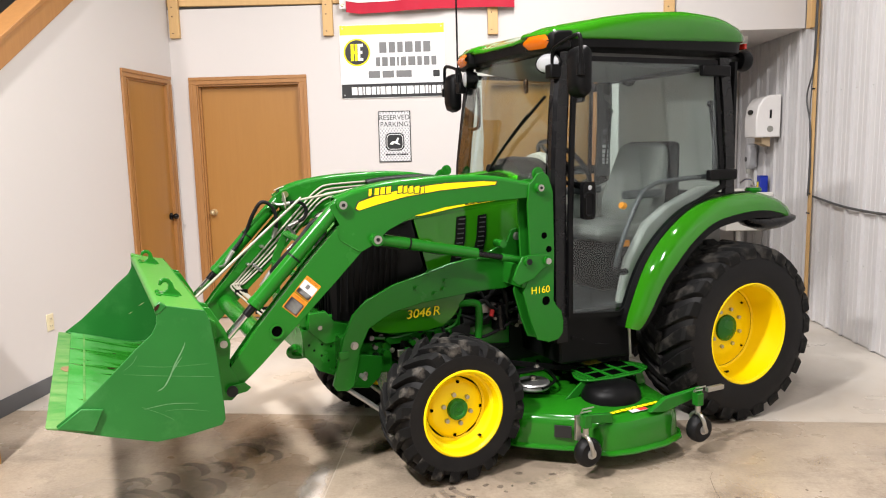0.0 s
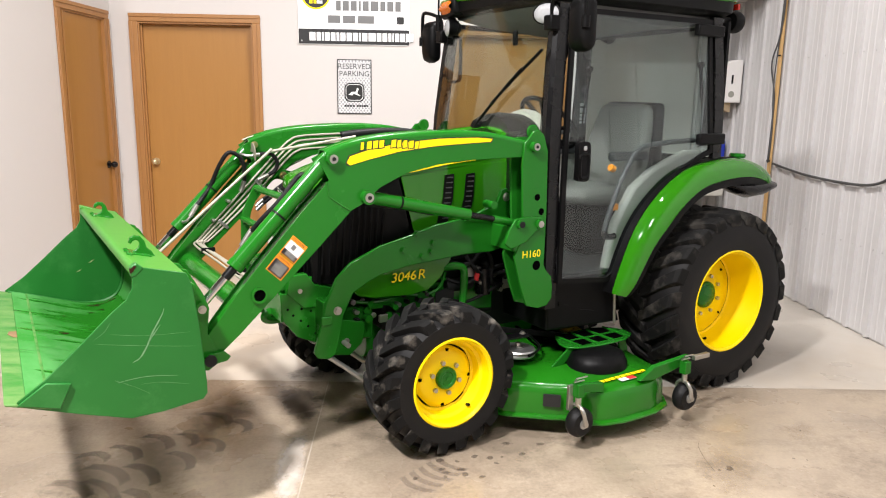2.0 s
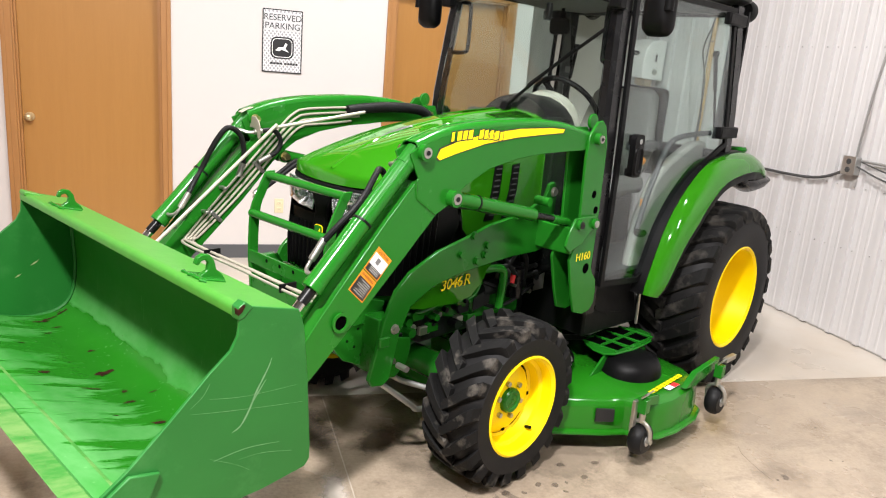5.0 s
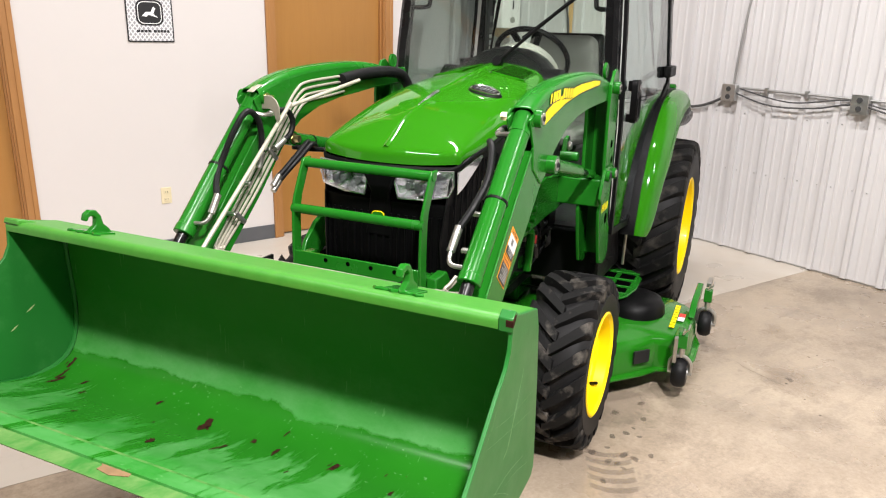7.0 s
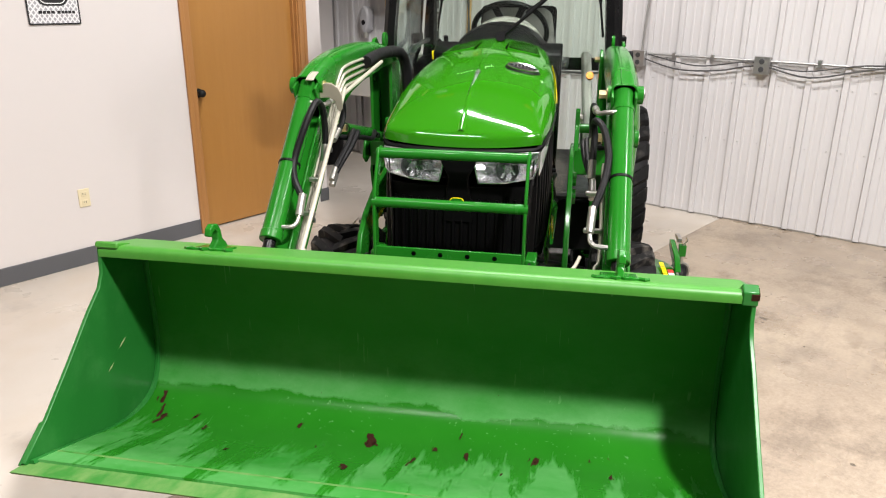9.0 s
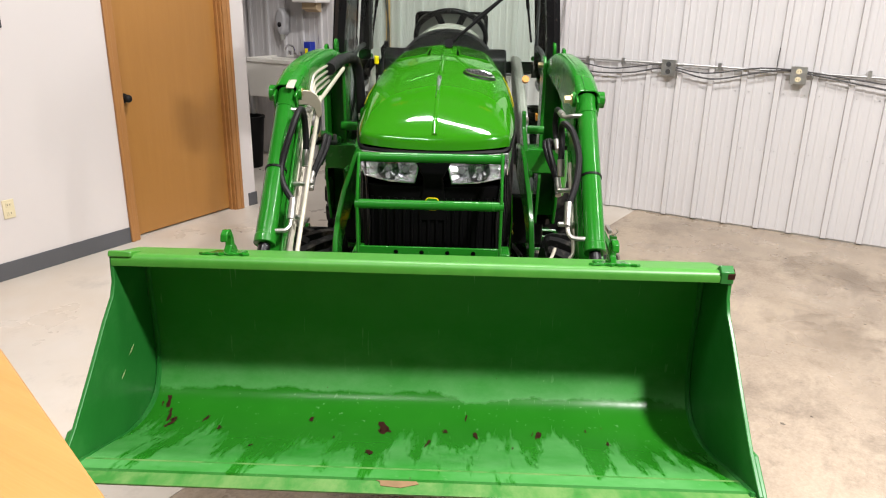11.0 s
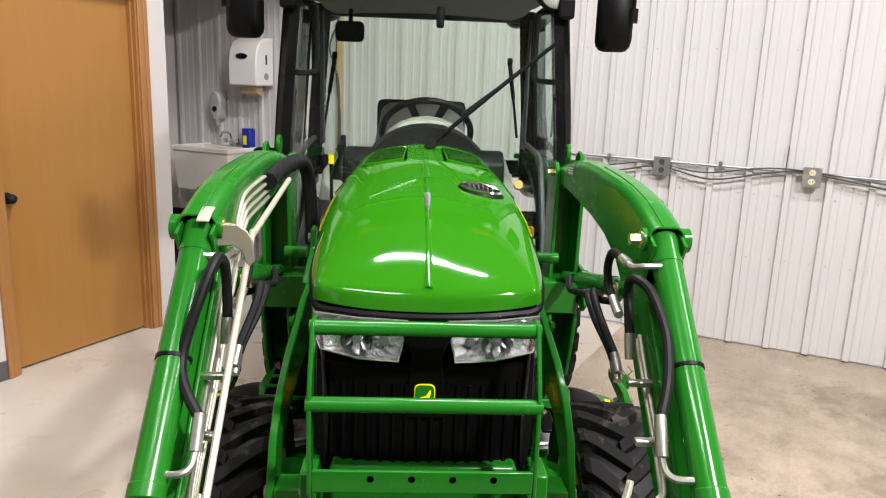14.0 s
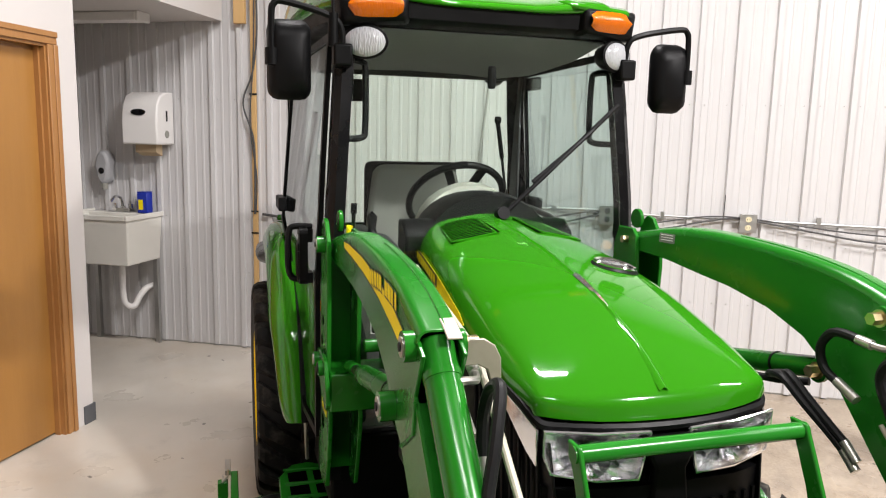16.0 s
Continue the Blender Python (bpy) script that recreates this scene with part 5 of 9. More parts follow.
# engine bay clutter under the hood on both sides
for s in (1, -1):
    y = s * 0.235
    part("fuel_line", tube(B(), spline([(1.86, y, 0.70), (1.70, y + s * 0.01, 0.66), (1.55, y, 0.72), (1.42, y + s * 0.02, 0.68)], 5), 0.007, 8), GREEN, tractor)
    part("coolant_pipe", tube(B(), spline([(1.385, y + s * 0.06, 0.58), (1.385, y + s * 0.07, 0.72), (1.40, y + s * 0.07, 0.765), (1.45, y + s * 0.06, 0.775), (1.52, y + s * 0.04, 0.77)], 5), 0.020, 10), GREEN, tractor)
    part("hose", tube(B(), spline([(1.30, y, 0.90), (1.22, y + s * 0.06, 0.80), (1.20, y + s * 0.05, 0.66), (1.10, y + s * 0.02, 0.60)], 6), 0.013, 10), HOSE, tractor)
    part("hose", tube(B(), spline([(1.36, y + s * 0.01, 0.84), (1.33, y + s * 0.07, 0.76), (1.24, y + s * 0.05, 0.70), (1.14, y + s * 0.08, 0.72)], 6), 0.011, 10), HOSE, tractor)
    part("starter", rod(B(), (1.30, y, 0.66), (1.46, y, 0.66), 0.035, 18), DARK, tractor)
    part("filter", rod(B(), (1.24, y + s * 0.03, 0.60), (1.24, y + s * 0.03, 0.74), 0.040, 18), BLACK_GLOSS, tractor)
    part("solenoid", rod(B(), (1.305, y + s * 0.06, 0.685), (1.295, y + s * 0.06, 0.735), 0.013, 12), RED_PRINT, tractor, "red capped terminal")
    part("module", box(B(), (1.26, y, 0.70), (1.36, y + s * 0.04, 0.75)), CONDUIT, tractor, bevel=0.004)
    part("harness", tube(B(), spline([(1.92, y, 0.70), (1.75, y + s * 0.015, 0.735), (1.6, y, 0.75), (1.5, y + s * 0.02, 0.74)], 5), 0.010, 8), HOSE, tractor)
    for x, z in ((1.92, 0.64), (1.86, 0.56), (1.80, 0.66), (1.74, 0.65), (1.70, 0.66), (1.56, 0.63), (1.48, 0.77), (1.52, 0.70), (1.20, 0.72), (1.14, 0.68)):
        part("frame_bolt", bolt(B(), (x, s * 0.225, z), (0, s, 0), 0.010, 0.012, 0.014), ZINC, tractor)
    part("bracket", box(B(), (1.62, s * 0.226, 0.68), (1.66, s * 0.25, 0.74)), ZINC, tractor, bevel=0.003)
    part("heat_shield", plate(B(), [(1.06, 0.62), (1.14, 0.62), (1.14, 0.68), (1.06, 0.70)], s * 0.30, s * 0.304), ZINC, tractor)

random.seed(21)
for s in (1, -1):
    for k in range(26):
        x, z = random.uniform(1.50, 2.02), random.uniform(0.53, 0.66)
        r, h = random.uniform(0.008, 0.022), random.uniform(0.02, 0.05)
        mt = (GREEN, GREEN, DARK, ZINC, BLACK_GLOSS)[k % 5]
        if k % 3:
            part("engine_fitting", rod(B(), (x, s * 0.22, z), (x, s * (0.225 + h), z), r, 8), mt, tractor)
        else:
            part("engine_bracket", box(B(), (x - r * 1.6, s * 0.235 - h * 0.35, z - r), (x + r * 1.6, s * 0.235 + h * 0.35, z + r)), mt, tractor, bevel=0.003)
    for k in range(14):
        x, z = random.uniform(1.10, 1.44), random.uniform(0.58, 0.90)
        part("engine_fitting", rod(B(), (x, s * 0.26, z), (x, s * (0.28 + 0.03 * random.random()), z), random.uniform(0.008, 0.018), 8), (BLACK_GLOSS, DARK, ZINC, HOSE)[k % 4], tractor)
    for k in range(3):
        z = 0.60 + 0.10 * k
        part("hose", tube(B(), spline([(1.46, s * 0.25, z), (1.36, s * (0.27 + 0.01 * k), z - 0.03), (1.26, s * 0.29, z + 0.02 * (k % 3)), (1.15, s * 0.30, z + 0.05), (1.08, s * 0.26, z + 0.02)], 5), 0.009 + 0.002 * (k % 3), 8), HOSE, tractor)
    part("fuel_pipe", tube(B(), spline([(1.98, s * 0.245, 0.645), (1.85, s * 0.25, 0.63), (1.72, s * 0.25, 0.645), (1.58, s * 0.25, 0.635), (1.50, s * 0.25, 0.66), (1.47, s * 0.255, 0.74)], 5), 0.009, 8), GREEN, tractor)
    part("heat_plate", plate(B(), [(1.42, 0.60), (1.53, 0.58), (1.53, 0.64), (1.42, 0.67)], s * 0.262, s * 0.266), DARK, tractor, "dark drilled bracket")

# hood: lofted over cross-sections (x, crown z, half-width, lower edge z)
HOOD = ((1.04, 1.462, 0.250, 1.29), (1.20, 1.448, 0.264, 1.285), (1.40, 1.428, 0.283, 1.275), (1.60, 1.398, 0.298, 1.258), (1.80, 1.357, 0.305, 1.235), (1.98, 1.302, 0.297, 1.203), (2.08, 1.254, 0.283, 1.186))
SEC = ((0.0, 0.0), (0.12, -0.001), (0.32, -0.007), (0.54, -0.017), (0.72, -0.030), (0.84, -0.044), (0.915, -0.060), (0.965, -0.086))
rows = []
for x, zc, w, zl in HOOD:
    flat = float(np.interp(x, [1.80, 1.98, 2.08], [1.0, 0.80, 0.42]))
    half = [(a * w, zc + b * flat) for a, b in SEC]
    zs = half[-1][1]
    half += [(0.988 * w, zs + (zl - zs) * 0.35), (w, zs + (zl - zs) * 0.7), (w * 0.998, zl)]
    rows.append([(x, -y, z) for y, z in half[::-1]] + [(x, y, z) for y, z in half[1:]])


def nose_row(xc, back, zc, ze, w, wl, zl):
    """A row round the nose: bowed back to its corners."""
    half = []
    for a in [q[0] for q in SEC]:
        half.append((xc - back * a ** 3, a * w, zc + (ze - zc) * a * a))
    half += [(xc - back * 1.05, wl * 0.985, ze + (zl - ze) * 0.4), (xc - back * 1.12, wl, ze + (zl - ze) * 0.7), (xc - back * 1.25, wl, zl)]
    return [(x, -y, z) for x, y, z in half[::-1]] + half[1:]


rows.append(nose_row(2.145, 0.035, 1.211, 1.213, 0.272, 0.276, 1.180))
smoothed = []
for i in range(len(rows) - 1):
    for k in range(4):
        col = []
        for j in range(len(rows[0])):
            p0, p1, p2, p3 = (Vector(rows[min(max(q, 0), len(rows) - 1)][j]) for q in (i - 1, i, i + 1, i + 2))
            t = k / 4
            col.append(0.5 * (2 * p1 + (p2 - p0) * t + (2 * p0 - 5 * p1 + 4 * p2 - p3) * t * t + (3 * p1 - p0 - 3 * p2 + p3) * t ** 3))
        smoothed.append(col)
smoothed += [[Vector(p) for p in r] for r in (rows[-1], nose_row(2.158, 0.038, 1.200, 1.207, 0.272, 0.276, 1.177), nose_row(2.166, 0.042, 1.182, 1.194, 0.272, 0.275, 1.172), nose_row(2.170, 0.046, 1.158, 1.170, 0.270, 0.272, 1.166))]
hood = part("hood", sheet(B(), smoothed), HOOD_GREEN, tractor, "glossy green hood with a raised centre spine", smooth=60)


HOOD_X = [max(p.x for p in r) for r in smoothed[:-3]]


def hood_w(x):
    return float(np.interp(x, HOOD_X, [max(p.y for p in r) for r in smoothed[:-3]]))


def hood_z(x, y):
    """Height of the hood's skin."""
    zc = float(np.interp(x, HOOD_X, [max(p.z for p in r) for r in smoothed[:-3]]))
    return zc + float(np.interp(abs(y) / hood_w(x), [q[0] for q in SEC], [q[1] for q in SEC]))


# black seal under the hood, round the nose and back along both sides
seal = [(1.80, -0.298, 1.228), (1.98, -0.291, 1.198), (2.07, -0.279, 1.178), (2.115, -0.268, 1.158)] + [(2.122 + 0.044 * (1 - (y / 0.26) ** 2), y, 1.149 - 0.006 * (1 - (y / 0.26) ** 2)) for y in [-0.25 + 0.5 * k / 12 for k in range(13)]] + [(2.115, 0.268, 1.158), (2.07, 0.279, 1.178), (1.98, 0.291, 1.198), (1.80, 0.298, 1.228)]
part("hood_seal", tube(B(), spline(seal, 2), 0.012, 8), BLACK, hood, "black rubber seal under the hood")
# spine, vents and badge on the hood
bm = B()
rowsp = []
for k in range(15):
    x = 1.10 + k * 0.075
    z = hood_z(x, 0)
    rowsp.append([(x, -0.011, z - 0.002), (x, -0.003, z + 0.004), (x, 0.003, z + 0.004), (x, 0.011, z - 0.002)])
sheet(bm, rowsp)
part("spine", bm, HOOD_GREEN, hood)
part("badge_strip", loft(B(), [[(x, w, hood_z(x, 0) + 0.002), (x, 0.0, hood_z(x, 0) + h), (x, -w, hood_z(x, 0) + 0.002)] for x, w, h in ((1.73, 0.010, 0.007), (1.78, 0.008, 0.010), (1.86, 0.004, 0.009), (1.90, 0.001, 0.006))]), LAMP_SILVER, hood, "small chrome spear")
for s in (1, -1):
    ring = [(1.12, 0.065), (1.12, 0.190), (1.33, 0.212), (1.34, 0.195), (1.34, 0.075)]
    grid = [[(x, s * (0.062 + (0.130 + 0.10 * (x - 1.12)) * j / 6), 0.0) for j in range(7)] for x in [1.118 + 0.0185 * i for i in range(13)]]
    # black sheet on the hood's skin puts the shade of the open slots into colour
    vent = sheet(B(), [[(x, y, hood_z(x, y) + 0.0055) for x, y, z in r] for r in grid])
    vp = part("hood_vent", vent, HOLE, hood, "slatted hood vent, the shade of its open slots a black sheet")
    for k in range(12):
        x = 1.130 + k * 0.0175
        sl = B()
        ys_ = [0.070 + (0.120 + 0.10 * (x - 1.12)) * j / 5 for j in range(6)]
        sheet(sl, [[(x, s * y, hood_z(x, y) + 0.0057) for y in ys_], [(x + 0.002, s * y, hood_z(x + 0.002, y) + 0.0062) for y in ys_], [(x + 0.004, s * y, hood_z(x + 0.004, y) + 0.0057) for y in ys_]])
        part("slat", sl, HOOD_GREEN, vp)
    part("vent_rim", tube(B(), [(x, s * y, hood_z(x, y) + 0.0040) for x, y in ring + ring[:1]], 0.0035, 6), HOOD_GREEN, vp)
badge = B()
for ring, dz in ((1.0, 0.001), (0.92, 0.007), (0.86, 0.007)):
    for k in range(28):
        t = k * math.tau / 28
        x, y = 1.640 + 0.048 * ring * math.sin(t), 0.163 + 0.070 * ring * math.cos(t)
        badge.verts.new((x, y, hood_z(x, y) + dz))
badge.verts.ensure_lookup_table()
for r0 in (0, 28):
    for k in range(28):
        badge.faces.new([badge.verts[i] for i in (r0 + k, r0 + (k + 1) % 28, r0 + 28 + (k + 1) % 28, r0 + 28 + k)])
badge.faces.new([badge.verts[56 + k] for k in range(28)])
bp = part("hood_cap", badge, BLACK, hood, "oval black and chrome hood cap")
for k in range(6):
    y = 0.163 - 0.035 + k * 0.014
    q = 0.022 * math.sqrt(max(0.05, 1 - ((y - 0.163) / 0.05) ** 2))
    part("chrome_slat", tube(B(), [(1.632 - q, y, hood_z(1.632, y) + 0.011), (1.632 + q, y, hood_z(1.632 + q, y) + 0.009)], 0.0032, 6), LAMP_SILVER, bp)
part("chrome_ring", tube(B(), [(1.640 + 0.038 * math.sin(a * math.tau / 24), 0.163 + 0.058 * math.cos(a * math.tau / 24), hood_z(1.640 + 0.038 * math.sin(a * math.tau / 24), 0.163 + 0.058 * math.cos(a * math.tau / 24)) + 0.009) for a in range(25)], 0.0060, 6), CHROME, bp, "chrome oval ring")
# rear cowl between hood and cab
bm = B()
plate(bm, [(0.98, 0.70), (1.10, 0.70), (1.10, 1.40), (1.04, 1.44), (0.98, 1.44)], -0.30, 0.30)
part("firewall", bm, BLACK, tractor, bevel=0.01)


# side panels
def bent(poly, y_of, t=0.006, n=3):
    """A plate in x, z bent to the y that y_of gives."""
    bm = plate(B(), poly, 0.0, 1.0)
    for v in bm.verts:
        v.co.y = y_of(v.co.x, v.co.z) + (t if v.co.y > 0.5 else 0)
    return bm


for s in (1, -1):
    def ys(x, z, s=s):
        return s * float(np.interp(x, [1.04, 1.4, 1.8, 2.0, 2.13, 2.2], [0.246, 0.276, 0.298, 0.290, 0.262, 0.225]))
    up = [(1.05, 0.98), (1.05, 1.292), (1.30, 1.282), (1.52, 1.268), (1.75, 1.242), (1.68, 0.98), (1.60, 0.90), (1.20, 0.90)]
    sp = part("side_panel", bent(up, ys, s * 0.006), HOOD_GREEN, tractor, "green engine side panel", 0.003)
    for x0 in (1.545, 1.415):
        vs = part("side_vent", bent([(x0, 1.00), (x0 - 0.035, 1.12), (x0 - 0.045, 1.235), (x0 - 0.10, 1.24), (x0 - 0.095, 1.12), (x0 - 0.065, 1.00)], lambda x, z, f=ys: f(x, z) + s * 0.0065, s * 0.003), BLACK, sp, "black side vent")
        for k in range(9):
            z = 1.02 + k * 0.025
            xa = x0 - 0.045 - (z - 1.0) * 0.13
            part("slat", box(B(), (xa - 0.020, ys(xa, z) + s * 0.0095 - 0.001, z), (xa + 0.016, ys(xa, z) + s * 0.0095 + 0.002, z + 0.006)), DARK_GREY, vs)
    # yellow stripe below the hood line
    pts_up = [(1.12, 1.350), (1.30, 1.338), (1.50, 1.318), (1.70, 1.282)]
    pts_lo = [(1.755, 1.262), (1.70, 1.258), (1.50, 1.286), (1.30, 1.304), (1.12, 1.314)]
    ups, los = ([(p.x, p.z) for p in spline([(x, 0, z) for x, z in q], 4)] for q in (pts_up, pts_lo))
    part("stripe", bent(ups + los, lambda x, z: s * (hood_w(x) * float(np.interp(z - hood_z(x, 0), [-0.20, -0.13, -0.105, -0.085], [1.0, 1.0, 0.992, 0.972])) + 0.0035), s * 0.0008), DECAL_YELLOW, tractor, "yellow side stripe")
    part("lettering_edge", bent([(1.45 - 0.033 * i, 1.2955 + 0.0022 * i) for i in range(11)] + [(1.12 + 0.033 * i, 1.352 - 0.0022 * i) for i in range(11)], lambda x, z: s * (hood_w(x) * 0.995 + 0.0052), s * 0.0006), BLACK_PRINT, tractor)
    for k in range(9):
        x = 1.43 - k * 0.038
        part("lettering_bar", bent([(x, 1.301 + 0.0025 * k), (x - 0.028, 1.303 + 0.0025 * k), (x - 0.030, 1.326 + 0.0025 * k), (x - 0.002, 1.324 + 0.0025 * k)], lambda x, z: s * (hood_w(x) * 0.995 + 0.0062), s * 0.0008), DECAL_YELLOW, tractor)
    # dark side grille at the front
    gr = [(1.76, 1.240), (1.95, 1.205), (2.08, 1.178), (2.15, 1.12), (2.185, 0.90), (2.175, 0.76), (2.0, 0.74), (1.86, 0.80), (1.76, 0.92), (1.70, 1.0)]
    gp = part("side_grille", bent(gr, lambda x, z, f=ys: f(x, z) - s * 0.004, s * 0.006), BLACK, tractor, "black mesh side grille", 0.003)
    for k in range(10):
        x = 1.86 + k * 0.031
        zl, zh = 0.80, 1.17 - 0.1 * max(0, (x - 2.02))
        part("rib", tube(B(), [(x, ys(x, 1) + s * 0.003, zl), (x - 0.01, ys(x, 1) + s * 0.005, (zl + zh) / 2), (x - 0.03, ys(x, 1) + s * 0.003, zh)], 0.005, 6), BLACK, gp)
    # lower skirt with the model number
    sk = [(2.04, 0.76), (1.98, 0.69), (1.90, 0.672), (1.70, 0.660), (1.60, 0.672), (1.53, 0.72), (1.47, 0.80), (1.42, 0.905), (1.62, 0.925), (1.80, 0.90), (1.95, 0.84)]
    part("skirt", bent(sk, lambda x, z, f=ys: f(x, z) + s * 0.012, s * 0.006), HOOD_GREEN, tractor, "green lower side skirt", 0.004)
    fm = Matrix(((-s, 0, -0.0, 1.716), (s * -0.06, 0, s, s * 0.3155), (0, 1, 0, 0.757), (0, 0, 0, 1)))
    for text, dx, sz in (("3046", -0.028, 0.064), ("R", 0.074, 0.070)):
        words(text, sz, 0.0010, fm @ Matrix.Translation((dx, 0, 0)) @ Matrix.Diagonal((1.05, 1.10, 1, 1)), BLACK_PRINT, tractor, "number_edge", "", 1.12, 0.15)
        words(text, sz, 0.0020, fm @ Matrix.Translation((dx, 0, 0)), DECAL_YELLOW, tractor, "model_number", "yellow outlined model number", 1.12, 0.15)

# front grille, headlamps, badge
bm = B()
rowsg = []
for z, back in ((0.755, 0), (0.86, 0), (0.98, 0), (1.028, 0), (1.034, 0.085), (1.150, 0.085)):
    row = []
    for k in range(17):
        y = -0.262 + 0.524 * k / 16
        row.append((2.142 + 0.044 * (1 - (y / 0.262) ** 4) + 0.010 * (1.135 - z) - back, y * (1 - back * 0.4), z))
    rowsg.append(row)
sheet(bm, rowsg)
gf = part("front_grille", bm, GRILLE, tractor, "black front grille with ribs")
for k in range(16):
    y = -0.225 + 0.45 * k / 15
    x = 2.142 + 0.044 * (1 - (y / 0.262) ** 4)
    part("rib", tube(B(), [(x + 0.008, y, 0.76), (x + 0.006, y, 0.88), (x + 0.003, y, 0.985)], 0.006, 6), GRILLE, gf)
part("centre_panel", plate(B(), [(-0.055, 0.90), (0.055, 0.90), (0.035, 1.06), (0.07, 1.13), (-0.07, 1.13), (-0.035, 1.06)], 2.17, 2.196, "x"), GRILLE, gf, bevel=0.006)
part("badge", plate(B(), rounded(-0.028, 0.942, 0.022, 0.990, 0.014), 2.19, 2.199, "x"), DECAL_YELLOW, gf, "small green and yellow shield badge")
part("badge_field", plate(B(), rounded(-0.0255, 0.9445, 0.0195, 0.9875, 0.012), 2.199, 2.201, "x"), GREEN, gf)
part("badge_shape", plate(B(), [(-0.018, 0.956), (0.0, 0.962), (0.010, 0.978), (0.012, 0.970), (0.008, 0.956), (-0.006, 0.952)], 2.201, 2.202, "x"), DECAL_YELLOW, gf)
LAMP = ((0.046, 1.138), (0.068, 1.040), (0.16, 1.045), (0.252, 1.062), (0.266, 1.100), (0.266, 1.148), (0.16, 1.142))


def face_x(y):
    return 2.150 + 0.030 * (1 - (min(abs(y), 0.27) / 0.275) ** 4)


def along_outline(poly, n):
    """n points spread evenly along a closed outline."""
    seg = [(Vector(poly[i]), Vector(poly[(i + 1) % len(poly)])) for i in range(len(poly))]
    lens = [(b - a).length for a, b in seg]
    out = []
    for k in range(n):
        d = sum(lens) * k / n
        i = 0
        while d > lens[i] and i < len(seg) - 1:
            d -= lens[i]
            i += 1
        out.append(seg[i][0].lerp(seg[i][1], d / lens[i]))
    return out


for s in (1, -1):
    pts = along_outline(LAMP, 32)
    mid = Vector((0.165, 1.092))
    rings = []
    for f, dx in ((1.0, 0.0), (0.97, -0.010), (0.72, -0.022), (0.42, -0.034), (0.20, -0.044)):
        row = []
        for k, p in enumerate(pts):
            q = mid.lerp(p, f)
            zig = (0.010 if k % 2 else -0.006) if 0.3 < f < 0.9 else 0.0
            row.append((face_x(q.x) + dx + zig, s * q.x, q.y))
        rings.append(row)
    hl = part("headlamp", sheet(B(), rings, True), LAMP_SILVER, tractor, "faceted chrome headlamp with a clear lens", smooth=12)
    part("reflector", lathe(B(), [(0.040, 0.006), (0.032, -0.012), (0.016, -0.030), (0, -0.032)], (face_x(0.165) - 0.010, s * 0.165, 1.088), 22, "x", False), CHROME, hl)
    part("bulb", rod(B(), (face_x(0.165) - 0.04, s * 0.165, 1.088), (face_x(0.165) - 0.006, s * 0.165, 1.088), 0.011, 14), DARK_GREY, hl)
    part("inner_lamp", rod(B(), (face_x(0.10) - 0.03, s * 0.102, 1.085), (face_x(0.10) - 0.010, s * 0.102, 1.085), 0.012, 14), DARK_GREY, hl)
    part("lamp_rim", tube(B(), [(face_x(p[0]) + 0.001, s * p[0], p[1]) for p in LAMP + LAMP[:1]], 0.004, 6), LAMP_SILVER, hl)
    lens_rows = [[(face_x(mid.lerp(p, f).x) + dx, s * mid.lerp(p, f).x, mid.lerp(p, f).y) for p in pts] for f, dx in ((1.0, 0.001), (0.95, 0.006), (0.5, 0.009), (0.05, 0.010))]
    lens = part("lens", sheet(B(), lens_rows + [[(x - 0.003, y, z) for x, y, z in r] for r in lens_rows[::-1]], True), CLEAR, hl, "clear headlamp lens", smooth=60)
    lens.visible_shadow = False
    side = bent([(2.128, 1.142), (2.06, 1.165), (1.985, 1.186), (1.965, 1.178), (2.03, 1.13), (2.09, 1.085), (2.128, 1.064)], lambda x, z: s * float(np.interp(x, [1.9, 2.0, 2.08, 2.13], [0.297, 0.290, 0.276, 0.266])), s * 0.005)
    part("lamp_side", side, LAMP_SILVER, hl, "bright side wrap of the headlamp", 0.002)

# ---- cab ----
def cab_y(x, z):
    """Half-width of the cab's side at a height."""
    return 0.560 + (1.0 - x) * 0.040 - 0.055 * max(0.0, (z - 1.30) / 0.75)


def pane_mesh(poly, s, off, t, fold=1.30):
    """A glass pane that folds with the cab's side at one height."""
    n = len(poly)
    pts, up, lo = [], [], []
    for i in range(n):
        p, q = poly[i], poly[(i + 1) % n]
        pts.append((p, p[1] >= fold, p[1] < fold))
        if (p[1] - fold) * (q[1] - fold) < 0:
            f = (fold - p[1]) / (q[1] - p[1])
            pts.append(((p[0] + (q[0] - p[0]) * f, fold), True, True))
    bm = B()
    sides = []
    for o in (0.0, t):
        vs = [bm.verts.new((p[0], s * (cab_y(p[0], p[1]) + off + o), p[1])) for p, a, b in pts]
        bm.faces.new([v for v, (p, a, b) in zip(vs, pts) if a])
        bm.faces.new([v for v, (p, a, b) in zip(vs, pts) if b])
        sides.append(vs)
    m = len(pts)
    for i in range(m):
        bm.faces.new((sides[0][i], sides[0][(i + 1) % m], sides[1][(i + 1) % m], sides[1][i]))
    return bm


DOOR = [(1.000, 0.690), (0.672, 0.665), (0.612, 0.700), (0.565, 0.800), (0.510, 0.910), (0.440, 1.010), (0.355, 1.095), (0.250, 1.180), (0.140, 1.245), (0.030, 1.298), (-0.055, 1.330), (-0.030, 2.045), (0.935, 2.045), (0.975, 1.60), (1.000, 1.20)]


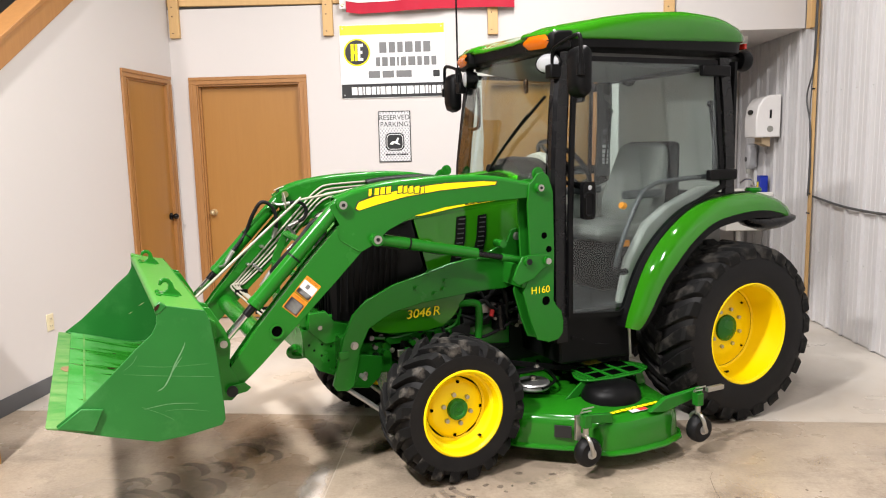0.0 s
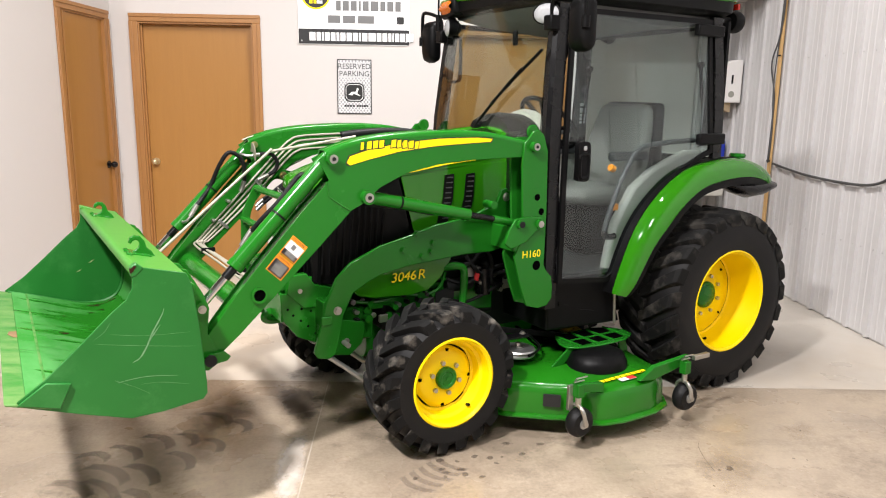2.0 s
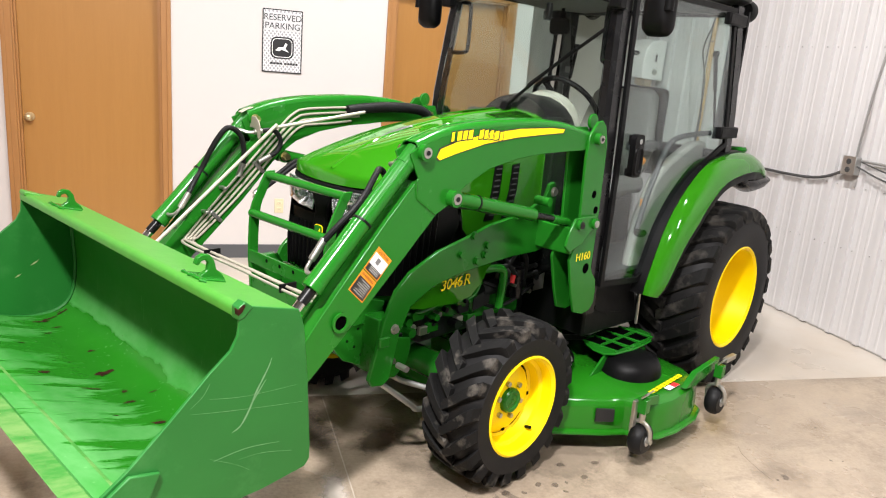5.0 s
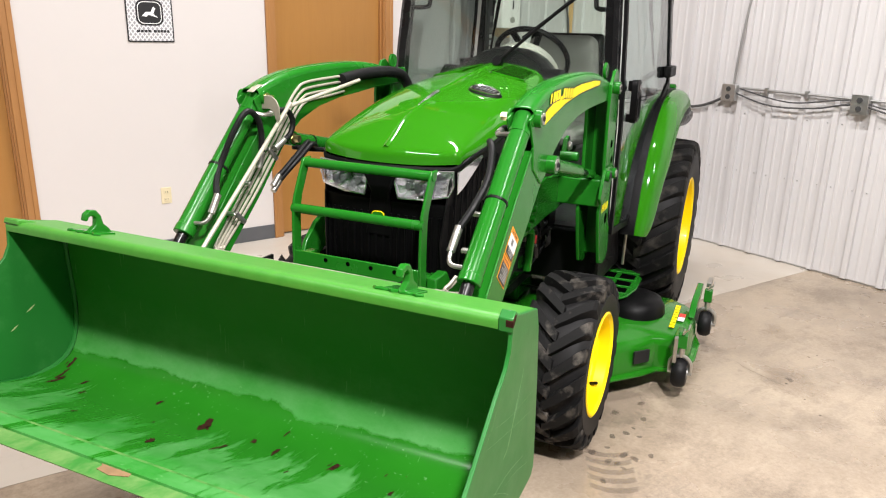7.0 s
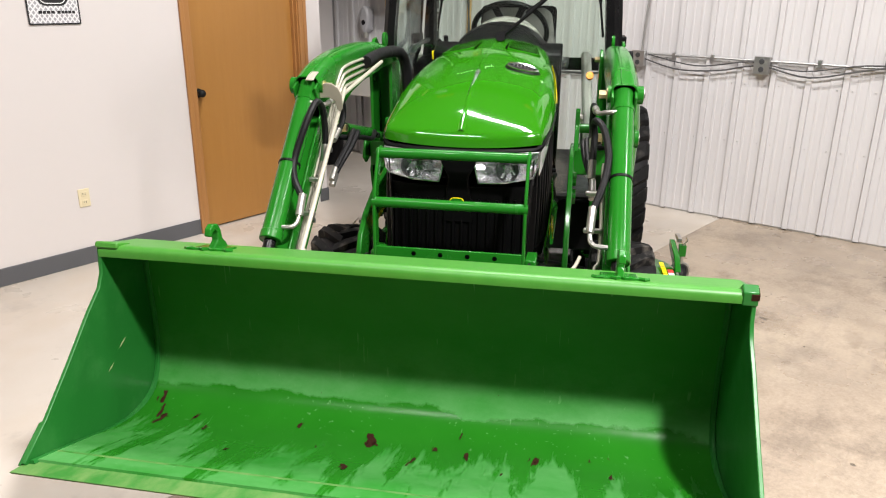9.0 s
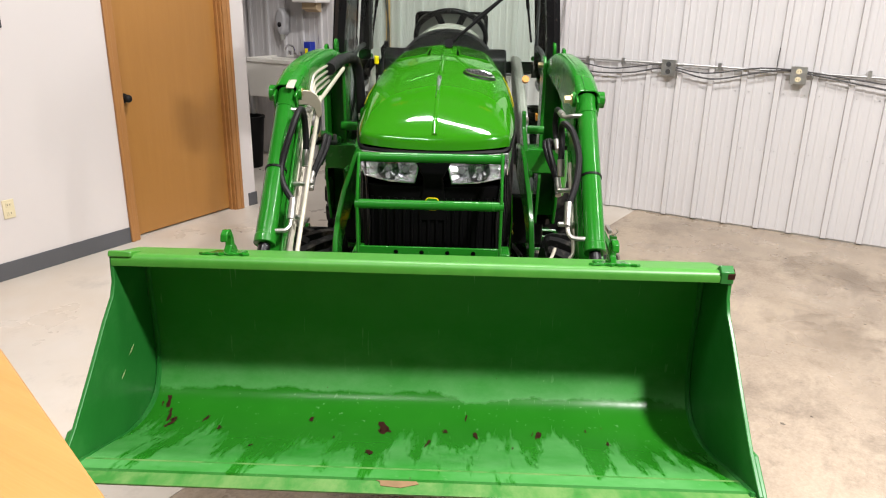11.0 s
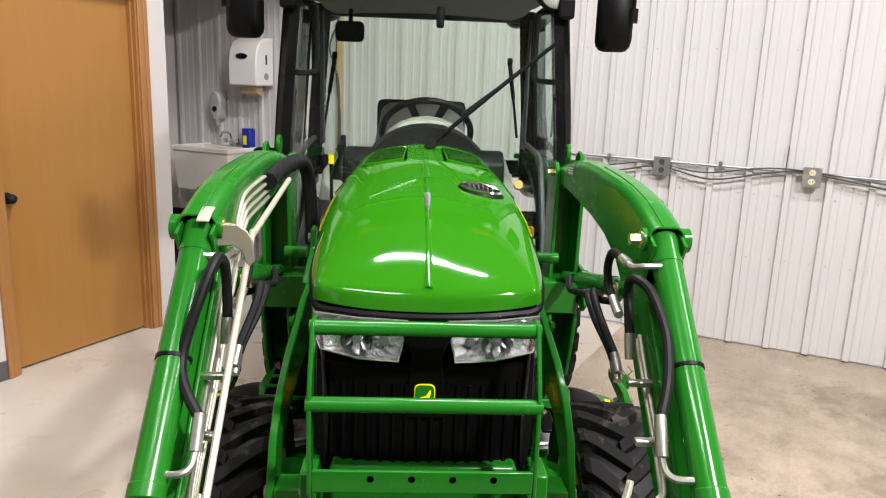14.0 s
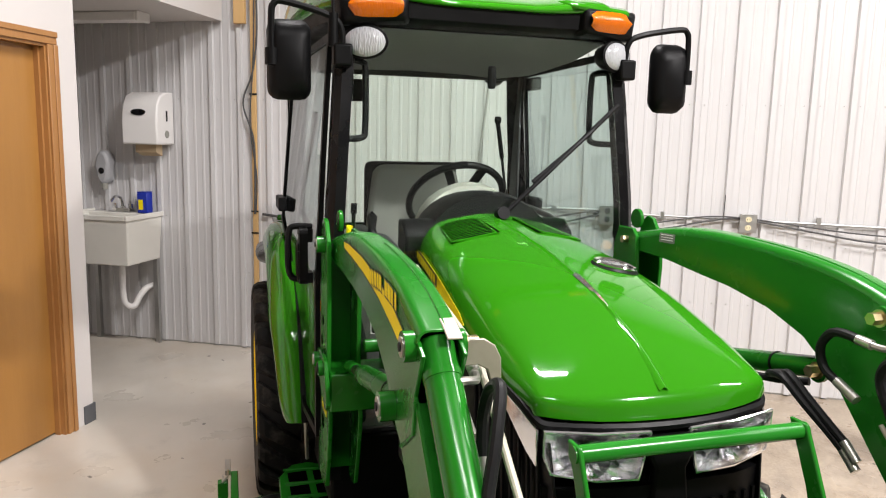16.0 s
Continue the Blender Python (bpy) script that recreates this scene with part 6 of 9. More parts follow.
def inset(poly, d):
    """A polygon shrunk by d, for its frame."""
    n = len(poly)
    area = sum(poly[i][0] * poly[(i + 1) % n][1] - poly[(i + 1) % n][0] * poly[i][1] for i in range(n))
    sg = 1 if area > 0 else -1
    out = []
    for i in range(n):
        p, q, r = Vector(poly[i - 1]), Vector(poly[i]), Vector(poly[(i + 1) % n])
        e1, e2 = (q - p).normalized(), (r - q).normalized()
        n1, n2 = Vector((-e1.y, e1.x)) * sg, Vector((-e2.y, e2.x)) * sg
        b = (n1 + n2)
        b = b / max(0.3, b.dot(n1))
        out.append(tuple(q + b * d))
    return out


def frame_ring(poly, d, s, off, t):
    """A flat ring between a polygon and its inset, with thickness."""
    inn = inset(poly, d)
    bm = B()
    n = len(poly)
    def P(p, o):
        return (p[0], s * (cab_y(p[0], p[1]) + off + o), p[1])
    A, Bq, C, D = ([bm.verts.new(P(p, o)) for p in q] for q, o in ((poly, 0), (inn, 0), (poly, t), (inn, t)))
    for i in range(n):
        j = (i + 1) % n
        for f in ((A[i], A[j], Bq[j], Bq[i]), (C[i], D[i], D[j], C[j]), (A[i], C[i], C[j], A[j]), (Bq[i], Bq[j], D[j], D[i])):
            bm.faces.new(f)
    return bm


cab_base = B()
plate(cab_base, [(0.50, 0.41), (1.02, 0.43), (1.04, 0.70), (0.60, 0.68)], -0.535, 0.535)
part("cab_base", cab_base, BLACK, tractor, "black cab floor panel", 0.012)
for s in (1, -1):
    part("base_rib", plate(B(), [(0.80, 0.50), (0.95, 0.56), (0.95, 0.58), (0.80, 0.52), (0.70, 0.50), (0.70, 0.48)], s * 0.536, s * 0.542), BLACK, tractor)
    # pillars
    bm = B()
    rows_ = []
    for x, z in ((1.045, 0.56), (1.050, 0.75), (1.055, 1.20), (1.045, 1.50), (1.015, 1.80), (0.985, 2.06)):
        y = s * (cab_y(x, z) + 0.004)
        rows_.append([(x + 0.028, y - s * 0.055, z), (x + 0.030, y - s * 0.02, z), (x + 0.015, y, z), (x - 0.052, y, z), (x - 0.056, y - s * 0.025, z), (x - 0.01, y - s * 0.06, z)])
    loft(bm, rows_)
    part("front_pillar", bm, BLACK_GLOSS, tractor, "black front cab pillar")
    bm = B()
    rows_ = []
    for x, z in ((-0.10, 1.24), (-0.11, 1.50), (-0.105, 1.80), (-0.085, 2.06)):
        y = s * (cab_y(x, z) + 0.004) + 0.010
        rows_.append([(x + 0.035, y - s * 0.03, z), (x + 0.035, y, z), (x - 0.035, y, z), (x - 0.055, y - s * 0.05, z), (x - 0.02, y - s * 0.07, z)])
    loft(bm, rows_)
    rp = part("rear_pillar", bm, BLACK_GLOSS, tractor, "black rear cab pillar")
    part("pillar_trim", box(B(), (-0.135, 0.538 if s > 0 else -0.520, 1.36), (-0.030, 0.552 if s > 0 else -0.505, 2.02)), DARK_GREY, rp, "dark inner pillar trim", 0.006)
    if s < 0:
        for z0, z1 in ((1.652, 1.690), (1.588, 1.620), (1.556, 1.578), (1.515, 1.545), (1.490, 1.508), (1.466, 1.484), (1.445, 1.460)):
            part("sticker", box(B(), (-0.125, -0.505, z0), (-0.072, -0.5042, z1)), GREY_PRINT if z0 > 1.58 else WHITE_PRINT, rp, "small pale sticker")
    # door
    dr = part("cab_door", frame_ring(DOOR, 0.026, s, 0.006, 0.016), BLACK, tractor, "glazed cab door in a thin black frame")
    gl = part("pane", pane_mesh(inset(DOOR, 0.020), s, 0.010, 0.005), GLASS, dr, "large tinted glass pane")
    gl.visible_shadow = False
    for x, z in ((-0.02, 1.985), (-0.045, 1.405)):
        part("hinge", box(B(), (x - 0.085, min(s * (cab_y(x, z) + 0.010), s * (cab_y(x, z) + 0.048)), z - 0.030), (x + 0.125, max(s * (cab_y(x, z) + 0.010), s * (cab_y(x, z) + 0.048)), z + 0.030)), BLACK, dr, "black door hinge", 0.008)
    hy = s * (cab_y(0.90, 1.3) + 0.018)
    bm = B()
    plate(bm, rounded(0.866, 1.210, 0.944, 1.405, 0.024, 3), hy + s * 0.018, hy + s * 0.046)
    tube(bm, [(x, hy + s * 0.044, z) for x, z in rounded(0.876, 1.225, 0.932, 1.345, 0.020, 3)] + [(0.932, hy + s * 0.044, 1.325)], 0.010, 8)
    box(bm, (0.880, min(hy, hy + s * 0.035), 1.355), (0.930, max(hy, hy + s * 0.035), 1.40))
    box(bm, (0.880, min(hy, hy + s * 0.035), 1.215), (0.930, max(hy, hy + s * 0.035), 1.25))
    dh = part("door_handle", bm, BLACK, dr, "black door handle with a lock")
    if s < 0:
        part("pull_loop", tube(B(), spline([(0.905, hy, 1.405), (0.905, hy - 0.050, 1.408), (0.905, hy - 0.076, 1.395), (0.905, hy - 0.082, 1.32), (0.905, hy - 0.076, 1.245), (0.905, hy - 0.050, 1.225), (0.905, hy, 1.228)], 5), 0.011, 10), BLACK, dh)
    part("lock", rod(B(), (0.905, hy + s * 0.044, 1.374), (0.905, hy + s * 0.050, 1.374), 0.012, 16), CHROME, dh)
    iy = s * (cab_y(0.5, 1.2) - 0.035)
    part("grab_bar", tube(B(), spline([(0.02, iy, 1.395), (0.25, iy, 1.385), (0.45, iy, 1.35), (0.56, iy, 1.20), (0.64, iy, 1.02), (0.665, iy, 0.93)], 6), 0.014, 10), DARK_GREY, dr, "dark grab bar inside the door")
    part("bar_grip", tube(B(), spline([(0.665, iy, 0.93), (0.66, iy, 0.905), (0.62, iy, 0.895), (0.59, iy, 0.90)], 4), 0.017, 10), BLACK, dr)
    # fender
    arc = [(0.668, 0.610), (0.640, 0.705), (0.535, 0.940), (0.385, 1.112), (0.185, 1.240), (-0.035, 1.287), (-0.265, 1.294), (-0.455, 1.243), (-0.560, 1.165)]
    fine = spline([(x, 0, z) for x, z in arc], 4)

    def swept(section):
        """A section of (y, depth below the arc) carried along the fender's arc; it narrows towards its foot."""
        out = []
        for k, p in enumerate(fine):
            d = (fine[min(k + 1, len(fine) - 1)] - fine[max(k - 1, 0)]).normalized()
            nrm = Vector((d.z, 0, -d.x))
            if nrm.dot(p - Vector((0, 0, 0.53))) < 0:
                nrm = -nrm
            f = k / (len(fine) - 1)
            g = float(np.interp(f, [0, 0.08, 0.30, 0.75, 0.95, 1.0], [0.50, 0.66, 1.0, 0.95, 0.72, 0.5]))
            out.append([((p + nrm * h * g).x, s * (0.635 + (y - 0.635) * (g if y > 0.635 else 1.0)) + (0.0 if s > 0 else 0.030), (p + nrm * h * g).z) for y, h in section])
        return out
    fd = part("fender", loft(B(), swept(((0.600, -0.012), (0.632, -0.002), (0.655, 0.0), (0.685, -0.010), (0.710, -0.032), (0.728, -0.066), (0.736, -0.104), (0.730, -0.108), (0.715, -0.075), (0.695, -0.046), (0.660, -0.022), (0.600, -0.022)))), HOOD_GREEN, tractor, "glossy green rear fender", smooth=50)
    part("fender_strip", loft(B(), swept(((0.560, -0.030), (0.560, 0.002), (0.596, 0.006), (0.630, 0.003), (0.631, -0.012), (0.600, -0.030)))), BLACK, fd, "black rubber strip along the cab", smooth=50)
    part("fender_liner", loft(B(), swept(((0.726, -0.098), (0.733, -0.110), (0.728, -0.150), (0.700, -0.155), (0.640, -0.075), (0.600, -0.060), (0.600, -0.045), (0.680, -0.050)))), BLACK, fd, "black fender lip", smooth=50)
    part("tail_pod", loft(B(), [[(x, s * (0.655 + ry * math.cos(a)), z + rz * math.sin(a)) for a in [i * math.tau / 16 for i in range(16)]] for x, z, ry, rz in ((-0.13, 1.155, 0.04, 0.015), (-0.20, 1.135, 0.065, 0.034), (-0.32, 1.115, 0.075, 0.048), (-0.44, 1.120, 0.075, 0.044), (-0.53, 1.132, 0.065, 0.028), (-0.565, 1.140, 0.04, 0.012))]), BLACK_GLOSS, fd, "black tail lamp pod", smooth=60)
    part("fender_cap", lathe(B(), [(0.045, 0.0), (0.048, 0.012), (0.040, 0.026), (0.0, 0.028)], (-0.33, s * 0.58, 1.292), 22, "z"), GREEN, tractor, "green filler cap")
    part("step_rod", rod(B(), (0.575, s * 0.57, 0.42), (0.60, s * 0.58, 0.64), 0.008, 10), ZINC, tractor)
    # inner fender, grey
    part("inner_fender", bent([(0.60, 0.70), (0.52, 0.95), (0.38, 1.14), (0.20, 1.25), (-0.05, 1.33), (-0.20, 1.33), (-0.20, 0.70)], lambda x, z: s * (0.50 - 0.05 * max(0, (z - 0.7) / 0.6)), -s * 0.06), TRIM_GREY, tractor, "grey inner fender panel", 0.02)
    part("reflector", box(B(), (0.545, min(s * 0.505, s * 0.515), 1.03), (0.60, max(s * 0.505, s * 0.515), 1.065)), ORANGE_PRINT, tractor)

# glass front and back
def across(xz, w, name, label):
    bm = B()
    a = [(x, -w(z), z) for x, z in xz]
    b = [(x, w(z), z) for x, z in xz]
    mid = [(x + 0.035, 0.0, z) for x, z in xz]
    q1 = [(x + 0.027, -w(z) * 0.5, z) for x, z in xz]
    q2 = [(x + 0.027, w(z) * 0.5, z) for x, z in xz]
    front = [list(r) for r in zip(a, q1, mid, q2, b)]
    back = [[(x - 0.005, y, z) for x, y, z in r] for r in front]
    ring = lambda r, k: r + k[::-1]
    loft(bm, [ring(r, k) for r, k in zip(front, back)])
    g = part(name, bm, GLASS_FRONT, tractor, label, smooth=60)
    g.visible_shadow = False
    return g


ws = across([(1.085, 0.75), (1.09, 1.20), (1.078, 1.50), (1.045, 1.80), (1.000, 2.078)], lambda z: 0.505 - 0.055 * max(0, (z - 1.3) / 0.75), "windshield", "large curved tinted windshield")
bk = B()
plate(bk, [(-0.55, 1.29), (0.55, 1.29), (0.54, 2.02), (-0.54, 2.02)], -0.160, -0.155, "x")
rg = part("rear_window", bk, GLASS_FRONT, tractor, "tinted rear window")
rg.visible_shadow = False
for s in (1, -1):
    part("window_edge", box(B(), (-0.170, s * 0.560 - 0.020, 1.27), (-0.150, s * 0.560 + 0.020, 2.04)), BLACK, rg)
part("window_sill", box(B(), (-0.170, -0.535, 1.22), (-0.140, 0.535, 1.295)), BLACK, rg)
part("window_head", box(B(), (-0.170, -0.535, 2.01), (-0.140, 0.535, 2.06)), DARK_GREY, rg)

# roof
R_OUT = ((1.070, 0.0), (1.072, 0.16), (1.074, 0.25), (1.078, 0.31), (1.072, 0.40), (1.036, 0.468), (0.90, 0.535), (0.60, 0.590), (0.20, 0.605), (-0.10, 0.600), (-0.22, 0.57), (-0.26, 0.48))
R_OUT = R_OUT[:5] + tuple((p.x, p.y) for p in spline([(x, y, 0) for x, y in R_OUT[5:]], 4))
TOP_X = (-0.26, -0.20, -0.10, 0.0, 0.2, 0.5, 0.7, 0.9, 1.075)
TOP_Z = (2.192, 2.228, 2.262, 2.284, 2.299, 2.279, 2.252, 2.214, 2.172)


def roof_ring(scale, g, z=None):
    """A ring of the roof: g runs from its lower edge (0) to its crown (1)."""
    left = [(0.42 + (x - 0.42) * scale, y * scale) for x, y in R_OUT]
    pts = [(x, -y) for x, y in left] + left[:0:-1]
    lo = lambda x: float(np.interp(x, [-0.26, 0.1, 0.5, 0.9, 1.075], [2.148, 2.138, 2.128, 2.132, 2.138]))
    horn = lambda x, y: float(np.interp(x, [0.75, 1.05], [0, 1])) * float(np.interp(abs(y), [0.20, 0.27, 0.33, 0.40, 0.46, 0.52], [-0.013, 0.002, 0.016, 0.014, -0.002, -0.016])) * min(1.0, 0.3 + g)
    return [(x, y, z if z is not None else lo(x) + (float(np.interp(x, TOP_X, TOP_Z)) - lo(x)) * g + horn(x, y)) for x, y in pts]


band = loft(B(), [roof_ring(0.93, 0, 2.074), roof_ring(0.975, 0, 2.090), roof_ring(0.982, 0.02), roof_ring(0.95, 0.05)])
part("roof_band", band, BLACK, tractor, "black roof underside band", smooth=40)
bm = loft(B(), [roof_ring(0.980, 0.0), roof_ring(0.996, 0.03), roof_ring(1.003, 0.12), roof_ring(1.004, 0.35), roof_ring(0.998, 0.60), roof_ring(0.980, 0.82), roof_ring(0.945, 0.95), roof_ring(0.88, 1.02), roof_ring(0.75, 1.07), roof_ring(0.50, 1.12), roof_ring(0.15, 1.15)])
roof = part("roof", bm, HOOD_GREEN, tractor, "glossy green domed cab roof", smooth=60)
part("headliner", loft(B(), [[(x, y, z + 0.02 * (1 - (y / 0.46) ** 2)) for y in (-0.46, -0.3, 0.0, 0.3, 0.46)] + [(x, 0.46, 2.085), (x, -0.46, 2.085)] for x, z in ((-0.20, 2.02), (0.30, 2.00), (0.70, 2.02), (0.96, 2.06))]), HEADLINER, tractor, "dark grey moulded cab headliner", 0.008)
for s in (1, -1):
    # horn-like front corner with amber lamp, work lamp below
    pod = loft(B(), [[(x, s * y, z) for x, y, z in q] for q in (
        [(0.94, 0.27, 2.085), (0.94, 0.50, 2.08), (0.94, 0.52, 2.17), (0.94, 0.27, 2.17)],
        [(1.05, 0.275, 2.070), (1.03, 0.50, 2.06), (1.03, 0.515, 2.165), (1.05, 0.275, 2.165)],
        [(1.095, 0.295, 2.080), (1.06, 0.485, 2.07), (1.06, 0.495, 2.155), (1.095, 0.295, 2.160)])])
    for v_ in pod.verts:
        v_.co.y += 0.024 if s > 0 else -0.010
    pd = part("corner_pod", pod, BLACK, tractor, "black roof corner pod", 0.014)
    rows_ = []
    for k in range(9):
        f = k / 8
        y = 0.308 + 0.168 * f + (0.024 if s > 0 else 0.010)
        xx = 1.096 - 0.032 * f
        h = 0.031 * math.sqrt(max(0.0, 1 - (2 * abs(f - 0.48)) ** 6)) + 0.003
        rows_.append([(xx, s * y, 2.118 - h - 0.003 * f), (xx + 0.012, s * y, 2.118 - h * 0.5), (xx + 0.016, s * y, 2.118), (xx + 0.012, s * y, 2.118 + h * 0.5), (xx, s * y, 2.118 + h)])
    part("turn_signal", sheet(B(), rows_), AMBER, pd, "amber turn signal lens", smooth=60)
    part("pod_cap", loft(B(), [[(x, s * y, z) for x, y, z in q] for q in (
        [(0.88, 0.22, 2.16), (0.88, 0.535, 2.145), (0.88, 0.535, 2.185), (0.88, 0.22, 2.205)],
        [(1.04, 0.245, 2.155), (1.02, 0.520, 2.145), (1.02, 0.512, 2.178), (1.04, 0.26, 2.190)],
        [(1.098, 0.275, 2.152), (1.066, 0.505, 2.140), (1.060, 0.490, 2.162), (1.090, 0.285, 2.172)])]), HOOD_GREEN, roof, "green roof corner over the lamp", 0.014)
    # work lamp
    WORK = {1: 0.462, -1: 0.427}
    wl = part("work_lamp", loft(B(), [[(1.043 + dx * 0.92 - 0.073 * k * math.cos(a) * 0.39, s * (WORK[s] + dx * 0.39 + 0.073 * k * math.cos(a) * 0.92), 2.010 + 0.052 * k * math.sin(a)) for a in [i * math.tau / 28 for i in range(28)]] for dx, k in ((-0.075, 0.4), (-0.05, 0.8), (-0.01, 1.02), (0.004, 1.03), (0.006, 0.97))]), BLACK, tractor, "oval work lamp under the roof", smooth=50)
    part("lens", loft(B(), [[(1.043 + dx * 0.92 - 0.069 * k * math.cos(a) * 0.39, s * (WORK[s] + dx * 0.39 + 0.069 * k * math.cos(a) * 0.92), 2.010 + 0.048 * k * math.sin(a)) for a in [i * math.tau / 28 for i in range(28)]] for dx, k in ((0.004, 1.0), (0.014, 0.85), (0.020, 0.5), (0.022, 0.1))]), FROST, wl, "ribbed clear work lamp lens", smooth=60)
    part("lamp_arm", tube(B(), [(0.99, s * 0.45, 2.07), (0.99, s * 0.47, 2.03), (0.99, s * 0.45, 2.00)], 0.016, 8), BLACK, wl)
    rl = part("rear_lamp", lathe(B(), [(0.058, -0.02), (0.062, 0.0), (0.05, 0.04), (0.0, 0.055)], (-0.30, s * 0.50, 2.055), 24, "x"), BLACK, tractor, "round rear work lamp")
    part("lens", lathe(B(), [(0.056, -0.021), (0.03, -0.03), (0, -0.032)], (-0.30, s * 0.50, 2.055), 24, "x"), FROST, rl)
    part("lamp_arm", rod(B(), (-0.26, s * 0.50, 2.06), (-0.14, s * 0.50, 2.07), 0.018, 10), BLACK, rl)
    part("tail_light", box(B(), (-0.262, s * 0.53 - 0.03, 2.115), (-0.245, s * 0.53 + 0.03, 2.145)), RED_LENS, tractor)
    # mirror
    my = 0.024 if s > 0 else 0.004
    bm = B()
    rows_ = []
    for f, g in ((-0.6, 0.60), (-0.2, 0.90), (0.5, 1.0), (1.0, 0.90)):
        x = 1.035 - 0.045 * f
        rows_.append([(x, my + s * (0.665 + (a - 0.665) * g), 1.945 + (z - 1.945) * g) for a, z in rounded(0.598, 1.822, 0.735, 2.068, 0.035, 3)])
    mr = part("mirror", loft(B(), rows_[::-1]), BLACK, tractor, "black side mirror on a bent arm", smooth=45)
    part("mirror_glass", plate(B(), [(my + s * a, z) for a, z in rounded(0.612, 1.84, 0.722, 2.05, 0.025, 3)], 0.988, 0.9895, "x"), CHROME, mr, "mirror glass")
    part("mirror_arm", tube(B(), spline([(1.04, s * 0.50, 1.96), (1.045, s * 0.505, 2.05), (1.05, s * 0.55, 2.085), (1.05, my + s * 0.68, 2.115), (1.05, my + s * 0.715, 2.105), (1.05, my + s * 0.722, 2.06), (1.05, my + s * 0.722, 1.95)], 5), 0.0105, 8), BLACK, mr)
    part("mirror_clamp", rod(B(), (1.05, my + s * 0.722, 1.925), (1.05, my + s * 0.722, 1.975), 0.020, 12), BLACK, mr)
    part("mirror_base", box(B(), (1.01, s * 0.50 - 0.03, 1.93), (1.07, s * 0.50 + 0.03, 2.0)), BLACK, mr, bevel=0.008)
    part("grab_handle", tube(B(), spline([(0.99, s * 0.485, 1.96), (0.97, s * 0.425, 1.955), (0.965, s * 0.412, 1.92), (0.965, s * 0.412, 1.745), (0.975, s * 0.425, 1.71), (1.0, s * 0.49, 1.705)], 5), 0.011, 8), BLACK, tractor, "black grab handle inside the pillar")
part("antenna", tube(B(), [(1.05, -0.53, 2.02), (1.05, -0.53, 2.12), (1.05, -0.535, 2.75)], 0.006, 8), BLACK, tractor, "thin black whip antenna")
part("antenna_base", rod(B(), (1.05, -0.53, 1.99), (1.05, -0.53, 2.09), 0.016, 12), BLACK, tractor)

# wiper and cab interior
part("wiper_arm", tube(B(), spline([(1.145, 0.03, 1.475), (1.135, 0.14, 1.57), (1.115, 0.28, 1.69), (1.10, 0.36, 1.755)], 5), 0.008, 8), BLACK, ws, "black wiper arm")
part("wiper_blade", tube(B(), [(1.128, 0.13, 1.575), (1.108, 0.30, 1.705), (1.066, 0.468, 1.842)], 0.008, 6), BLACK, ws)
part("wiper_pivot", rod(B(), (1.12, 0.02, 1.465), (1.155, 0.02, 1.475), 0.022, 14), BLACK, ws)
bm = B()
rows_ = []
for x, k in ((1.05, 0.94), (0.98, 1.0), (0.85, 0.95), (0.78, 0.8)):
    rows_.append([(x, 0.01 + 0.236 * k * math.cos(a), 1.36 + 0.176 * k * math.sin(a)) for a in [math.pi * i / 12 for i in range(13)]])
loft(bm, rows_)
dash = part("dashboard", bm, BLACK, tractor, "black rounded instrument cowl", smooth=50)
bm = B()
rows_ = []
for x, k in ((0.84, 0.98), (0.80, 1.03), (0.765, 1.0)):
    rows_.append([(x, 0.01 + 0.205 * k * math.cos(a), 1.36 + 0.190 * k * math.sin(a)) for a in [math.pi * i / 12 for i in range(13)]])
loft(bm, rows_)
part("cowl_hood", bm, TRIM_GREY, dash, "grey cowl edge", smooth=50)
part("steering_column", rod(B(), (0.82, 0.01, 1.25), (0.645, 0.015, 1.46), 0.045, 16), DARK_GREY, tractor)
sw = B()
SWM = Matrix.Translation((0.63, 0.015, 1.475)) @ Matrix.Rotation(radians(-48), 4, "Y")
ringp = [SWM @ Vector((0.19 * math.cos(a), 0.19 * math.sin(a), 0)) for a in [i * math.tau / 40 for i in range(41)]]
tube(sw, ringp, 0.014, 10)
for a in (0.40, -0.40, math.pi):
    e = Vector((-math.sin(a), math.cos(a), 0))
    o, i = Vector((0.187 * math.cos(a), 0.187 * math.sin(a), 0)), Vector((0.02 * math.cos(a), 0.02 * math.sin(a), -0.02))
    loft(sw, [[SWM @ (p + e * q + Vector((0, 0, h))) for q, h in ((-w, -0.007), (w, -0.007), (w, 0.007), (-w, 0.007))] for p, w in ((i, 0.026), (i.lerp(o, 0.5), 0.015), (o, 0.017))])
rod(sw, SWM @ Vector((0, 0, -0.03)), SWM @ Vector((0, 0, 0.01)), 0.05, 18)
part("steering_wheel", sw, BLACK, tractor, "black three-spoke steering wheel")
part("cab_floor", box(B(), (-0.2, -0.50, 0.69), (1.02, 0.50, 0.71)), DARK_GREY, tractor)
bm = B()
loft(bm, [[(x, y, z) for x, y, z in q] for q in ([(0.08, -0.25, 1.00), (0.08, 0.25, 1.00), (0.08, 0.25, 1.10), (0.08, -0.25, 1.10)], [(0.34, -0.26, 1.00), (0.34, 0.26, 1.00), (0.34, 0.26, 1.115), (0.34, -0.26, 1.115)], [(0.56, -0.25, 1.02), (0.56, 0.25, 1.02), (0.56, 0.25, 1.10), (0.56, -0.25, 1.10)])])
seat = part("seat", bm, SEAT, tractor, "grey fabric operator seat", 0.04)
bm = B()
rows_ = []
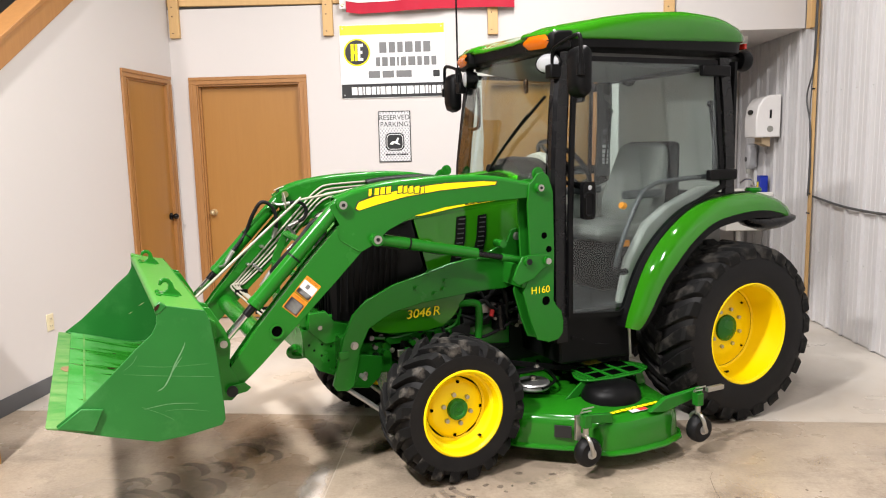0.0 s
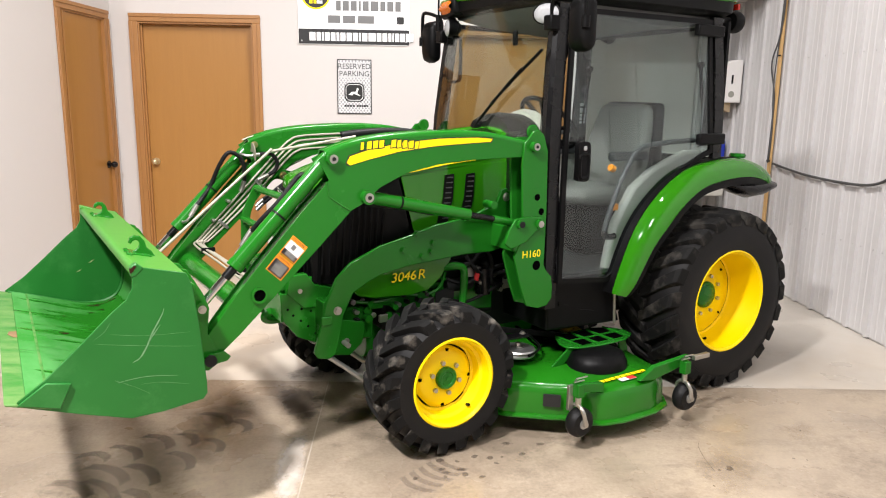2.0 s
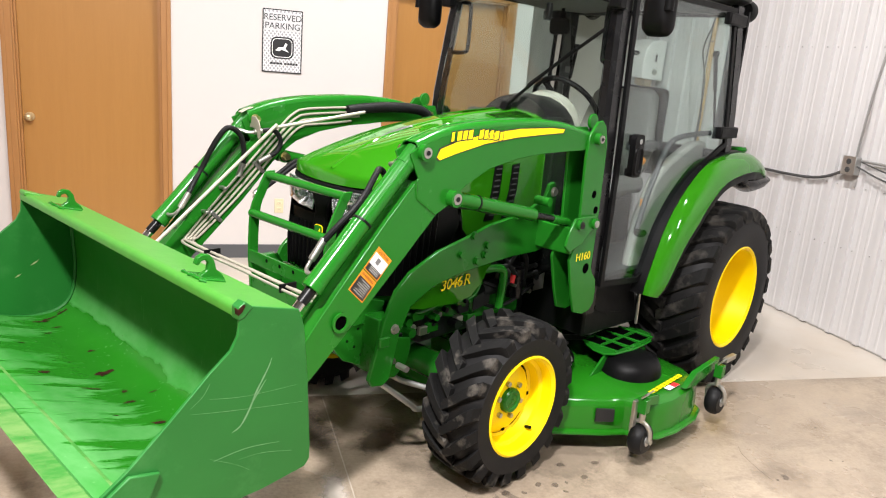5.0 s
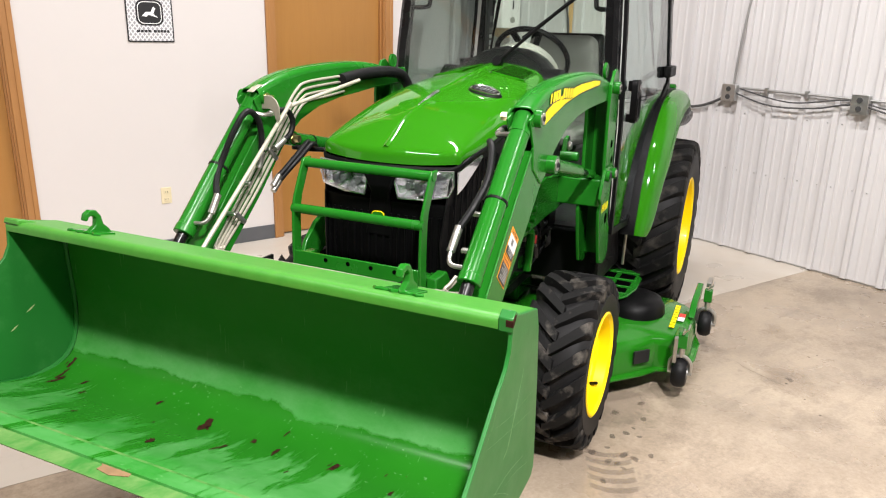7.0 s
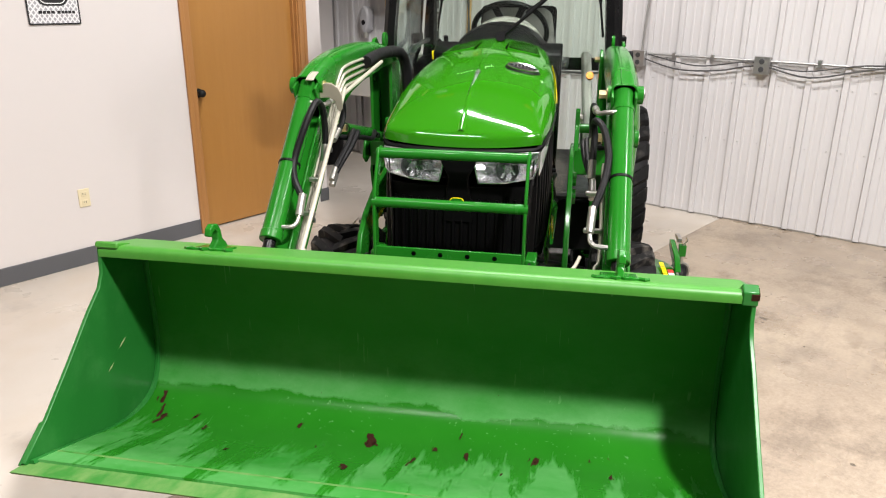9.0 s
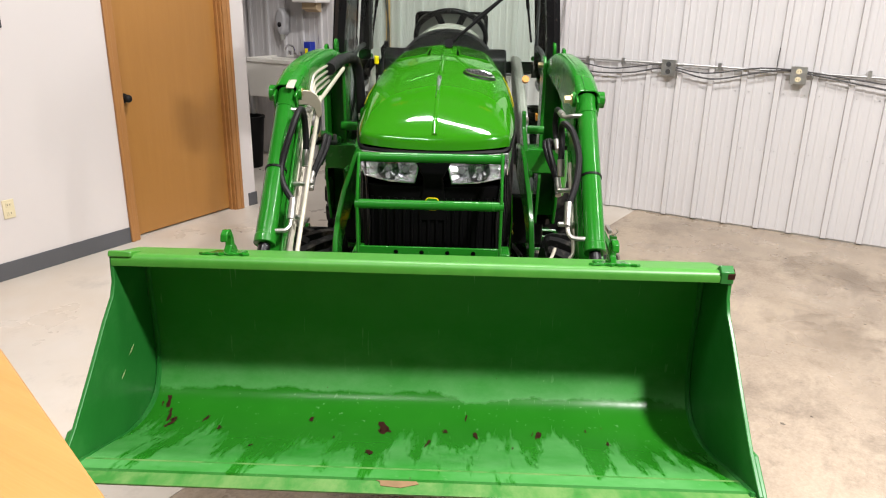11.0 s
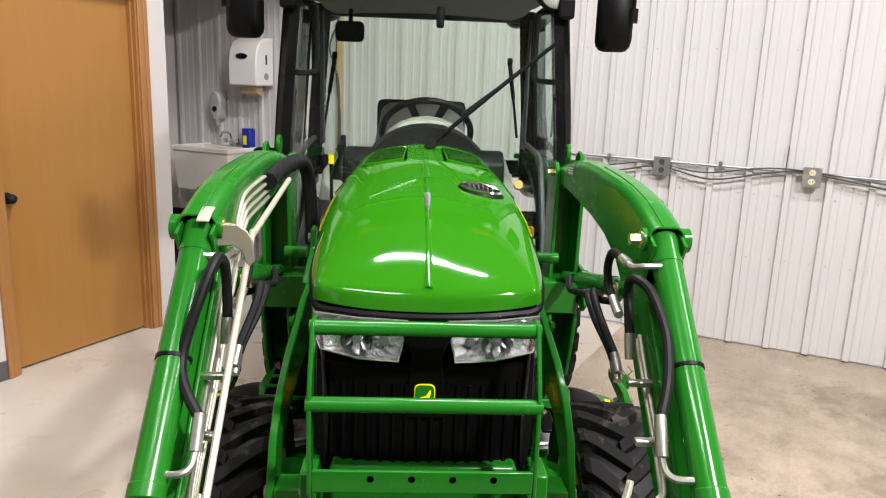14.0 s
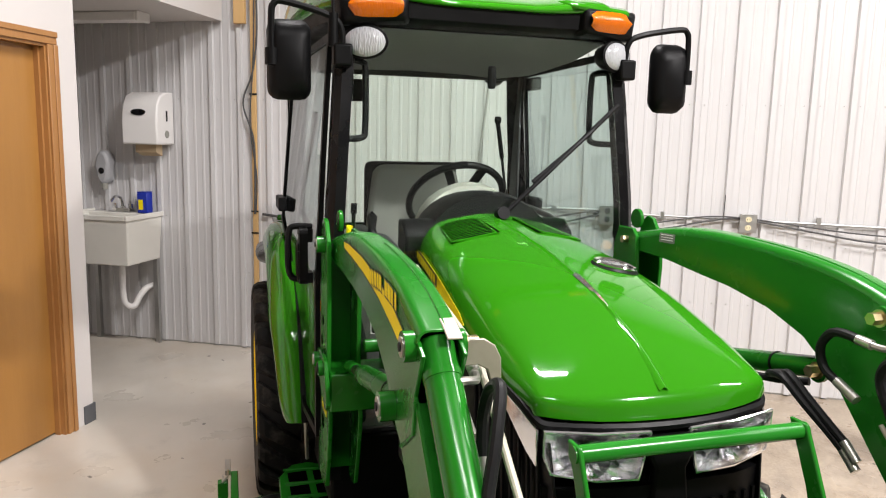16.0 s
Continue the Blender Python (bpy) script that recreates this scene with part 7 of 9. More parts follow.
for z, x, w, t in ((1.08, 0.14, 0.23, 0.10), (1.25, 0.09, 0.26, 0.11), (1.45, 0.03, 0.225, 0.10), (1.55, 0.005, 0.208, 0.08), (1.588, 0.0, 0.175, 0.05)):
    rows_.append([(x + dx * t, y * w, z) for dx, y in ((0.5, -0.8), (0.35, -1.0), (-0.5, -0.95), (-0.5, 0.95), (0.35, 1.0), (0.5, 0.8), (0.38, 0.0))])
loft(bm, rows_)
part("backrest", bm, SEAT, seat, "grey fabric backrest", 0.03)
part("back_shell", box(B(), (-0.10, -0.23, 1.10), (-0.04, 0.23, 1.60)), BLACK, seat, bevel=0.03)
part("seat_base", box(B(), (0.10, -0.20, 0.71), (0.48, 0.20, 1.0)), BLACK, seat, bevel=0.03)
for s in (1, -1):
    part("armrest", box(B(), (0.12, s * 0.29 - 0.03, 1.27), (0.40, s * 0.29 + 0.03, 1.32)), DARK_GREY, seat, bevel=0.015)
part("console", plate(B(), [(0.10, 0.9), (0.62, 0.9), (0.62, 1.10), (0.40, 1.28), (0.10, 1.30)], -0.46, -0.32), TRIM_GREY, tractor, "grey right-hand console", 0.02)
for x, y, z, mt in ((0.46, -0.36, 1.29, ORANGE_PRINT), (0.42, -0.36, 1.40, BLACK), (0.56, -0.40, 1.325, DECAL_YELLOW)):
    lv = part("lever", rod(B(), (x - 0.02, y, 1.15), (x, y, z), 0.008, 8), BLACK, tractor, "control lever")
    part("knob", rod(B(), (x, y, z), (x + 0.008, y, z + 0.040), 0.013, 12), mt, lv)
part("joystick_boot", lathe(B(), [(0.05, 0.0), (0.03, 0.06), (0.014, 0.09), (0.02, 0.14), (0, 0.16)], (0.72, -0.34, 1.28), 16, "z"), BLACK, tractor)
part("lamp_amber", rod(B(), (0.52, 0.44, 1.245), (0.545, 0.44, 1.255), 0.020, 14), ORANGE_PRINT, tractor, "orange lever knob")
part("visor_clip", box(B(), (0.90, 0.034, 1.89), (0.925, 0.064, 1.97)), BLACK, tractor, bevel=0.01)
im = part("interior_mirror", plate(B(), rounded(-0.415, 1.862, -0.280, 1.955, 0.025, 3), 0.245, 0.270, "x"), BLACK, tractor, "black interior mirror under the headliner", 0.006)
part("mirror_stem", rod(B(), (0.252, -0.345, 1.95), (0.235, -0.345, 2.06), 0.010, 10), BLACK, im)
part("pedestal", loft(B(), [[(x0, -w, z), (1.03, -w, z), (1.03, w, z), (x0, w, z)] for z, x0, w in ((0.71, 0.80, 0.16), (1.05, 0.82, 0.15), (1.36, 0.78, 0.20))]), BLACK, tractor, "black steering pedestal", 0.02)
part("console_side", plate(B(), [(0.45, 0.71), (0.98, 0.71), (0.98, 1.02), (0.70, 1.16), (0.45, 1.16)], -0.50, -0.40), DARK_GREY, tractor, "dark right-hand footwell panel", 0.02)
for s in (1, -1):
    part("pedal", box(B(), (0.84, s * 0.26 - 0.04, 0.78), (0.90, s * 0.26 + 0.04, 0.80)), BLACK, tractor, bevel=0.006)
for s in (1, -1):
    gs = part("gas_strut", rod(B(), (-0.10, s * 0.512, 1.42), (-0.10, s * 0.482, 1.62), 0.007, 10), BLACK, tractor, "thin black rear window gas strut")
    part("strut_body", rod(B(), (-0.10, s * 0.482, 1.62), (-0.10, s * 0.454, 1.80), 0.011, 12), BLACK, gs)
    part("strut_ball", rod(B(), (-0.10, s * 0.454 - 0.012, 1.812), (-0.10, s * 0.454 + 0.012, 1.812), 0.018, 12), BLACK, gs)

# ---- front loader ----
loader = thing("front_loader", (1.1, 0, 0.6), "green front loader with curved arms and hydraulic cylinders", "loader")
ARM_TOP = [(1.13, 1.400), (1.24, 1.420), (1.40, 1.450), (1.556, 1.463), (1.705, 1.463), (1.847, 1.458), (1.984, 1.448), (2.12, 1.426), (2.235, 1.390), (2.268, 1.352)]
ARM_MID = [(2.222, 1.266), (2.349, 1.138), (2.499, 0.971), (2.621, 0.832), (2.717, 0.711), (2.775, 0.640)]
ARM_LOW = [(2.785, 0.585), (2.735, 0.560), (2.695, 0.602), (2.604, 0.680), (2.457, 0.818), (2.254, 1.010), (2.125, 1.136), (2.075, 1.160), (1.99, 1.226), (1.863, 1.283), (1.705, 1.314), (1.556, 1.328), (1.40, 1.332), (1.255, 1.335), (1.13, 1.340)]


def smooth_poly(pts, k=3):
    return [(p.x, p.z) for p in spline([(x, 0, z) for x, z in pts], k)]


for s in (1, -1):
    yo, yi = (0.562, 0.484) if s > 0 else (-0.548, -0.466)
    # box-section arm: two cheek plates and the web between them
    crown = smooth_poly(ARM_TOP[:-1], 3)
    cheek = [(x, z - 0.022) for x, z in crown] + ARM_TOP[-1:]
    arm = part("loader_arm", plate(B(), cheek + ARM_MID + ARM_LOW, yo - s * 0.008, yo), GREEN, loader, "green curved loader arm", 0.002)
    raised = ARM_LOW[:6] + [(x, z) for (x, z0), z in zip(ARM_LOW[6:], (1.150, 1.200, 1.256, 1.297, 1.322, 1.333, 1.347, 1.350, 1.355))]
    part("inner_cheek", plate(B(), cheek + ARM_MID + raised, yi, yi + s * 0.008), GREEN, arm, bevel=0.002)
    # folded top channel with round shoulders
    ym, hw, rr = (yo + yi) / 2, abs(yo - yi) / 2, 0.022
    fold = [(ym + s * q * (hw - rr + rr * math.sin(a)), -rr + rr * math.cos(a)) for q, angles in ((1, [math.pi / 2 * (1 - i / 4) for i in range(5)]), (-1, [math.pi / 2 * i / 4 for i in range(5)])) for a in angles]
    part("top_plate", sheet(B(), [[(x, y, z + h) for y, h in fold] for x, z in crown]), GREEN, arm, "folded arm top plate", smooth=60)
    part("top_edge", tube(B(), [(crown[-1][0], y, crown[-1][1] + h - 0.003) for y, h in fold], 0.0032, 6), GREEN, arm)
    part("weld_seam", tube(B(), [(x, ym - s * 0.010, z + 0.0004) for x, z in crown[12:]], 0.0022, 5), GREEN, arm)
    web = B()
    low = ARM_MID[0:1] + ARM_MID[1:]
    sheet(web, [[(x, y, z - 0.012) for y in (yo - s * 0.008, yi + s * 0.008)] for x, z in low])
    sheet(web, [[(x, yo - s * 0.006, z + 0.006), (x, yi + s * 0.006, z2 + 0.006)] for (x, z), (x2, z2) in zip(ARM_LOW[2:], raised[2:])])
    part("web", web, GREEN, arm)
    part("weld_seam", tube(B(), [(2.236, yo + s * 0.001, 1.262), (2.225, yo + s * 0.001, 1.20), (2.16, yo + s * 0.001, 1.155), (2.135, yo + s * 0.001, 1.14)], 0.004, 6), GREEN, arm)
    # bosses, pins
    for x, z, r, h in ((2.209, 1.354, 0.028, 0.020), (2.056, 1.190, 0.030, 0.030), (1.18, 1.384, 0.026, 0.024)):
        yp = s * 0.574 if x < 1.5 else yo
        pn = part("pin", rod(B(), (x, yp, z), (x, yp + s * h, z), r, 22), GREEN, arm, "pivot pin with zinc bolt")
        part("pin_end", rod(B(), (x, yp + s * h, z), (x, yp + s * (h + 0.003), z), r * 0.66, 20), ZINC, pn)
        part("grease_dot", rod(B(), (x, yp + s * (h + 0.003), z), (x, yp + s * (h + 0.006), z), r * 0.3, 10), DARK, pn)
        part("nut", bolt(B(), (x, yi - s * 0.010, z), (0, -s, 0), r * 0.5, 0.026, r * 0.7), BRASS, pn)
        part("inner_boss", rod(B(), (x, yi, z), (x, yi - s * 0.010, z), r * 0.95, 20), GREEN, pn)
    bm = B()
    lathe(bm, [(0.030, 0.0), (0.034, 0.004), (0.034, 0.010), (0.024, 0.010), (0.024, -0.02), (0.030, -0.02)], (2.528, yo, 0.825), 24) if s > 0 else lathe(bm, [(0.030, 0.0), (0.034, -0.004), (0.034, -0.010), (0.024, -0.010), (0.024, 0.02), (0.030, 0.02)], (2.528, yo, 0.825), 24)
    part("tube_boss", bm, GREEN, arm)
    part("tube_hole", rod(B(), (2.528, yo + s * 0.002, 0.825), (2.528, yo + s * 0.004, 0.825), 0.024, 20), HOLE, arm)
    # yellow stripe and lettering bars on the outer cheek
    e = yo + s * 0.0006
    stripe = [(2.13, 1.362), (2.05, 1.385), (1.90, 1.412), (1.70, 1.428), (1.50, 1.430), (1.415, 1.424), (1.425, 1.410), (1.55, 1.405), (1.72, 1.396), (1.90, 1.376), (2.05, 1.345), (2.13, 1.325), (2.145, 1.335)]
    part("stripe_edge", plate(B(), [(x + (0.006 if x > 2 else -0.006 if x < 1.5 else 0), z + (0.004 if i < 6 else -0.004)) for i, (x, z) in enumerate(stripe)], e, e + s * 0.0005), BLACK_PRINT, arm)
    part("stripe", plate(B(), stripe, e + s * 0.0005, e + s * 0.0011), DECAL_YELLOW, arm, "yellow arm stripe")
    for k, w in enumerate((0.018, 0.026, 0.026, 0.026, 0.0, 0.026, 0.022, 0.022, 0.026, 0.022)):
        if not w:
            continue
        x = 2.085 - k * 0.0285
        z = 1.392 + 0.0035 * k - (0.0004 * k * k)
        part("lettering_bar", plate(B(), [(x + 0.002, z - 0.010), (x - w - 0.002, z - 0.007), (x - w - 0.005, z + 0.032), (x - 0.003, z + 0.029)], e + s * 0.0012, e + s * 0.0016), BLACK_PRINT, arm)
        part("lettering_bar", plate(B(), [(x - 0.002, z - 0.006), (x - w + 0.002, z - 0.003), (x - w - 0.001, z + 0.028), (x - 0.005, z + 0.025)], e + s * 0.0016, e + s * 0.0021), DECAL_YELLOW, arm)
    # small data plate on the inner cheek, writing too small to read
    if s > 0:
        dp = part("data_plate", plate(B(), [(1.352, 1.398), (1.436, 1.402), (1.438, 1.432), (1.354, 1.428)], yi - s * 0.0008, yi), GREY_PRINT, arm, "grey data plate")
        for z in (1.406, 1.414, 1.422):
            part("text_line", plate(B(), [(1.362, z), (1.428, z + 0.003), (1.428, z + 0.006), (1.362, z + 0.003)], yi - s * 0.0012, yi - s * 0.0008), WHITE_PRINT, dp)
    # warning label
    if s > 0:
        d = Vector((0.62, 0, -0.66)).normalized()
        n = Vector((-d.z, 0, d.x))
        o = Vector((2.388, 0, 1.056))

        def lab(a0, a1, b0, b1, k):
            return plate(B(), [tuple((o + d * a + n * b).xz) for a, b in ((a0, b0), (a1, b0), (a1, b1), (a0, b1))], e + k * 0.0005, e + (k + 1) * 0.0005)
        wl = part("warning_label", lab(-0.004, 0.083, -0.088, -0.006, 0), ORANGE_PRINT, arm, "orange, white and black caution label")
        part("pictogram_field", lab(0.015, 0.056, -0.084, -0.010, 1), WHITE_PRINT, wl)
        part("text_block", lab(0.0562, 0.080, -0.084, -0.010, 1), BLACK_PRINT, wl)
        part("pictogram", lab(0.024, 0.044, -0.050, -0.032, 2), GREY_PRINT, wl)
        for a in (0.060, 0.066, 0.072):
            part("text_line", lab(a, a + 0.0014, -0.074, -0.026, 2), WHITE_PRINT, wl)
        w2 = part("warning_label", lab(0.087, 0.168, -0.088, -0.006, 0), ORANGE_PRINT, arm, "orange and black warning label")
        part("text_block", lab(0.107, 0.165, -0.084, -0.010, 1), BLACK_PRINT, w2)
        for a in (0.113, 0.120, 0.127, 0.134, 0.141, 0.148, 0.155):
            part("text_line", lab(a, a + 0.0015, -0.076, -0.022 - 0.02 * (int(a * 1000) % 3 == 0), 2), WHITE_PRINT, w2)
        for head, a, lb_ in (("CAUTION", 0.0055, wl), ("WARNING", 0.097, w2)):
            p = o + d * a - n * 0.045
            fm = Matrix(((-n.x, -d.x, 0, p.x), (0, 0, 1, e + 0.0006), (-n.z, -d.z, 0, p.z), (0, 0, 0, 1)))
            words(head, 0.0135, 0.0003, fm, BLACK_PRINT, lb_)
    # tilt cylinder in front of the lower arm
    cy = (yo + yi) / 2
    a, b = Vector((2.215, cy, 1.350)), Vector((2.755, cy, 0.790))
    u = (b - a).normalized()
    cl = part("tilt_cylinder", rod(B(), a - u * 0.01, a + u * 0.555, 0.033, 28), GREEN, loader, "green tilt cylinder with chrome rod")
    part("gland", rod(B(), a + u * 0.545, a + u * 0.575, 0.035, 28), GREEN, cl, bevel=0.003)
    part("collar", rod(B(), a + u * 0.05, a + u * 0.062, 0.0345, 28), GREEN, cl)
    part("rod", rod(B(), a + u * 0.56, b, 0.017, 20), CHROME, cl, "chrome piston rod")
    part("rod_wrap", rod(B(), a + u * 0.575, a + u * 0.625, 0.019, 20), BLACK_GLOSS, cl)
    part("tie", rod(B(), a + u * 0.30, a + u * 0.308, 0.0355, 24), BLACK, cl, "black cable tie")
    part("rod_eye", rod(B(), b + Vector((0, -s * 0.03, 0)), b + Vector((0, s * 0.03, 0)), 0.032, 22), GREEN, cl)
    # lift cylinder under the arm
    a, b = Vector((2.056, cy, 1.190)), Vector((1.256, cy, 1.017))
    u = (b - a).normalized()
    lc = part("lift_cylinder", rod(B(), a + u * 0.0, a + u * 0.555, 0.028, 26), GREEN, loader, "green lift cylinder with dark rod")
    part("rod", rod(B(), a + u * 0.55, b, 0.015, 18), BLACK_GLOSS, lc)
    part("rod_end", rod(B(), a + u * 0.70, b, 0.019, 18), GREEN, lc)
    part("tie", rod(B(), a + u * 0.18, a + u * 0.188, 0.030, 22), BLACK, lc, "black cable tie")
    # mast
    MAST = [(1.245, 1.30), (1.235, 1.40), (1.21, 1.425), (1.185, 1.455), (1.15, 1.462), (1.12, 1.440), (1.092, 1.36), (1.085, 1.05), (1.090, 0.80), (1.075, 0.77), (1.040, 0.735), (1.028, 0.68), (1.030, 0.62), (1.06, 0.585), (1.12, 0.578), (1.19, 0.60), (1.23, 0.70), (1.275, 0.855), (1.255, 0.90), (1.225, 0.94), (1.235, 1.10)]
    ms = part("mast", plate(B(), MAST, s * 0.560, s * 0.574), GREEN, loader, "green loader mast bracket", 0.003)
    part("inner_plate", plate(B(), [(x, min(z, 1.425)) for x, z in MAST], s * 0.468, s * 0.482), GREEN, ms, bevel=0.003)
    part("mast_web", box(B(), (1.088, min(s * 0.482, s * 0.56), 0.62), (1.10, max(s * 0.482, s * 0.56), 1.36)), GREEN, ms)
    for x, z, r in ((1.148, 1.140, 0.017), (1.120, 1.068, 0.017), (1.138, 0.801, 0.024)):
        part("hole", rod(B(), (x, s * 0.5741, z), (x, s * 0.5750, z), r, 18), HOLE, ms)
    part("lift_eye", plate(B(), circle(1.150, 1.452, 0.034, 16), s * 0.515, s * 0.529), GREEN, ms, bevel=0.003)
    lk = part("link", plate(B(), [(1.285, 1.045), (1.225, 1.050), (1.13, 1.045), (1.105, 1.02), (1.115, 0.985), (1.16, 0.975), (1.22, 0.925), (1.31, 0.90), (1.345, 0.93), (1.32, 0.99)], s * 0.576, s * 0.590), GREEN, loader, "green linkage plate at the mast", 0.004)
    for x, z in ((1.256, 1.017), (1.141, 1.011)):
        p = part("pin", rod(B(), (x, s * 0.590, z), (x, s * 0.604, z), 0.024, 20), GREEN, lk)
        part("pin_end", rod(B(), (x, s * 0.604, z), (x, s * 0.607, z), 0.016, 18), ZINC if x < 1.2 else DARK, p)
    fm = Matrix(((-s, 0, 0, 1.172), (0, 0, s, s * 0.5748), (0, 1, 0, 0.860), (0, 0, 0, 1)))
    words("H160", 0.052, 0.0004, fm, DECAL_YELLOW, ms, "model_number", "", 1.0)
    # subframe running forward under the hood
    SUB = [(1.183, 0.868), (1.27, 0.850), (1.44, 0.850), (1.60, 0.838), (1.757, 0.825), (1.907, 0.797), (1.966, 0.771), (2.039, 0.730), (2.088, 0.635), (2.106, 0.544), (2.128, 0.455), (2.16, 0.436), (2.215, 0.446), (2.232, 0.475), (2.205, 0.567),
           (2.171, 0.697), (2.121, 0.806), (2.05, 0.870), (1.905, 0.934), (1.756, 0.968), (1.60, 1.010), (1.44, 1.032), (1.30, 1.020), (1.183, 1.00)]
    sf = part("subframe", plate(B(), SUB, s * 0.365, s * 0.385), GREEN, loader, "green curved loader subframe", 0.004)
    part("cross_box", box(B(), (1.14, min(s * 0.365, s * 0.57), 0.88), (1.28, max(s * 0.365, s * 0.57), 1.00)), GREEN, sf, bevel=0.006)
    part("gusset", plate(B(), [(1.18, 1.00), (1.45, 1.02), (1.36, 1.06), (1.26, 1.10), (1.235, 1.16), (1.20, 1.17), (1.175, 1.13)], s * 0.38, s * 0.40), GREEN, sf, bevel=0.004)
    part("gusset_bolt", bolt(B(), (1.205, s * 0.40, 1.125), (0, s, 0), 0.018, 0.012, 0.022), ZINC, sf)
    for x, z in ((1.71, 0.975), (1.62, 0.925), (1.78, 0.905), (1.68, 0.865), (1.63, 0.885), (2.118, 0.658)):
        part("bolt", bolt(B(), (x, s * 0.385, z), (0, s, 0), 0.015, 0.014, 0.020), ZINC if x > 2 else GREEN, sf)
    part("tab", box(B(), (2.15, min(s * 0.386, s * 0.40), 0.60), (2.20, max(s * 0.386, s * 0.40), 0.64)), GREEN, sf, bevel=0.005)
    part("front_tie", box(B(), (2.10, min(s * 0.22, s * 0.365), 0.47), (2.18, max(s * 0.22, s * 0.365), 0.70)), GREEN, sf, bevel=0.006)
    part("lower_pin", rod(B(), (2.09, s * 0.385, 0.505), (2.09, s * 0.44, 0.505), 0.012, 12), ZINC, sf)
    part("spacer_tube", rod(B(), (1.33, s * 0.40, 1.10), (1.33, s * 0.475, 1.10), 0.02, 12), GREEN, sf)

# torque tube and oil lines
part("cross_tube", rod(B(), (2.565, -0.48, 0.765), (2.565, 0.48, 0.765), 0.048, 28), GREEN, loader, "green cross tube between the arms")
for k in range(4):
    n = 0.0215 * k                                            # the lines lie side by side on the inner cheek
    a, b = 0.72 * n, 0.69 * n
    y = -0.463
    x, z = 2.545 - 0.016 * k, 0.866 - 0.008 * abs(k - 1)
    run = [(1.54 + 0.05 * k, y + 0.004, 1.412 - 0.022 * k), (1.80, y, 1.405 - 0.0235 * k), (1.955 - 0.012 * k, y, 1.396 - 0.0225 * k), (2.012 - 0.016 * k, y, 1.376 - 0.0185 * k), (2.083 - a, y, 1.315 - b), (2.325 - a, y, 1.072 - b), (2.500 - a, y, 0.892 - b * 0.35), (2.525 - a * 0.9, y + 0.012, 0.872 - b * 0.1), (x, -0.41, z), (x, 0.0, z)]
    if k < 2:
        run += [(x, 0.420, z), (2.515 - a, 0.464, 0.885 - b * 0.35), (2.480 - a, 0.477, 0.918 - b), (2.33 - a, 0.477, 1.067 - b), (2.255 - a, 0.477, 1.142 - b)]
    else:
        run += [(x, 0.36, z), (x - 0.02, 0.40, z + 0.01), (x - 0.05, 0.42, z + 0.04)]
    part("oil_line", tube(B(), spline(run, 5), 0.0054, 8), LINE, loader, "pale plated oil line over the arm and cross tube")
for y in (-0.24, 0.27):
    part("line_tie", box(B(), (2.490, y - 0.004, 0.846), (2.556, y + 0.004, 0.875)), BLACK, loader)
for x, z in ((2.20, 1.165), (2.40, 0.965)):
    part("line_clip", box(B(), (x - 0.055, -0.474, z - 0.010), (x + 0.012, -0.452, z + 0.006), Matrix.Translation((x, 0, z)) @ Matrix.Rotation(radians(-44), 4, "Y") @ Matrix.Translation((-x, 0, -z))), STEEL, loader, bevel=0.003)
part("level_rod", tube(B(), [(1.655, -0.405, 1.392), (2.135, -0.412, 1.322)], 0.0075, 10), CREAM, loader, "cream bucket level rod")
part("level_rod", tube(B(), [(2.130, -0.411, 1.334), (2.300, -0.408, 1.193), (2.500, -0.404, 1.026), (2.735, -0.400, 0.830)], 0.0075, 10), CREAM, loader, "cream bucket level rod")
TAN_ZINC = plain("dull_yellow_zinc", (0.30, 0.275, 0.215), 0.42, metal=0.35, var=0.2, scale=30)
lb = part("level_bracket", plate(B(), [(-0.472, 1.352), (-0.450, 1.366), (-0.424, 1.366), (-0.402, 1.352), (-0.390, 1.328), (-0.388, 1.286), (-0.398, 1.272), (-0.408, 1.282), (-0.416, 1.308), (-0.434, 1.318), (-0.472, 1.316)], 2.222, 2.227, "x"), TAN_ZINC, loader, "bent plated level indicator plate", 0.004)
part("strap", loft(B(), [[(x, y, z - d) for y, z in ((-0.502, 1.394), (-0.474, 1.394), (-0.474, 1.3985), (-0.502, 1.3985))] for x, d in ((2.205, -0.003), (2.235, 0.006), (2.262, 0.018))]), LINE, lb, "cream clip on the arm nose", 0.003)
part("hose_sleeve", tube(B(), spline([(1.72, -0.452, 1.394), (1.62, -0.448, 1.406), (1.48, -0.440, 1.414), (1.34, -0.430, 1.412), (1.24, -0.420, 1.39), (1.19, -0.41, 1.31), (1.18, -0.40, 1.10)], 5), 0.025, 12), HOSE, loader, "black sleeve round the loader hoses")
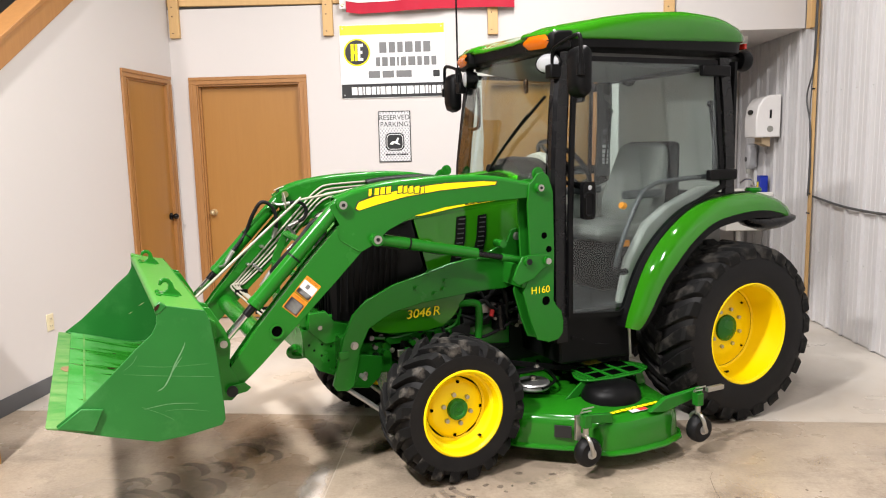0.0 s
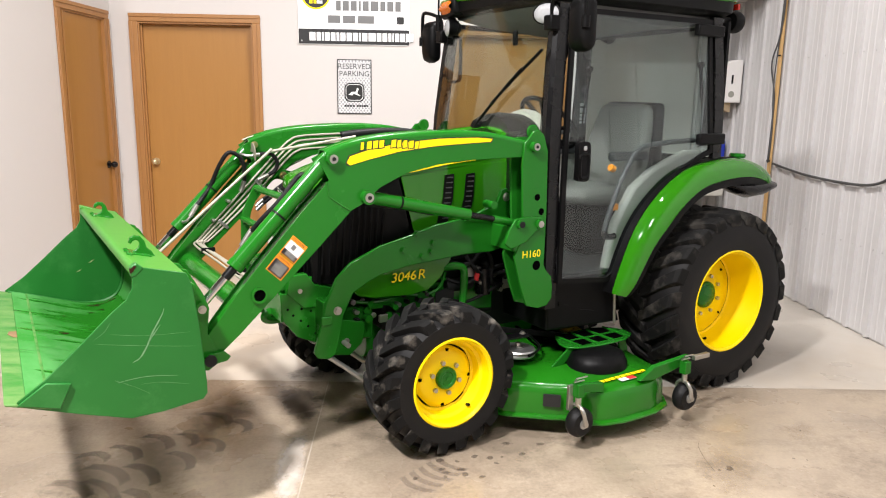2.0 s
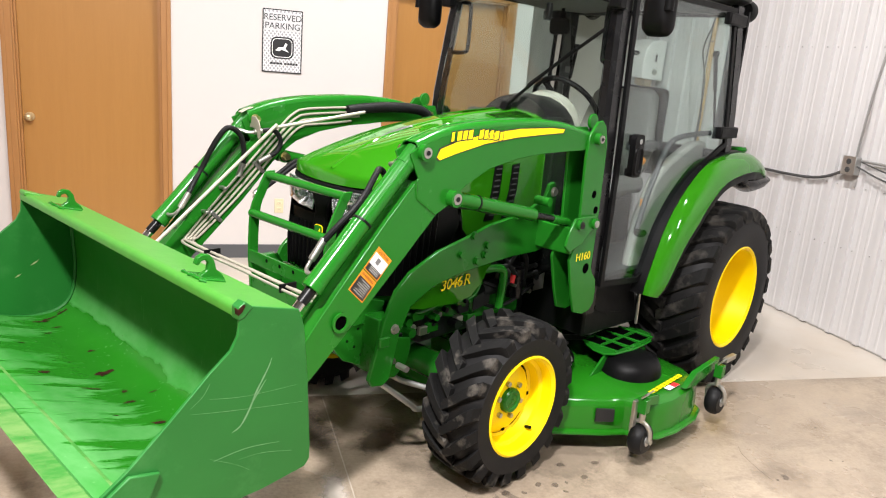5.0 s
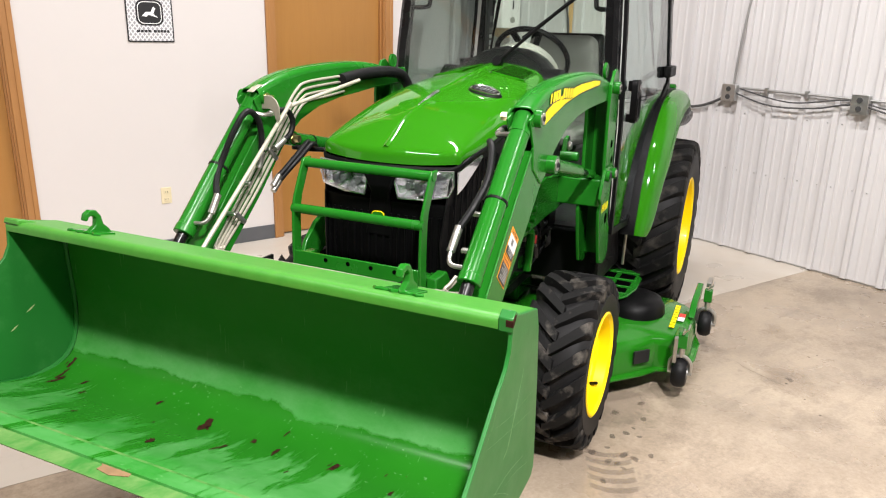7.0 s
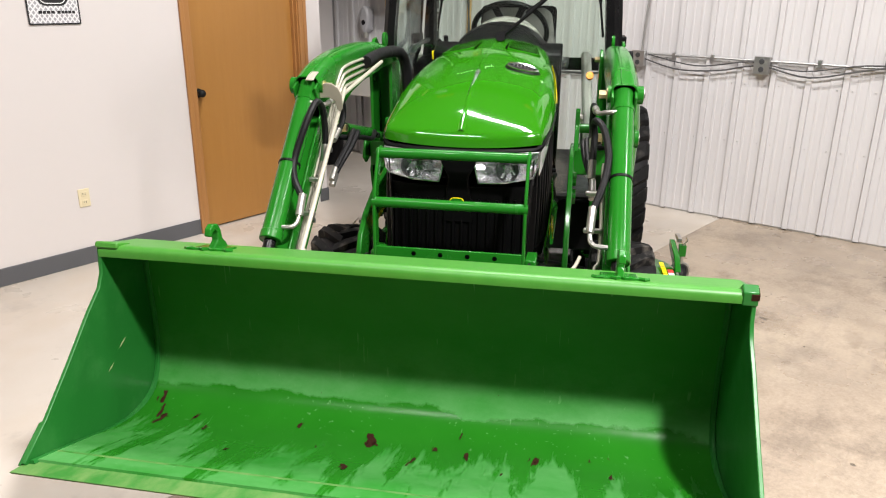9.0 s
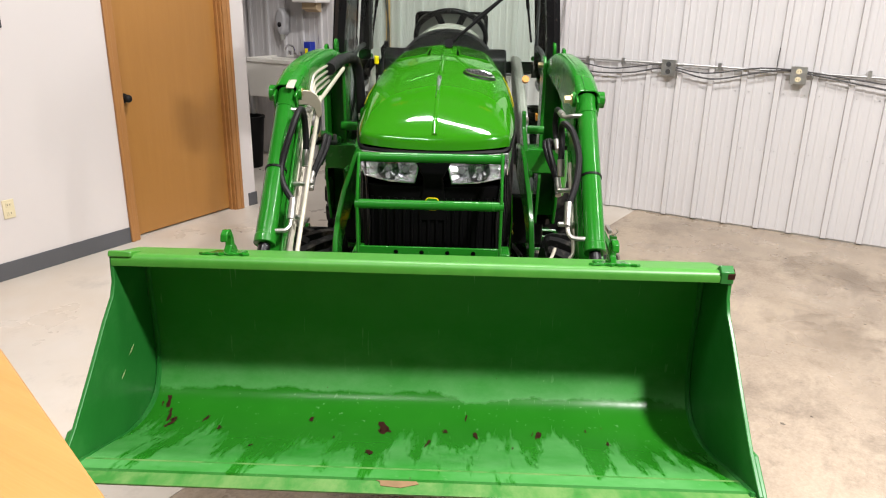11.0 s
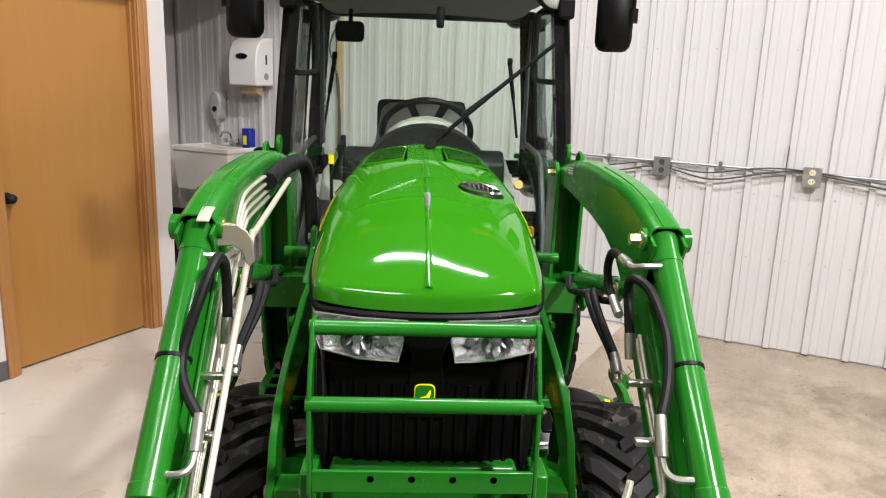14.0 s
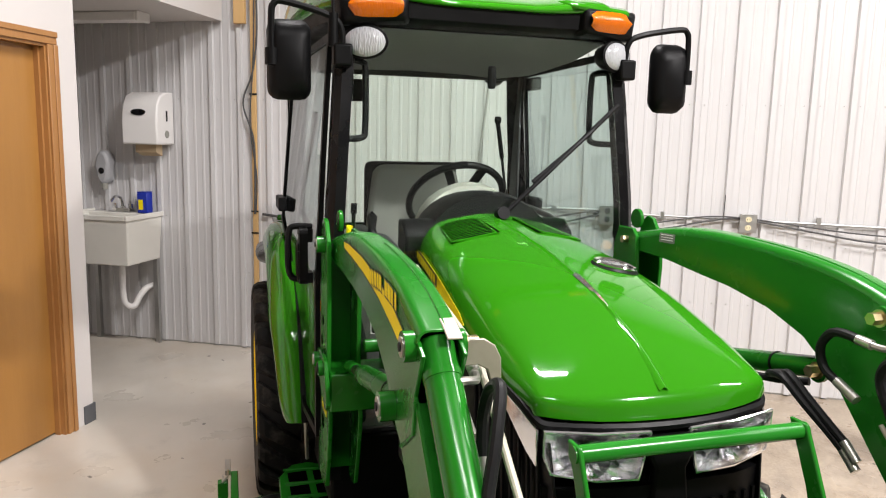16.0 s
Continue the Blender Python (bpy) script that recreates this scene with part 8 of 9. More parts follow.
for s in (1, -1):
    y = s * 0.46
    dy = 0.0 if s > 0 else 0.008
    at = lambda pts: [(x, s * q + dy, z) for x, q, z in pts]
    # short hose from the cylinder head back to the upper line
    h = part("cylinder_hose", tube(B(), spline(at(((2.205, 0.442, 1.303), (2.160, 0.438, 1.309), (2.123, 0.436, 1.301), (2.098, 0.436, 1.262), (2.112, 0.438, 1.218), (2.152, 0.440, 1.196))), 5), 0.0105, 10), HOSE, loader, "black hose to the tilt cylinder")
    part("ferrule", rod(B(), *at(((2.148, 0.440, 1.198), (2.205, 0.441, 1.173))), 0.0115, 12), ZINC, h)
    part("hose_end", rod(B(), *at(((2.190, 0.441, 1.305), (2.225, 0.445, 1.301))), 0.0115, 12), ZINC, h)
    part("elbow", tube(B(), spline(at(((2.222, 0.445, 1.301), (2.250, 0.452, 1.299), (2.268, 0.470, 1.305), (2.280, 0.505, 1.310))), 4), 0.0075, 8), ZINC, h, "plated elbow fitting")
    # hose loop from the lower line over to the cylinder's rod end
    loop = at(((2.300, 0.440, 1.158), (2.258, 0.443, 1.226), (2.268, 0.438, 1.268), (2.295, 0.445, 1.283), (2.330, 0.466, 1.266), (2.380, 0.482, 1.214), (2.418, 0.483, 1.172), (2.471, 0.470, 1.118), (2.517, 0.446, 1.060)) if s > 0 else
              ((2.275, 0.446, 1.166), (2.272, 0.446, 1.235), (2.295, 0.444, 1.295), (2.349, 0.446, 1.318), (2.395, 0.468, 1.250), (2.436, 0.494, 1.147), (2.476, 0.481, 1.098), (2.525, 0.440, 1.054)))
    h = part("cylinder_hose", tube(B(), spline(loop, 5), 0.0110, 10), HOSE, loader, "black hose loop tied to the tilt cylinder")
    foot = Vector(loop[0])
    part("ferrule", rod(B(), foot + Vector((0, 0, 0.004)), foot + Vector((0.020, 0, -0.050)), 0.0125, 12), ZINC, h)
    part("ferrule", rod(B(), Vector(loop[-1]) + Vector((-0.006, 0, 0.008)), *at(((2.556, 0.441, 1.004),)), 0.0125, 12), ZINC, h)
    part("elbow", tube(B(), spline(at(((2.552, 0.441, 1.008), (2.572, 0.444, 0.984), (2.586, 0.462, 0.974), (2.588, 0.508, 0.974))), 4), 0.0072, 8), ZINC, h, "plated elbow fitting")
    # two hoses from the lift cylinder's port
    for k in (0, 1):
        h = part("lift_line_hose", tube(B(), spline(at(((1.93, 0.470 - 0.02 * k, 1.145), (1.99, 0.440 - 0.02 * k, 1.165), (2.029, 0.424 - 0.012 * k, 1.174 - 0.012 * k), (2.087, 0.428 - 0.008 * k, 1.136 - 0.014 * k), (2.143, 0.440, 1.093 - 0.018 * k), (2.180, 0.448, 1.066 - 0.02 * k))), 5), 0.0100, 10), HOSE, loader, "black hose to the lift cylinder")
        part("ferrule", rod(B(), *at(((2.178, 0.448, 1.068 - 0.02 * k), (2.215, 0.450, 1.034 - 0.02 * k))), 0.0115, 12), ZINC, h)
    for x, z in ((2.36, 1.07), (2.44, 0.975)):
        part("line_clamp", box(B(), (x - 0.010, min(y - s * 0.035, y + s * 0.02), z - 0.007), (x + 0.010, max(y - s * 0.035, y + s * 0.02), z + 0.007)), ZINC, loader, bevel=0.004)
    part("lift_port_hose", tube(B(), spline([(2.02, s * 0.49, 1.15), (1.95, s * 0.46, 1.135), (1.80, s * 0.45, 1.11), (1.66, s * 0.45, 1.08), (1.55, s * 0.47, 1.09)], 5), 0.010, 8), HOSE, loader)

# brush guard
GX = [(2.235, 0.70), (2.335, 0.745), (2.356, 0.80), (2.352, 1.0), (2.325, 1.08), (2.282, 1.168)]
gd = part("brush_guard", plate(B(), [(-0.249, 0.800), (0.237, 0.800), (0.237, 0.852), (-0.249, 0.852)], 2.346, 2.356, "x"), GREEN, loader, "green tubular brush guard with a drilled lower plate", 0.002)
for s in (1, -1):
    pts = spline([(x, 0, z) for x, z in GX[1:]], 4)
    poly = [(p.x, p.z) for p in pts] + [(p.x - 0.045, p.z) for p in pts[::-1]]
    part("upright", plate(B(), poly, s * 0.243 - 0.006, s * 0.253 - 0.006), GREEN, gd, bevel=0.003)
    part("foot", plate(B(), [(2.20, 0.70), (2.335, 0.70), (2.355, 0.80), (2.31, 0.82), (2.22, 0.76)], s * 0.233 - 0.006, s * 0.243 - 0.006), GREEN, gd, bevel=0.003)
for x, z in ((2.268, 1.150), (2.338, 1.000)):
    part("cross_bar", rod(B(), (x, -0.262, z), (x, 0.250, z), 0.017, 18), GREEN, gd)
for y in (-0.12, -0.03, 0.06, 0.15):
    part("hole", rod(B(), (2.3561, y, 0.834), (2.3566, y, 0.834), 0.008, 14), HOLE, gd)

# bucket
W = 0.785
bk_in = spline([(3.005, 0, 1.022), (2.86, 0, 0.988), (2.838, 0, 0.970), (2.832, 0, 0.85), (2.826, 0, 0.72), (2.838, 0, 0.62), (2.875, 0, 0.555), (2.95, 0, 0.528), (3.06, 0, 0.535), (3.22, 0, 0.585), (3.36, 0, 0.628)], 3)
rows_ = []
cols = [-W + 2 * W * i / 24 for i in range(25)]


def shell(off):
    out = []
    for i, p in enumerate(bk_in):
        d = (bk_in[min(i + 1, len(bk_in) - 1)] - bk_in[max(i - 1, 0)]).normalized()
        n = Vector((d.z, 0, -d.x))
        out.append(p + n * off)
    return out


bm = B()
inner, outer = shell(0.0), shell(-0.008)
ring_rows = []
for y in cols:
    ring_rows.append([(p.x, y, p.z) for p in inner] + [(p.x, y, p.z) for p in outer[::-1]])
loft(bm, ring_rows)
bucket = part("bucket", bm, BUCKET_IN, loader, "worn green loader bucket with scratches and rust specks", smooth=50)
part("top_lip", loft(B(), [[(x, y, z) for x, z in ((2.858, 1.003), (2.90, 1.012), (2.96, 1.026), (2.995, 1.034), (3.010, 1.036), (3.020, 1.032), (3.025, 1.023), (3.024, 1.008), (3.014, 1.008), (3.012, 1.018), (3.004, 1.024), (2.985, 1.021), (2.858, 0.991))] for y in (-W - 0.004, -0.3, 0.3, W + 0.004)]), EDGE, bucket, "scraped lighter top lip", 0.0, smooth=40)
SIDEP = [(3.020, 1.036), (2.985, 1.033), (2.850, 1.000), (2.832, 0.95), (2.815, 0.80), (2.800, 0.60), (2.800, 0.555), (2.815, 0.535), (2.95, 0.517), (3.055, 0.514), (3.20, 0.560), (3.375, 0.622), (3.385, 0.640), (3.30, 0.700), (3.20, 0.790), (3.10, 0.885), (3.045, 0.930), (3.026, 0.965), (3.022, 1.01)]
for s in (1, -1):
    part("side_plate", plate(B(), SIDEP, s * W, s * (W + 0.010)), BUCKET, bucket, "scratched bucket side", 0.002)
    part("wear_plate", plate(B(), [(3.300, 0.692), (3.228, 0.678), (3.265, 0.598), (3.385, 0.632)], s * (W + 0.010), s * (W + 0.022)), BUCKET, bucket, "green wear plate at the corner", 0.003)
    part("corner_bead", tube(B(), [(p.x + 0.012, s * (W - 0.006), p.z + 0.006) for p in bk_in[4:]], 0.008, 6), BUCKET, bucket)
part("cutting_edge", plate(B(), [(3.29, 0.598), (3.415, 0.634), (3.42, 0.642), (3.29, 0.616)], -W - 0.012, W + 0.012), CUTTING, bucket, "scraped cutting edge", 0.002)
# scratches and rust on the bucket
random.seed(4)
RUST_AT = ((2.90, -0.735, 0.030, 0.5), (2.96, -0.71, 0.026, 0.4), (3.01, -0.69, 0.020, 0.9), (2.98, -0.60, 0.016, 0.5), (3.03, -0.547, 0.008, 1.2), (2.967, -0.302, 0.010, 0.9), (2.999, -0.094, 0.022, 1.6), (3.095, 0.035, 0.018, 0.5), (3.008, 0.079, 0.010, 0.9), (3.027, 0.163, 0.019, 0.5), (2.937, 0.137, 0.009, 0.5), (3.017, 0.335, 0.024, 0.5), (3.184, -0.108, 0.012, 1.8), (3.05, 0.52, 0.010, 0.6), (2.98, 0.47, 0.006, 0.4), (3.16, -0.42, 0.007, 1.0), (3.07, -0.22, 0.005, 1.0), (3.11, 0.26, 0.005, 1.0))
for x, y, r, wide in RUST_AT:
    j = min(range(len(bk_in)), key=lambda i: abs(bk_in[i].x - x) + (10 if bk_in[i].z > 0.75 else 0))
    k2 = j + 1 if x > bk_in[j].x and j + 1 < len(bk_in) else j - 1
    f = (x - bk_in[j].x) / ((bk_in[k2].x - bk_in[j].x) or 1)
    p = bk_in[j].lerp(bk_in[k2], max(0.0, min(1.0, f)))
    d = (bk_in[k2] - bk_in[j]).normalized()
    n = Vector((d.z, 0, -d.x))
    if n.z < 0:
        n = -n
    for part_k in range(3):
        o = Vector((random.uniform(-1, 1) * r, random.uniform(-1, 1) * r * 0.7, 0)) if part_k else Vector()
        q0 = r * (1.0 if not part_k else random.uniform(0.15, 0.45))
        bm = B()
        vs = []
        ph = random.uniform(0, 6)
        for i in range(17):
            a = i * math.tau / 17
            q = 0.78 * q0 * (0.75 + 0.25 * math.sin(2 * a + ph) + 0.2 * math.sin(3 * a + 2 * ph) + random.uniform(-0.08, 0.08))
            vs.append(bm.verts.new(p + n * 0.0098 + d * (q * math.cos(a) * 2.1 + o.x) + Vector((0, 1, 0)) * (y + o.y + 0.8 * wide * q * math.sin(a) + q0 * 0.3 * math.cos(a))))
        bm.faces.new(vs)
        part("rust_spot", bm, RUST, bucket)
SCRATCH = plain("bare_scratch", (0.13, 0.29, 0.13), 0.5, var=0.2, scale=60)
for pts, w in ((((2.93, 0.885), (2.94, 0.86), (2.975, 0.80), (2.99, 0.765), (3.015, 0.725), (3.04, 0.712)), 0.0030), (((2.945, 0.83), (2.968, 0.80), (2.985, 0.775)), 0.0022), (((2.90, 0.64), (3.00, 0.655), (3.09, 0.650)), 0.0012), (((3.10, 0.86), (3.12, 0.83), (3.15, 0.81)), 0.0010), (((2.83, 0.735), (2.93, 0.752), (3.06, 0.776), (3.15, 0.795)), 0.0007), (((2.85, 0.79), (3.0, 0.80), (3.10, 0.82)), 0.0006), (((3.10, 0.66), (3.03, 0.62), (2.99, 0.59)), 0.0006), (((2.86, 0.60), (2.95, 0.625), (3.02, 0.63)), 0.0006)):
    line = spline([(x, 0, z) for x, z in pts], 5)
    rows_ = [[], []]
    for i, p in enumerate(line):
        d = (line[min(i + 1, len(line) - 1)] - line[max(i - 1, 0)]).normalized()
        k = w * (0.35 + 0.65 * math.sin(math.pi * (i + 0.5) / len(line))) * random.uniform(0.45, 1.2)
        for row, o in zip(rows_, (-k, k)):
            row.append((p.x - d.z * o, W + 0.0106, p.z + d.x * o))
    part("scratch", sheet(B(), rows_), SCRATCH, bucket)


def back_point(y, z, off):
    """A point on the bucket's back wall at height z, lifted off it."""
    for p, q in zip(bk_in[6:], bk_in[7:]):
        if (p.z - z) * (q.z - z) <= 0 and p.x < 2.96:
            f = (z - p.z) / ((q.z - p.z) or 1)
            d = (q - p).normalized()
            return p.lerp(q, f) + Vector((abs(d.z), 0, abs(d.x))) * off + Vector((0, y, 0))
    return Vector((2.834 + off, y, z))


SCUFF = plain("pale_scuff", (0.075, 0.25, 0.065), 0.6, var=0.4, scale=90)
CHIP = plain("bare_chip", (0.30, 0.36, 0.16), 0.5, var=0.3, scale=60)
for y0, z0, y1, z1, w, mat in ((-0.35, 0.877, -0.223, 0.777, 0.0016, SCUFF), (-0.323, 0.868, -0.27, 0.815, 0.0010, SCUFF), (0.113, 0.819, 0.090, 0.740, 0.0011, SCUFF), (-0.482, 0.817, -0.474, 0.755, 0.0014, SCUFF), (-0.036, 0.761, -0.011, 0.754, 0.0010, SCUFF),
                           (0.299, 0.566, 0.349, 0.607, 0.0012, CHIP), (0.291, 0.576, 0.307, 0.562, 0.0009, CHIP), (0.318, 0.610, 0.325, 0.575, 0.0008, CHIP), (0.424, 0.640, 0.416, 0.575, 0.0014, BUCKET), (0.765, 0.725, 0.768, 0.607, 0.0010, CHIP), (-0.230, 0.636, -0.225, 0.627, 0.0014, CHIP), (0.108, 0.650, 0.115, 0.703, 0.0008, SCUFF), (0.55, 0.82, 0.60, 0.80, 0.0008, SCUFF), (-0.60, 0.70, -0.585, 0.64, 0.0010, SCUFF)):
    rows_ = [[], []]
    e = Vector((0, y1 - y0, z1 - z0)).normalized()
    for i in range(11):
        f = i / 10
        k = w * (0.25 + 0.75 * math.sin(math.pi * (f * 0.9 + 0.05))) * random.uniform(0.6, 1.25)
        for row, o in zip(rows_, (-k, k)):
            row.append(back_point(y0 + (y1 - y0) * f - e.z * o, z0 + (z1 - z0) * f + e.y * o, 0.0012))
    part("scratch", sheet(B(), rows_), mat, bucket)
for x0, z0, x1, z1, w in ((2.973, 0.759, 3.004, 0.742, 0.0035), (3.036, 0.713, 3.062, 0.700, 0.0028)):
    bm = plate(B(), [(x0, z0), ((x0 + x1) / 2, (z0 + z1) / 2 - w), (x1, z1), ((x0 + x1) / 2, (z0 + z1) / 2 + w)], -W + 0.0006, -W + 0.0012)
    part("scratch", bm, CHIP, bucket)
for s in (1, -1):
    y = s * 0.505
    bm = B()
    hook = [(2.86, 1.018), (2.985, 1.052), (2.965, 1.062), (2.945, 1.072), (2.940, 1.098), (2.955, 1.112), (2.975, 1.108), (2.985, 1.094), (3.000, 1.100), (2.990, 1.124), (2.965, 1.134), (2.935, 1.128), (2.915, 1.105), (2.905, 1.07), (2.88, 1.05)]
    plate(bm, [(2.965 + (x - 2.965) * 0.66, 1.026 + (z - 1.044) * 0.76) for x, z in hook], y - 0.009, y + 0.009)
    hk = part("grab_hook", bm, GREEN, bucket, "green welded chain hook", 0.003)
    part("hook_plate", plate(B(), [(2.915, 1.014), (2.985, 1.030), (2.985, 1.037), (2.915, 1.021)], y - 0.045, y + 0.040), GREEN, hk, bevel=0.002)
    part("weld_bead", tube(B(), [(2.985 + 0.005 * (i % 2) + 0.004 * (i % 3), y - 0.064 + 0.0105 * i, 1.034 + 0.002 * (i % 3)) for i in range(13)], 0.0045, 6), GREEN, hk)
    # back brackets
    for yy in (y - 0.055, y + 0.055):
        part("pivot_bracket", plate(B(), [(2.84, 0.97), (2.80, 0.96), (2.745, 0.86), (2.725, 0.80), (2.735, 0.70), (2.70, 0.63), (2.700, 0.58), (2.735, 0.55), (2.80, 0.56), (2.825, 0.70)], yy - 0.007, yy + 0.007), GREEN, bucket, bevel=0.003)
    pn = part("bucket_pin", rod(B(), (2.757, s * 0.44, 0.805), (2.757, s * 0.585, 0.805), 0.018, 18), GREEN, bucket)
    part("pin_end", rod(B(), (2.757, s * 0.585, 0.805), (2.757, s * 0.592, 0.805), 0.026, 18), GREEN, pn)
    part("pin_bolt", bolt(B(), (2.757, s * 0.592, 0.805), (0, s, 0), 0.011, 0.008, 0.016), ZINC, pn)
    pn = part("bucket_pin", rod(B(), (2.735, s * 0.44, 0.597), (2.735, s * 0.590, 0.597), 0.018, 18), GREEN, bucket)
    part("pin_end", rod(B(), (2.735, s * 0.590, 0.597), (2.735, s * 0.597, 0.597), 0.024, 18), DARK, pn)
    part("latch", plate(B(), [(2.735, 0.62), (2.68, 0.625), (2.655, 0.60), (2.67, 0.585), (2.735, 0.575)], s * 0.575, s * 0.585), GREEN, bucket, bevel=0.002)
part("back_stiffener", plate(B(), [(2.80, 0.93), (2.835, 0.95), (2.835, 0.86), (2.80, 0.86)], -0.70, 0.70), GREEN, bucket, bevel=0.004)
part("corner_lug", plate(B(), [(2.985, 1.032), (3.008, 1.050), (3.027, 1.036), (3.026, 1.004), (3.010, 1.008)], W - 0.022, W + 0.012), BUCKET, bucket, "bent chipped lip corner", 0.003)
part("corner_chip", plate(B(), [(3.008, 1.040), (3.014, 1.044), (3.0285, 1.032), (3.027, 1.018), (3.018, 1.024)], W - 0.004, W + 0.0130), RUST, bucket)
er = plate(B(), [(3.33, -0.07), (3.345, -0.09), (3.365, -0.06), (3.385, -0.055), (3.392, -0.01), (3.372, 0.03), (3.35, 0.02), (3.34, -0.02)], 0.0006, 0.0016, "z")
for v in er.verts:
    v.co.z += 0.616 + (v.co.x - 3.29) * 0.2
part("edge_rust", er, plain("bare_rusty_steel", (0.20, 0.12, 0.055), 0.7, var=0.5, scale=40), bucket, "bare rusty patch on the cutting edge")
part("corner_lug", plate(B(), [(2.96, 1.028), (3.02, 1.048), (3.026, 1.032), (2.98, 1.020)], -W - 0.012, -W + 0.05), EDGE, bucket, bevel=0.004)

# ---- mower deck under the tractor ----
deck = thing("mower_deck", (0.85, 0, 0.07), "green mid-mount mower deck on gauge wheels under the tractor", "mower deck")


def deck_outline(k=1.0, dx=0.0):
    half = [(1.52, 0.0), (1.52, 0.28), (1.47, 0.48), (1.36, 0.66), (1.20, 0.80), (1.11, 0.86), (1.09, 0.93), (1.03, 0.975), (0.92, 1.0), (0.72, 1.0), (0.60, 0.965), (0.54, 0.89), (0.50, 0.70), (0.44, 0.50), (0.42, 0.0)]
    cx, cy = 0.95, 0.0
    half = [(cx + (x - cx) * k, y * k) for x, y in half]
    return half + [(x, -y) for x, y in half[1:-1][::-1]]


def deck_ring(k, z):
    return [(x, y, z) for x, y in deck_outline(k)]


bm = loft(B(), [deck_ring(1.012, 0.095), deck_ring(1.012, 0.108), deck_ring(0.995, 0.112), deck_ring(0.99, 0.215), deck_ring(0.98, 0.245), deck_ring(0.95, 0.262), deck_ring(0.60, 0.275), deck_ring(0.2, 0.278)])
part("deck_shell", bm, DECK_GREEN, deck, "green stamped deck shell", smooth=40)
bm = B()
tube(bm, [(x, y, 0.100) for x, y in deck_outline(1.014)] + [(x, y, 0.100) for x, y in deck_outline(1.014)[:1]], 0.009, 8)
part("deck_rim", bm, DECK_GREEN, deck, "rolled deck rim")
for s in (1, -1):
    # belt shield, step plate
    part("belt_shield", loft(B(), [[(0.815 + r * math.cos(a), s * 0.70 + r * 0.88 * math.sin(a), z) for a in [i * math.tau / 28 for i in range(28)]] for r, z in ((0.165, 0.268), (0.160, 0.300), (0.14, 0.335), (0.10, 0.352), (0.04, 0.358))]), BLACK, deck, "black domed belt shield", smooth=50)
    st = part("step_plate", plate(B(), [(0.96, s * 0.57), (0.965, s * 0.63), (0.92, s * 0.665), (0.78, s * 0.69), (0.60, s * 0.685), (0.50, s * 0.63), (0.485, s * 0.56), (0.53, s * 0.48), (0.64, s * 0.44), (0.84, s * 0.445), (0.92, s * 0.49)], 0.354, 0.366, "z"), GREEN, deck, "green slotted step plate", 0.005)
    for x0, x1 in ((0.57, 0.67), (0.69, 0.78), (0.80, 0.89)):
        for y0, y1 in ((0.475, 0.55), (0.575, 0.65)):
            part("slot", plate(B(), [(x0, s * y0), (x1, s * y0), (x1 - 0.01, s * y1), (x0 + 0.005, s * y1)], 0.3661, 0.3667, "z"), HOLE, st)
    for x in (0.56, 0.68, 0.79, 0.90):
        part("step_rib", tube(B(), [(x, s * 0.47, 0.368), (x - 0.01, s * 0.665, 0.368)], 0.005, 6), GREEN, st)
    part("step_leg", plate(B(), [(0.98, 0.272), (1.06, 0.272), (0.95, 0.355), (0.88, 0.355)], s * 0.62, s * 0.632), GREEN, deck, bevel=0.003)
    part("step_leg", plate(B(), [(0.50, 0.265), (0.56, 0.265), (0.58, 0.355), (0.53, 0.355)], s * 0.60, s * 0.612), GREEN, deck, bevel=0.003)
    # gauge wheels: front one forward of the shell corner, rear one behind
    for x, y, ax in ((1.18, s * 0.980, 1), (0.510, 1.020 if s > 0 else -0.900, -1)):
        gw = part("gauge_wheel", lathe(B(), [(0.022, -0.032), (0.056, -0.032), (0.068, -0.019), (0.071, 0.0), (0.068, 0.019), (0.056, 0.032), (0.022, 0.032), (0.022, -0.032)], (x, y, 0.145), 30), HOSE, deck, "black rubber gauge wheel in a plated fork")
        bm = B()
        for o in (-0.044, 0.044):
            tube(bm, spline([(x, y + o, 0.145), (x + 0.012, y + o, 0.195), (x + 0.016, y + o * 0.6, 0.222), (x + 0.014, y, 0.232)], 4), 0.010, 8)
        rod(bm, (x + 0.012, y, 0.225), (x + 0.012, y, 0.31), 0.014, 14)
        rod(bm, (x, y - 0.052, 0.145), (x, y + 0.052, 0.145), 0.012, 10)
        part("fork", bm, ZINC, gw, "plated wheel fork")
        part("hub_cap", rod(B(), (x, y - 0.036, 0.145), (x, y + 0.036, 0.145), 0.024, 16), STEEL, gw)
        part("pin", tube(B(), [(x + 0.012 - 0.03, y, 0.345), (x + 0.012 + 0.03, y, 0.345), (x + 0.012 + 0.035, y + 0.02, 0.37), (x + 0.012 - 0.03, y + 0.02, 0.37)], 0.004, 6), ZINC, gw)
        part("post", box(B(), (x - 0.008, y - 0.020, 0.27), (x + 0.032, y + 0.020, 0.335)), GREEN, gw, bevel=0.003)
    part("rear_arm", plate(B(), [(0.70, 0.255), (0.46, 0.300), (0.45, 0.342), (0.70, 0.325), (0.80, 0.268)], 0.955 if s > 0 else -0.870, 0.985 if s > 0 else -0.840), GREEN, deck, "green rear wheel arm", 0.004)
    part("front_arm", plate(B(), [(1.02, 0.25), (1.20, 0.285), (1.20, 0.325), (1.02, 0.30)], s * 0.94, s * 0.965), GREEN, deck, bevel=0.004)
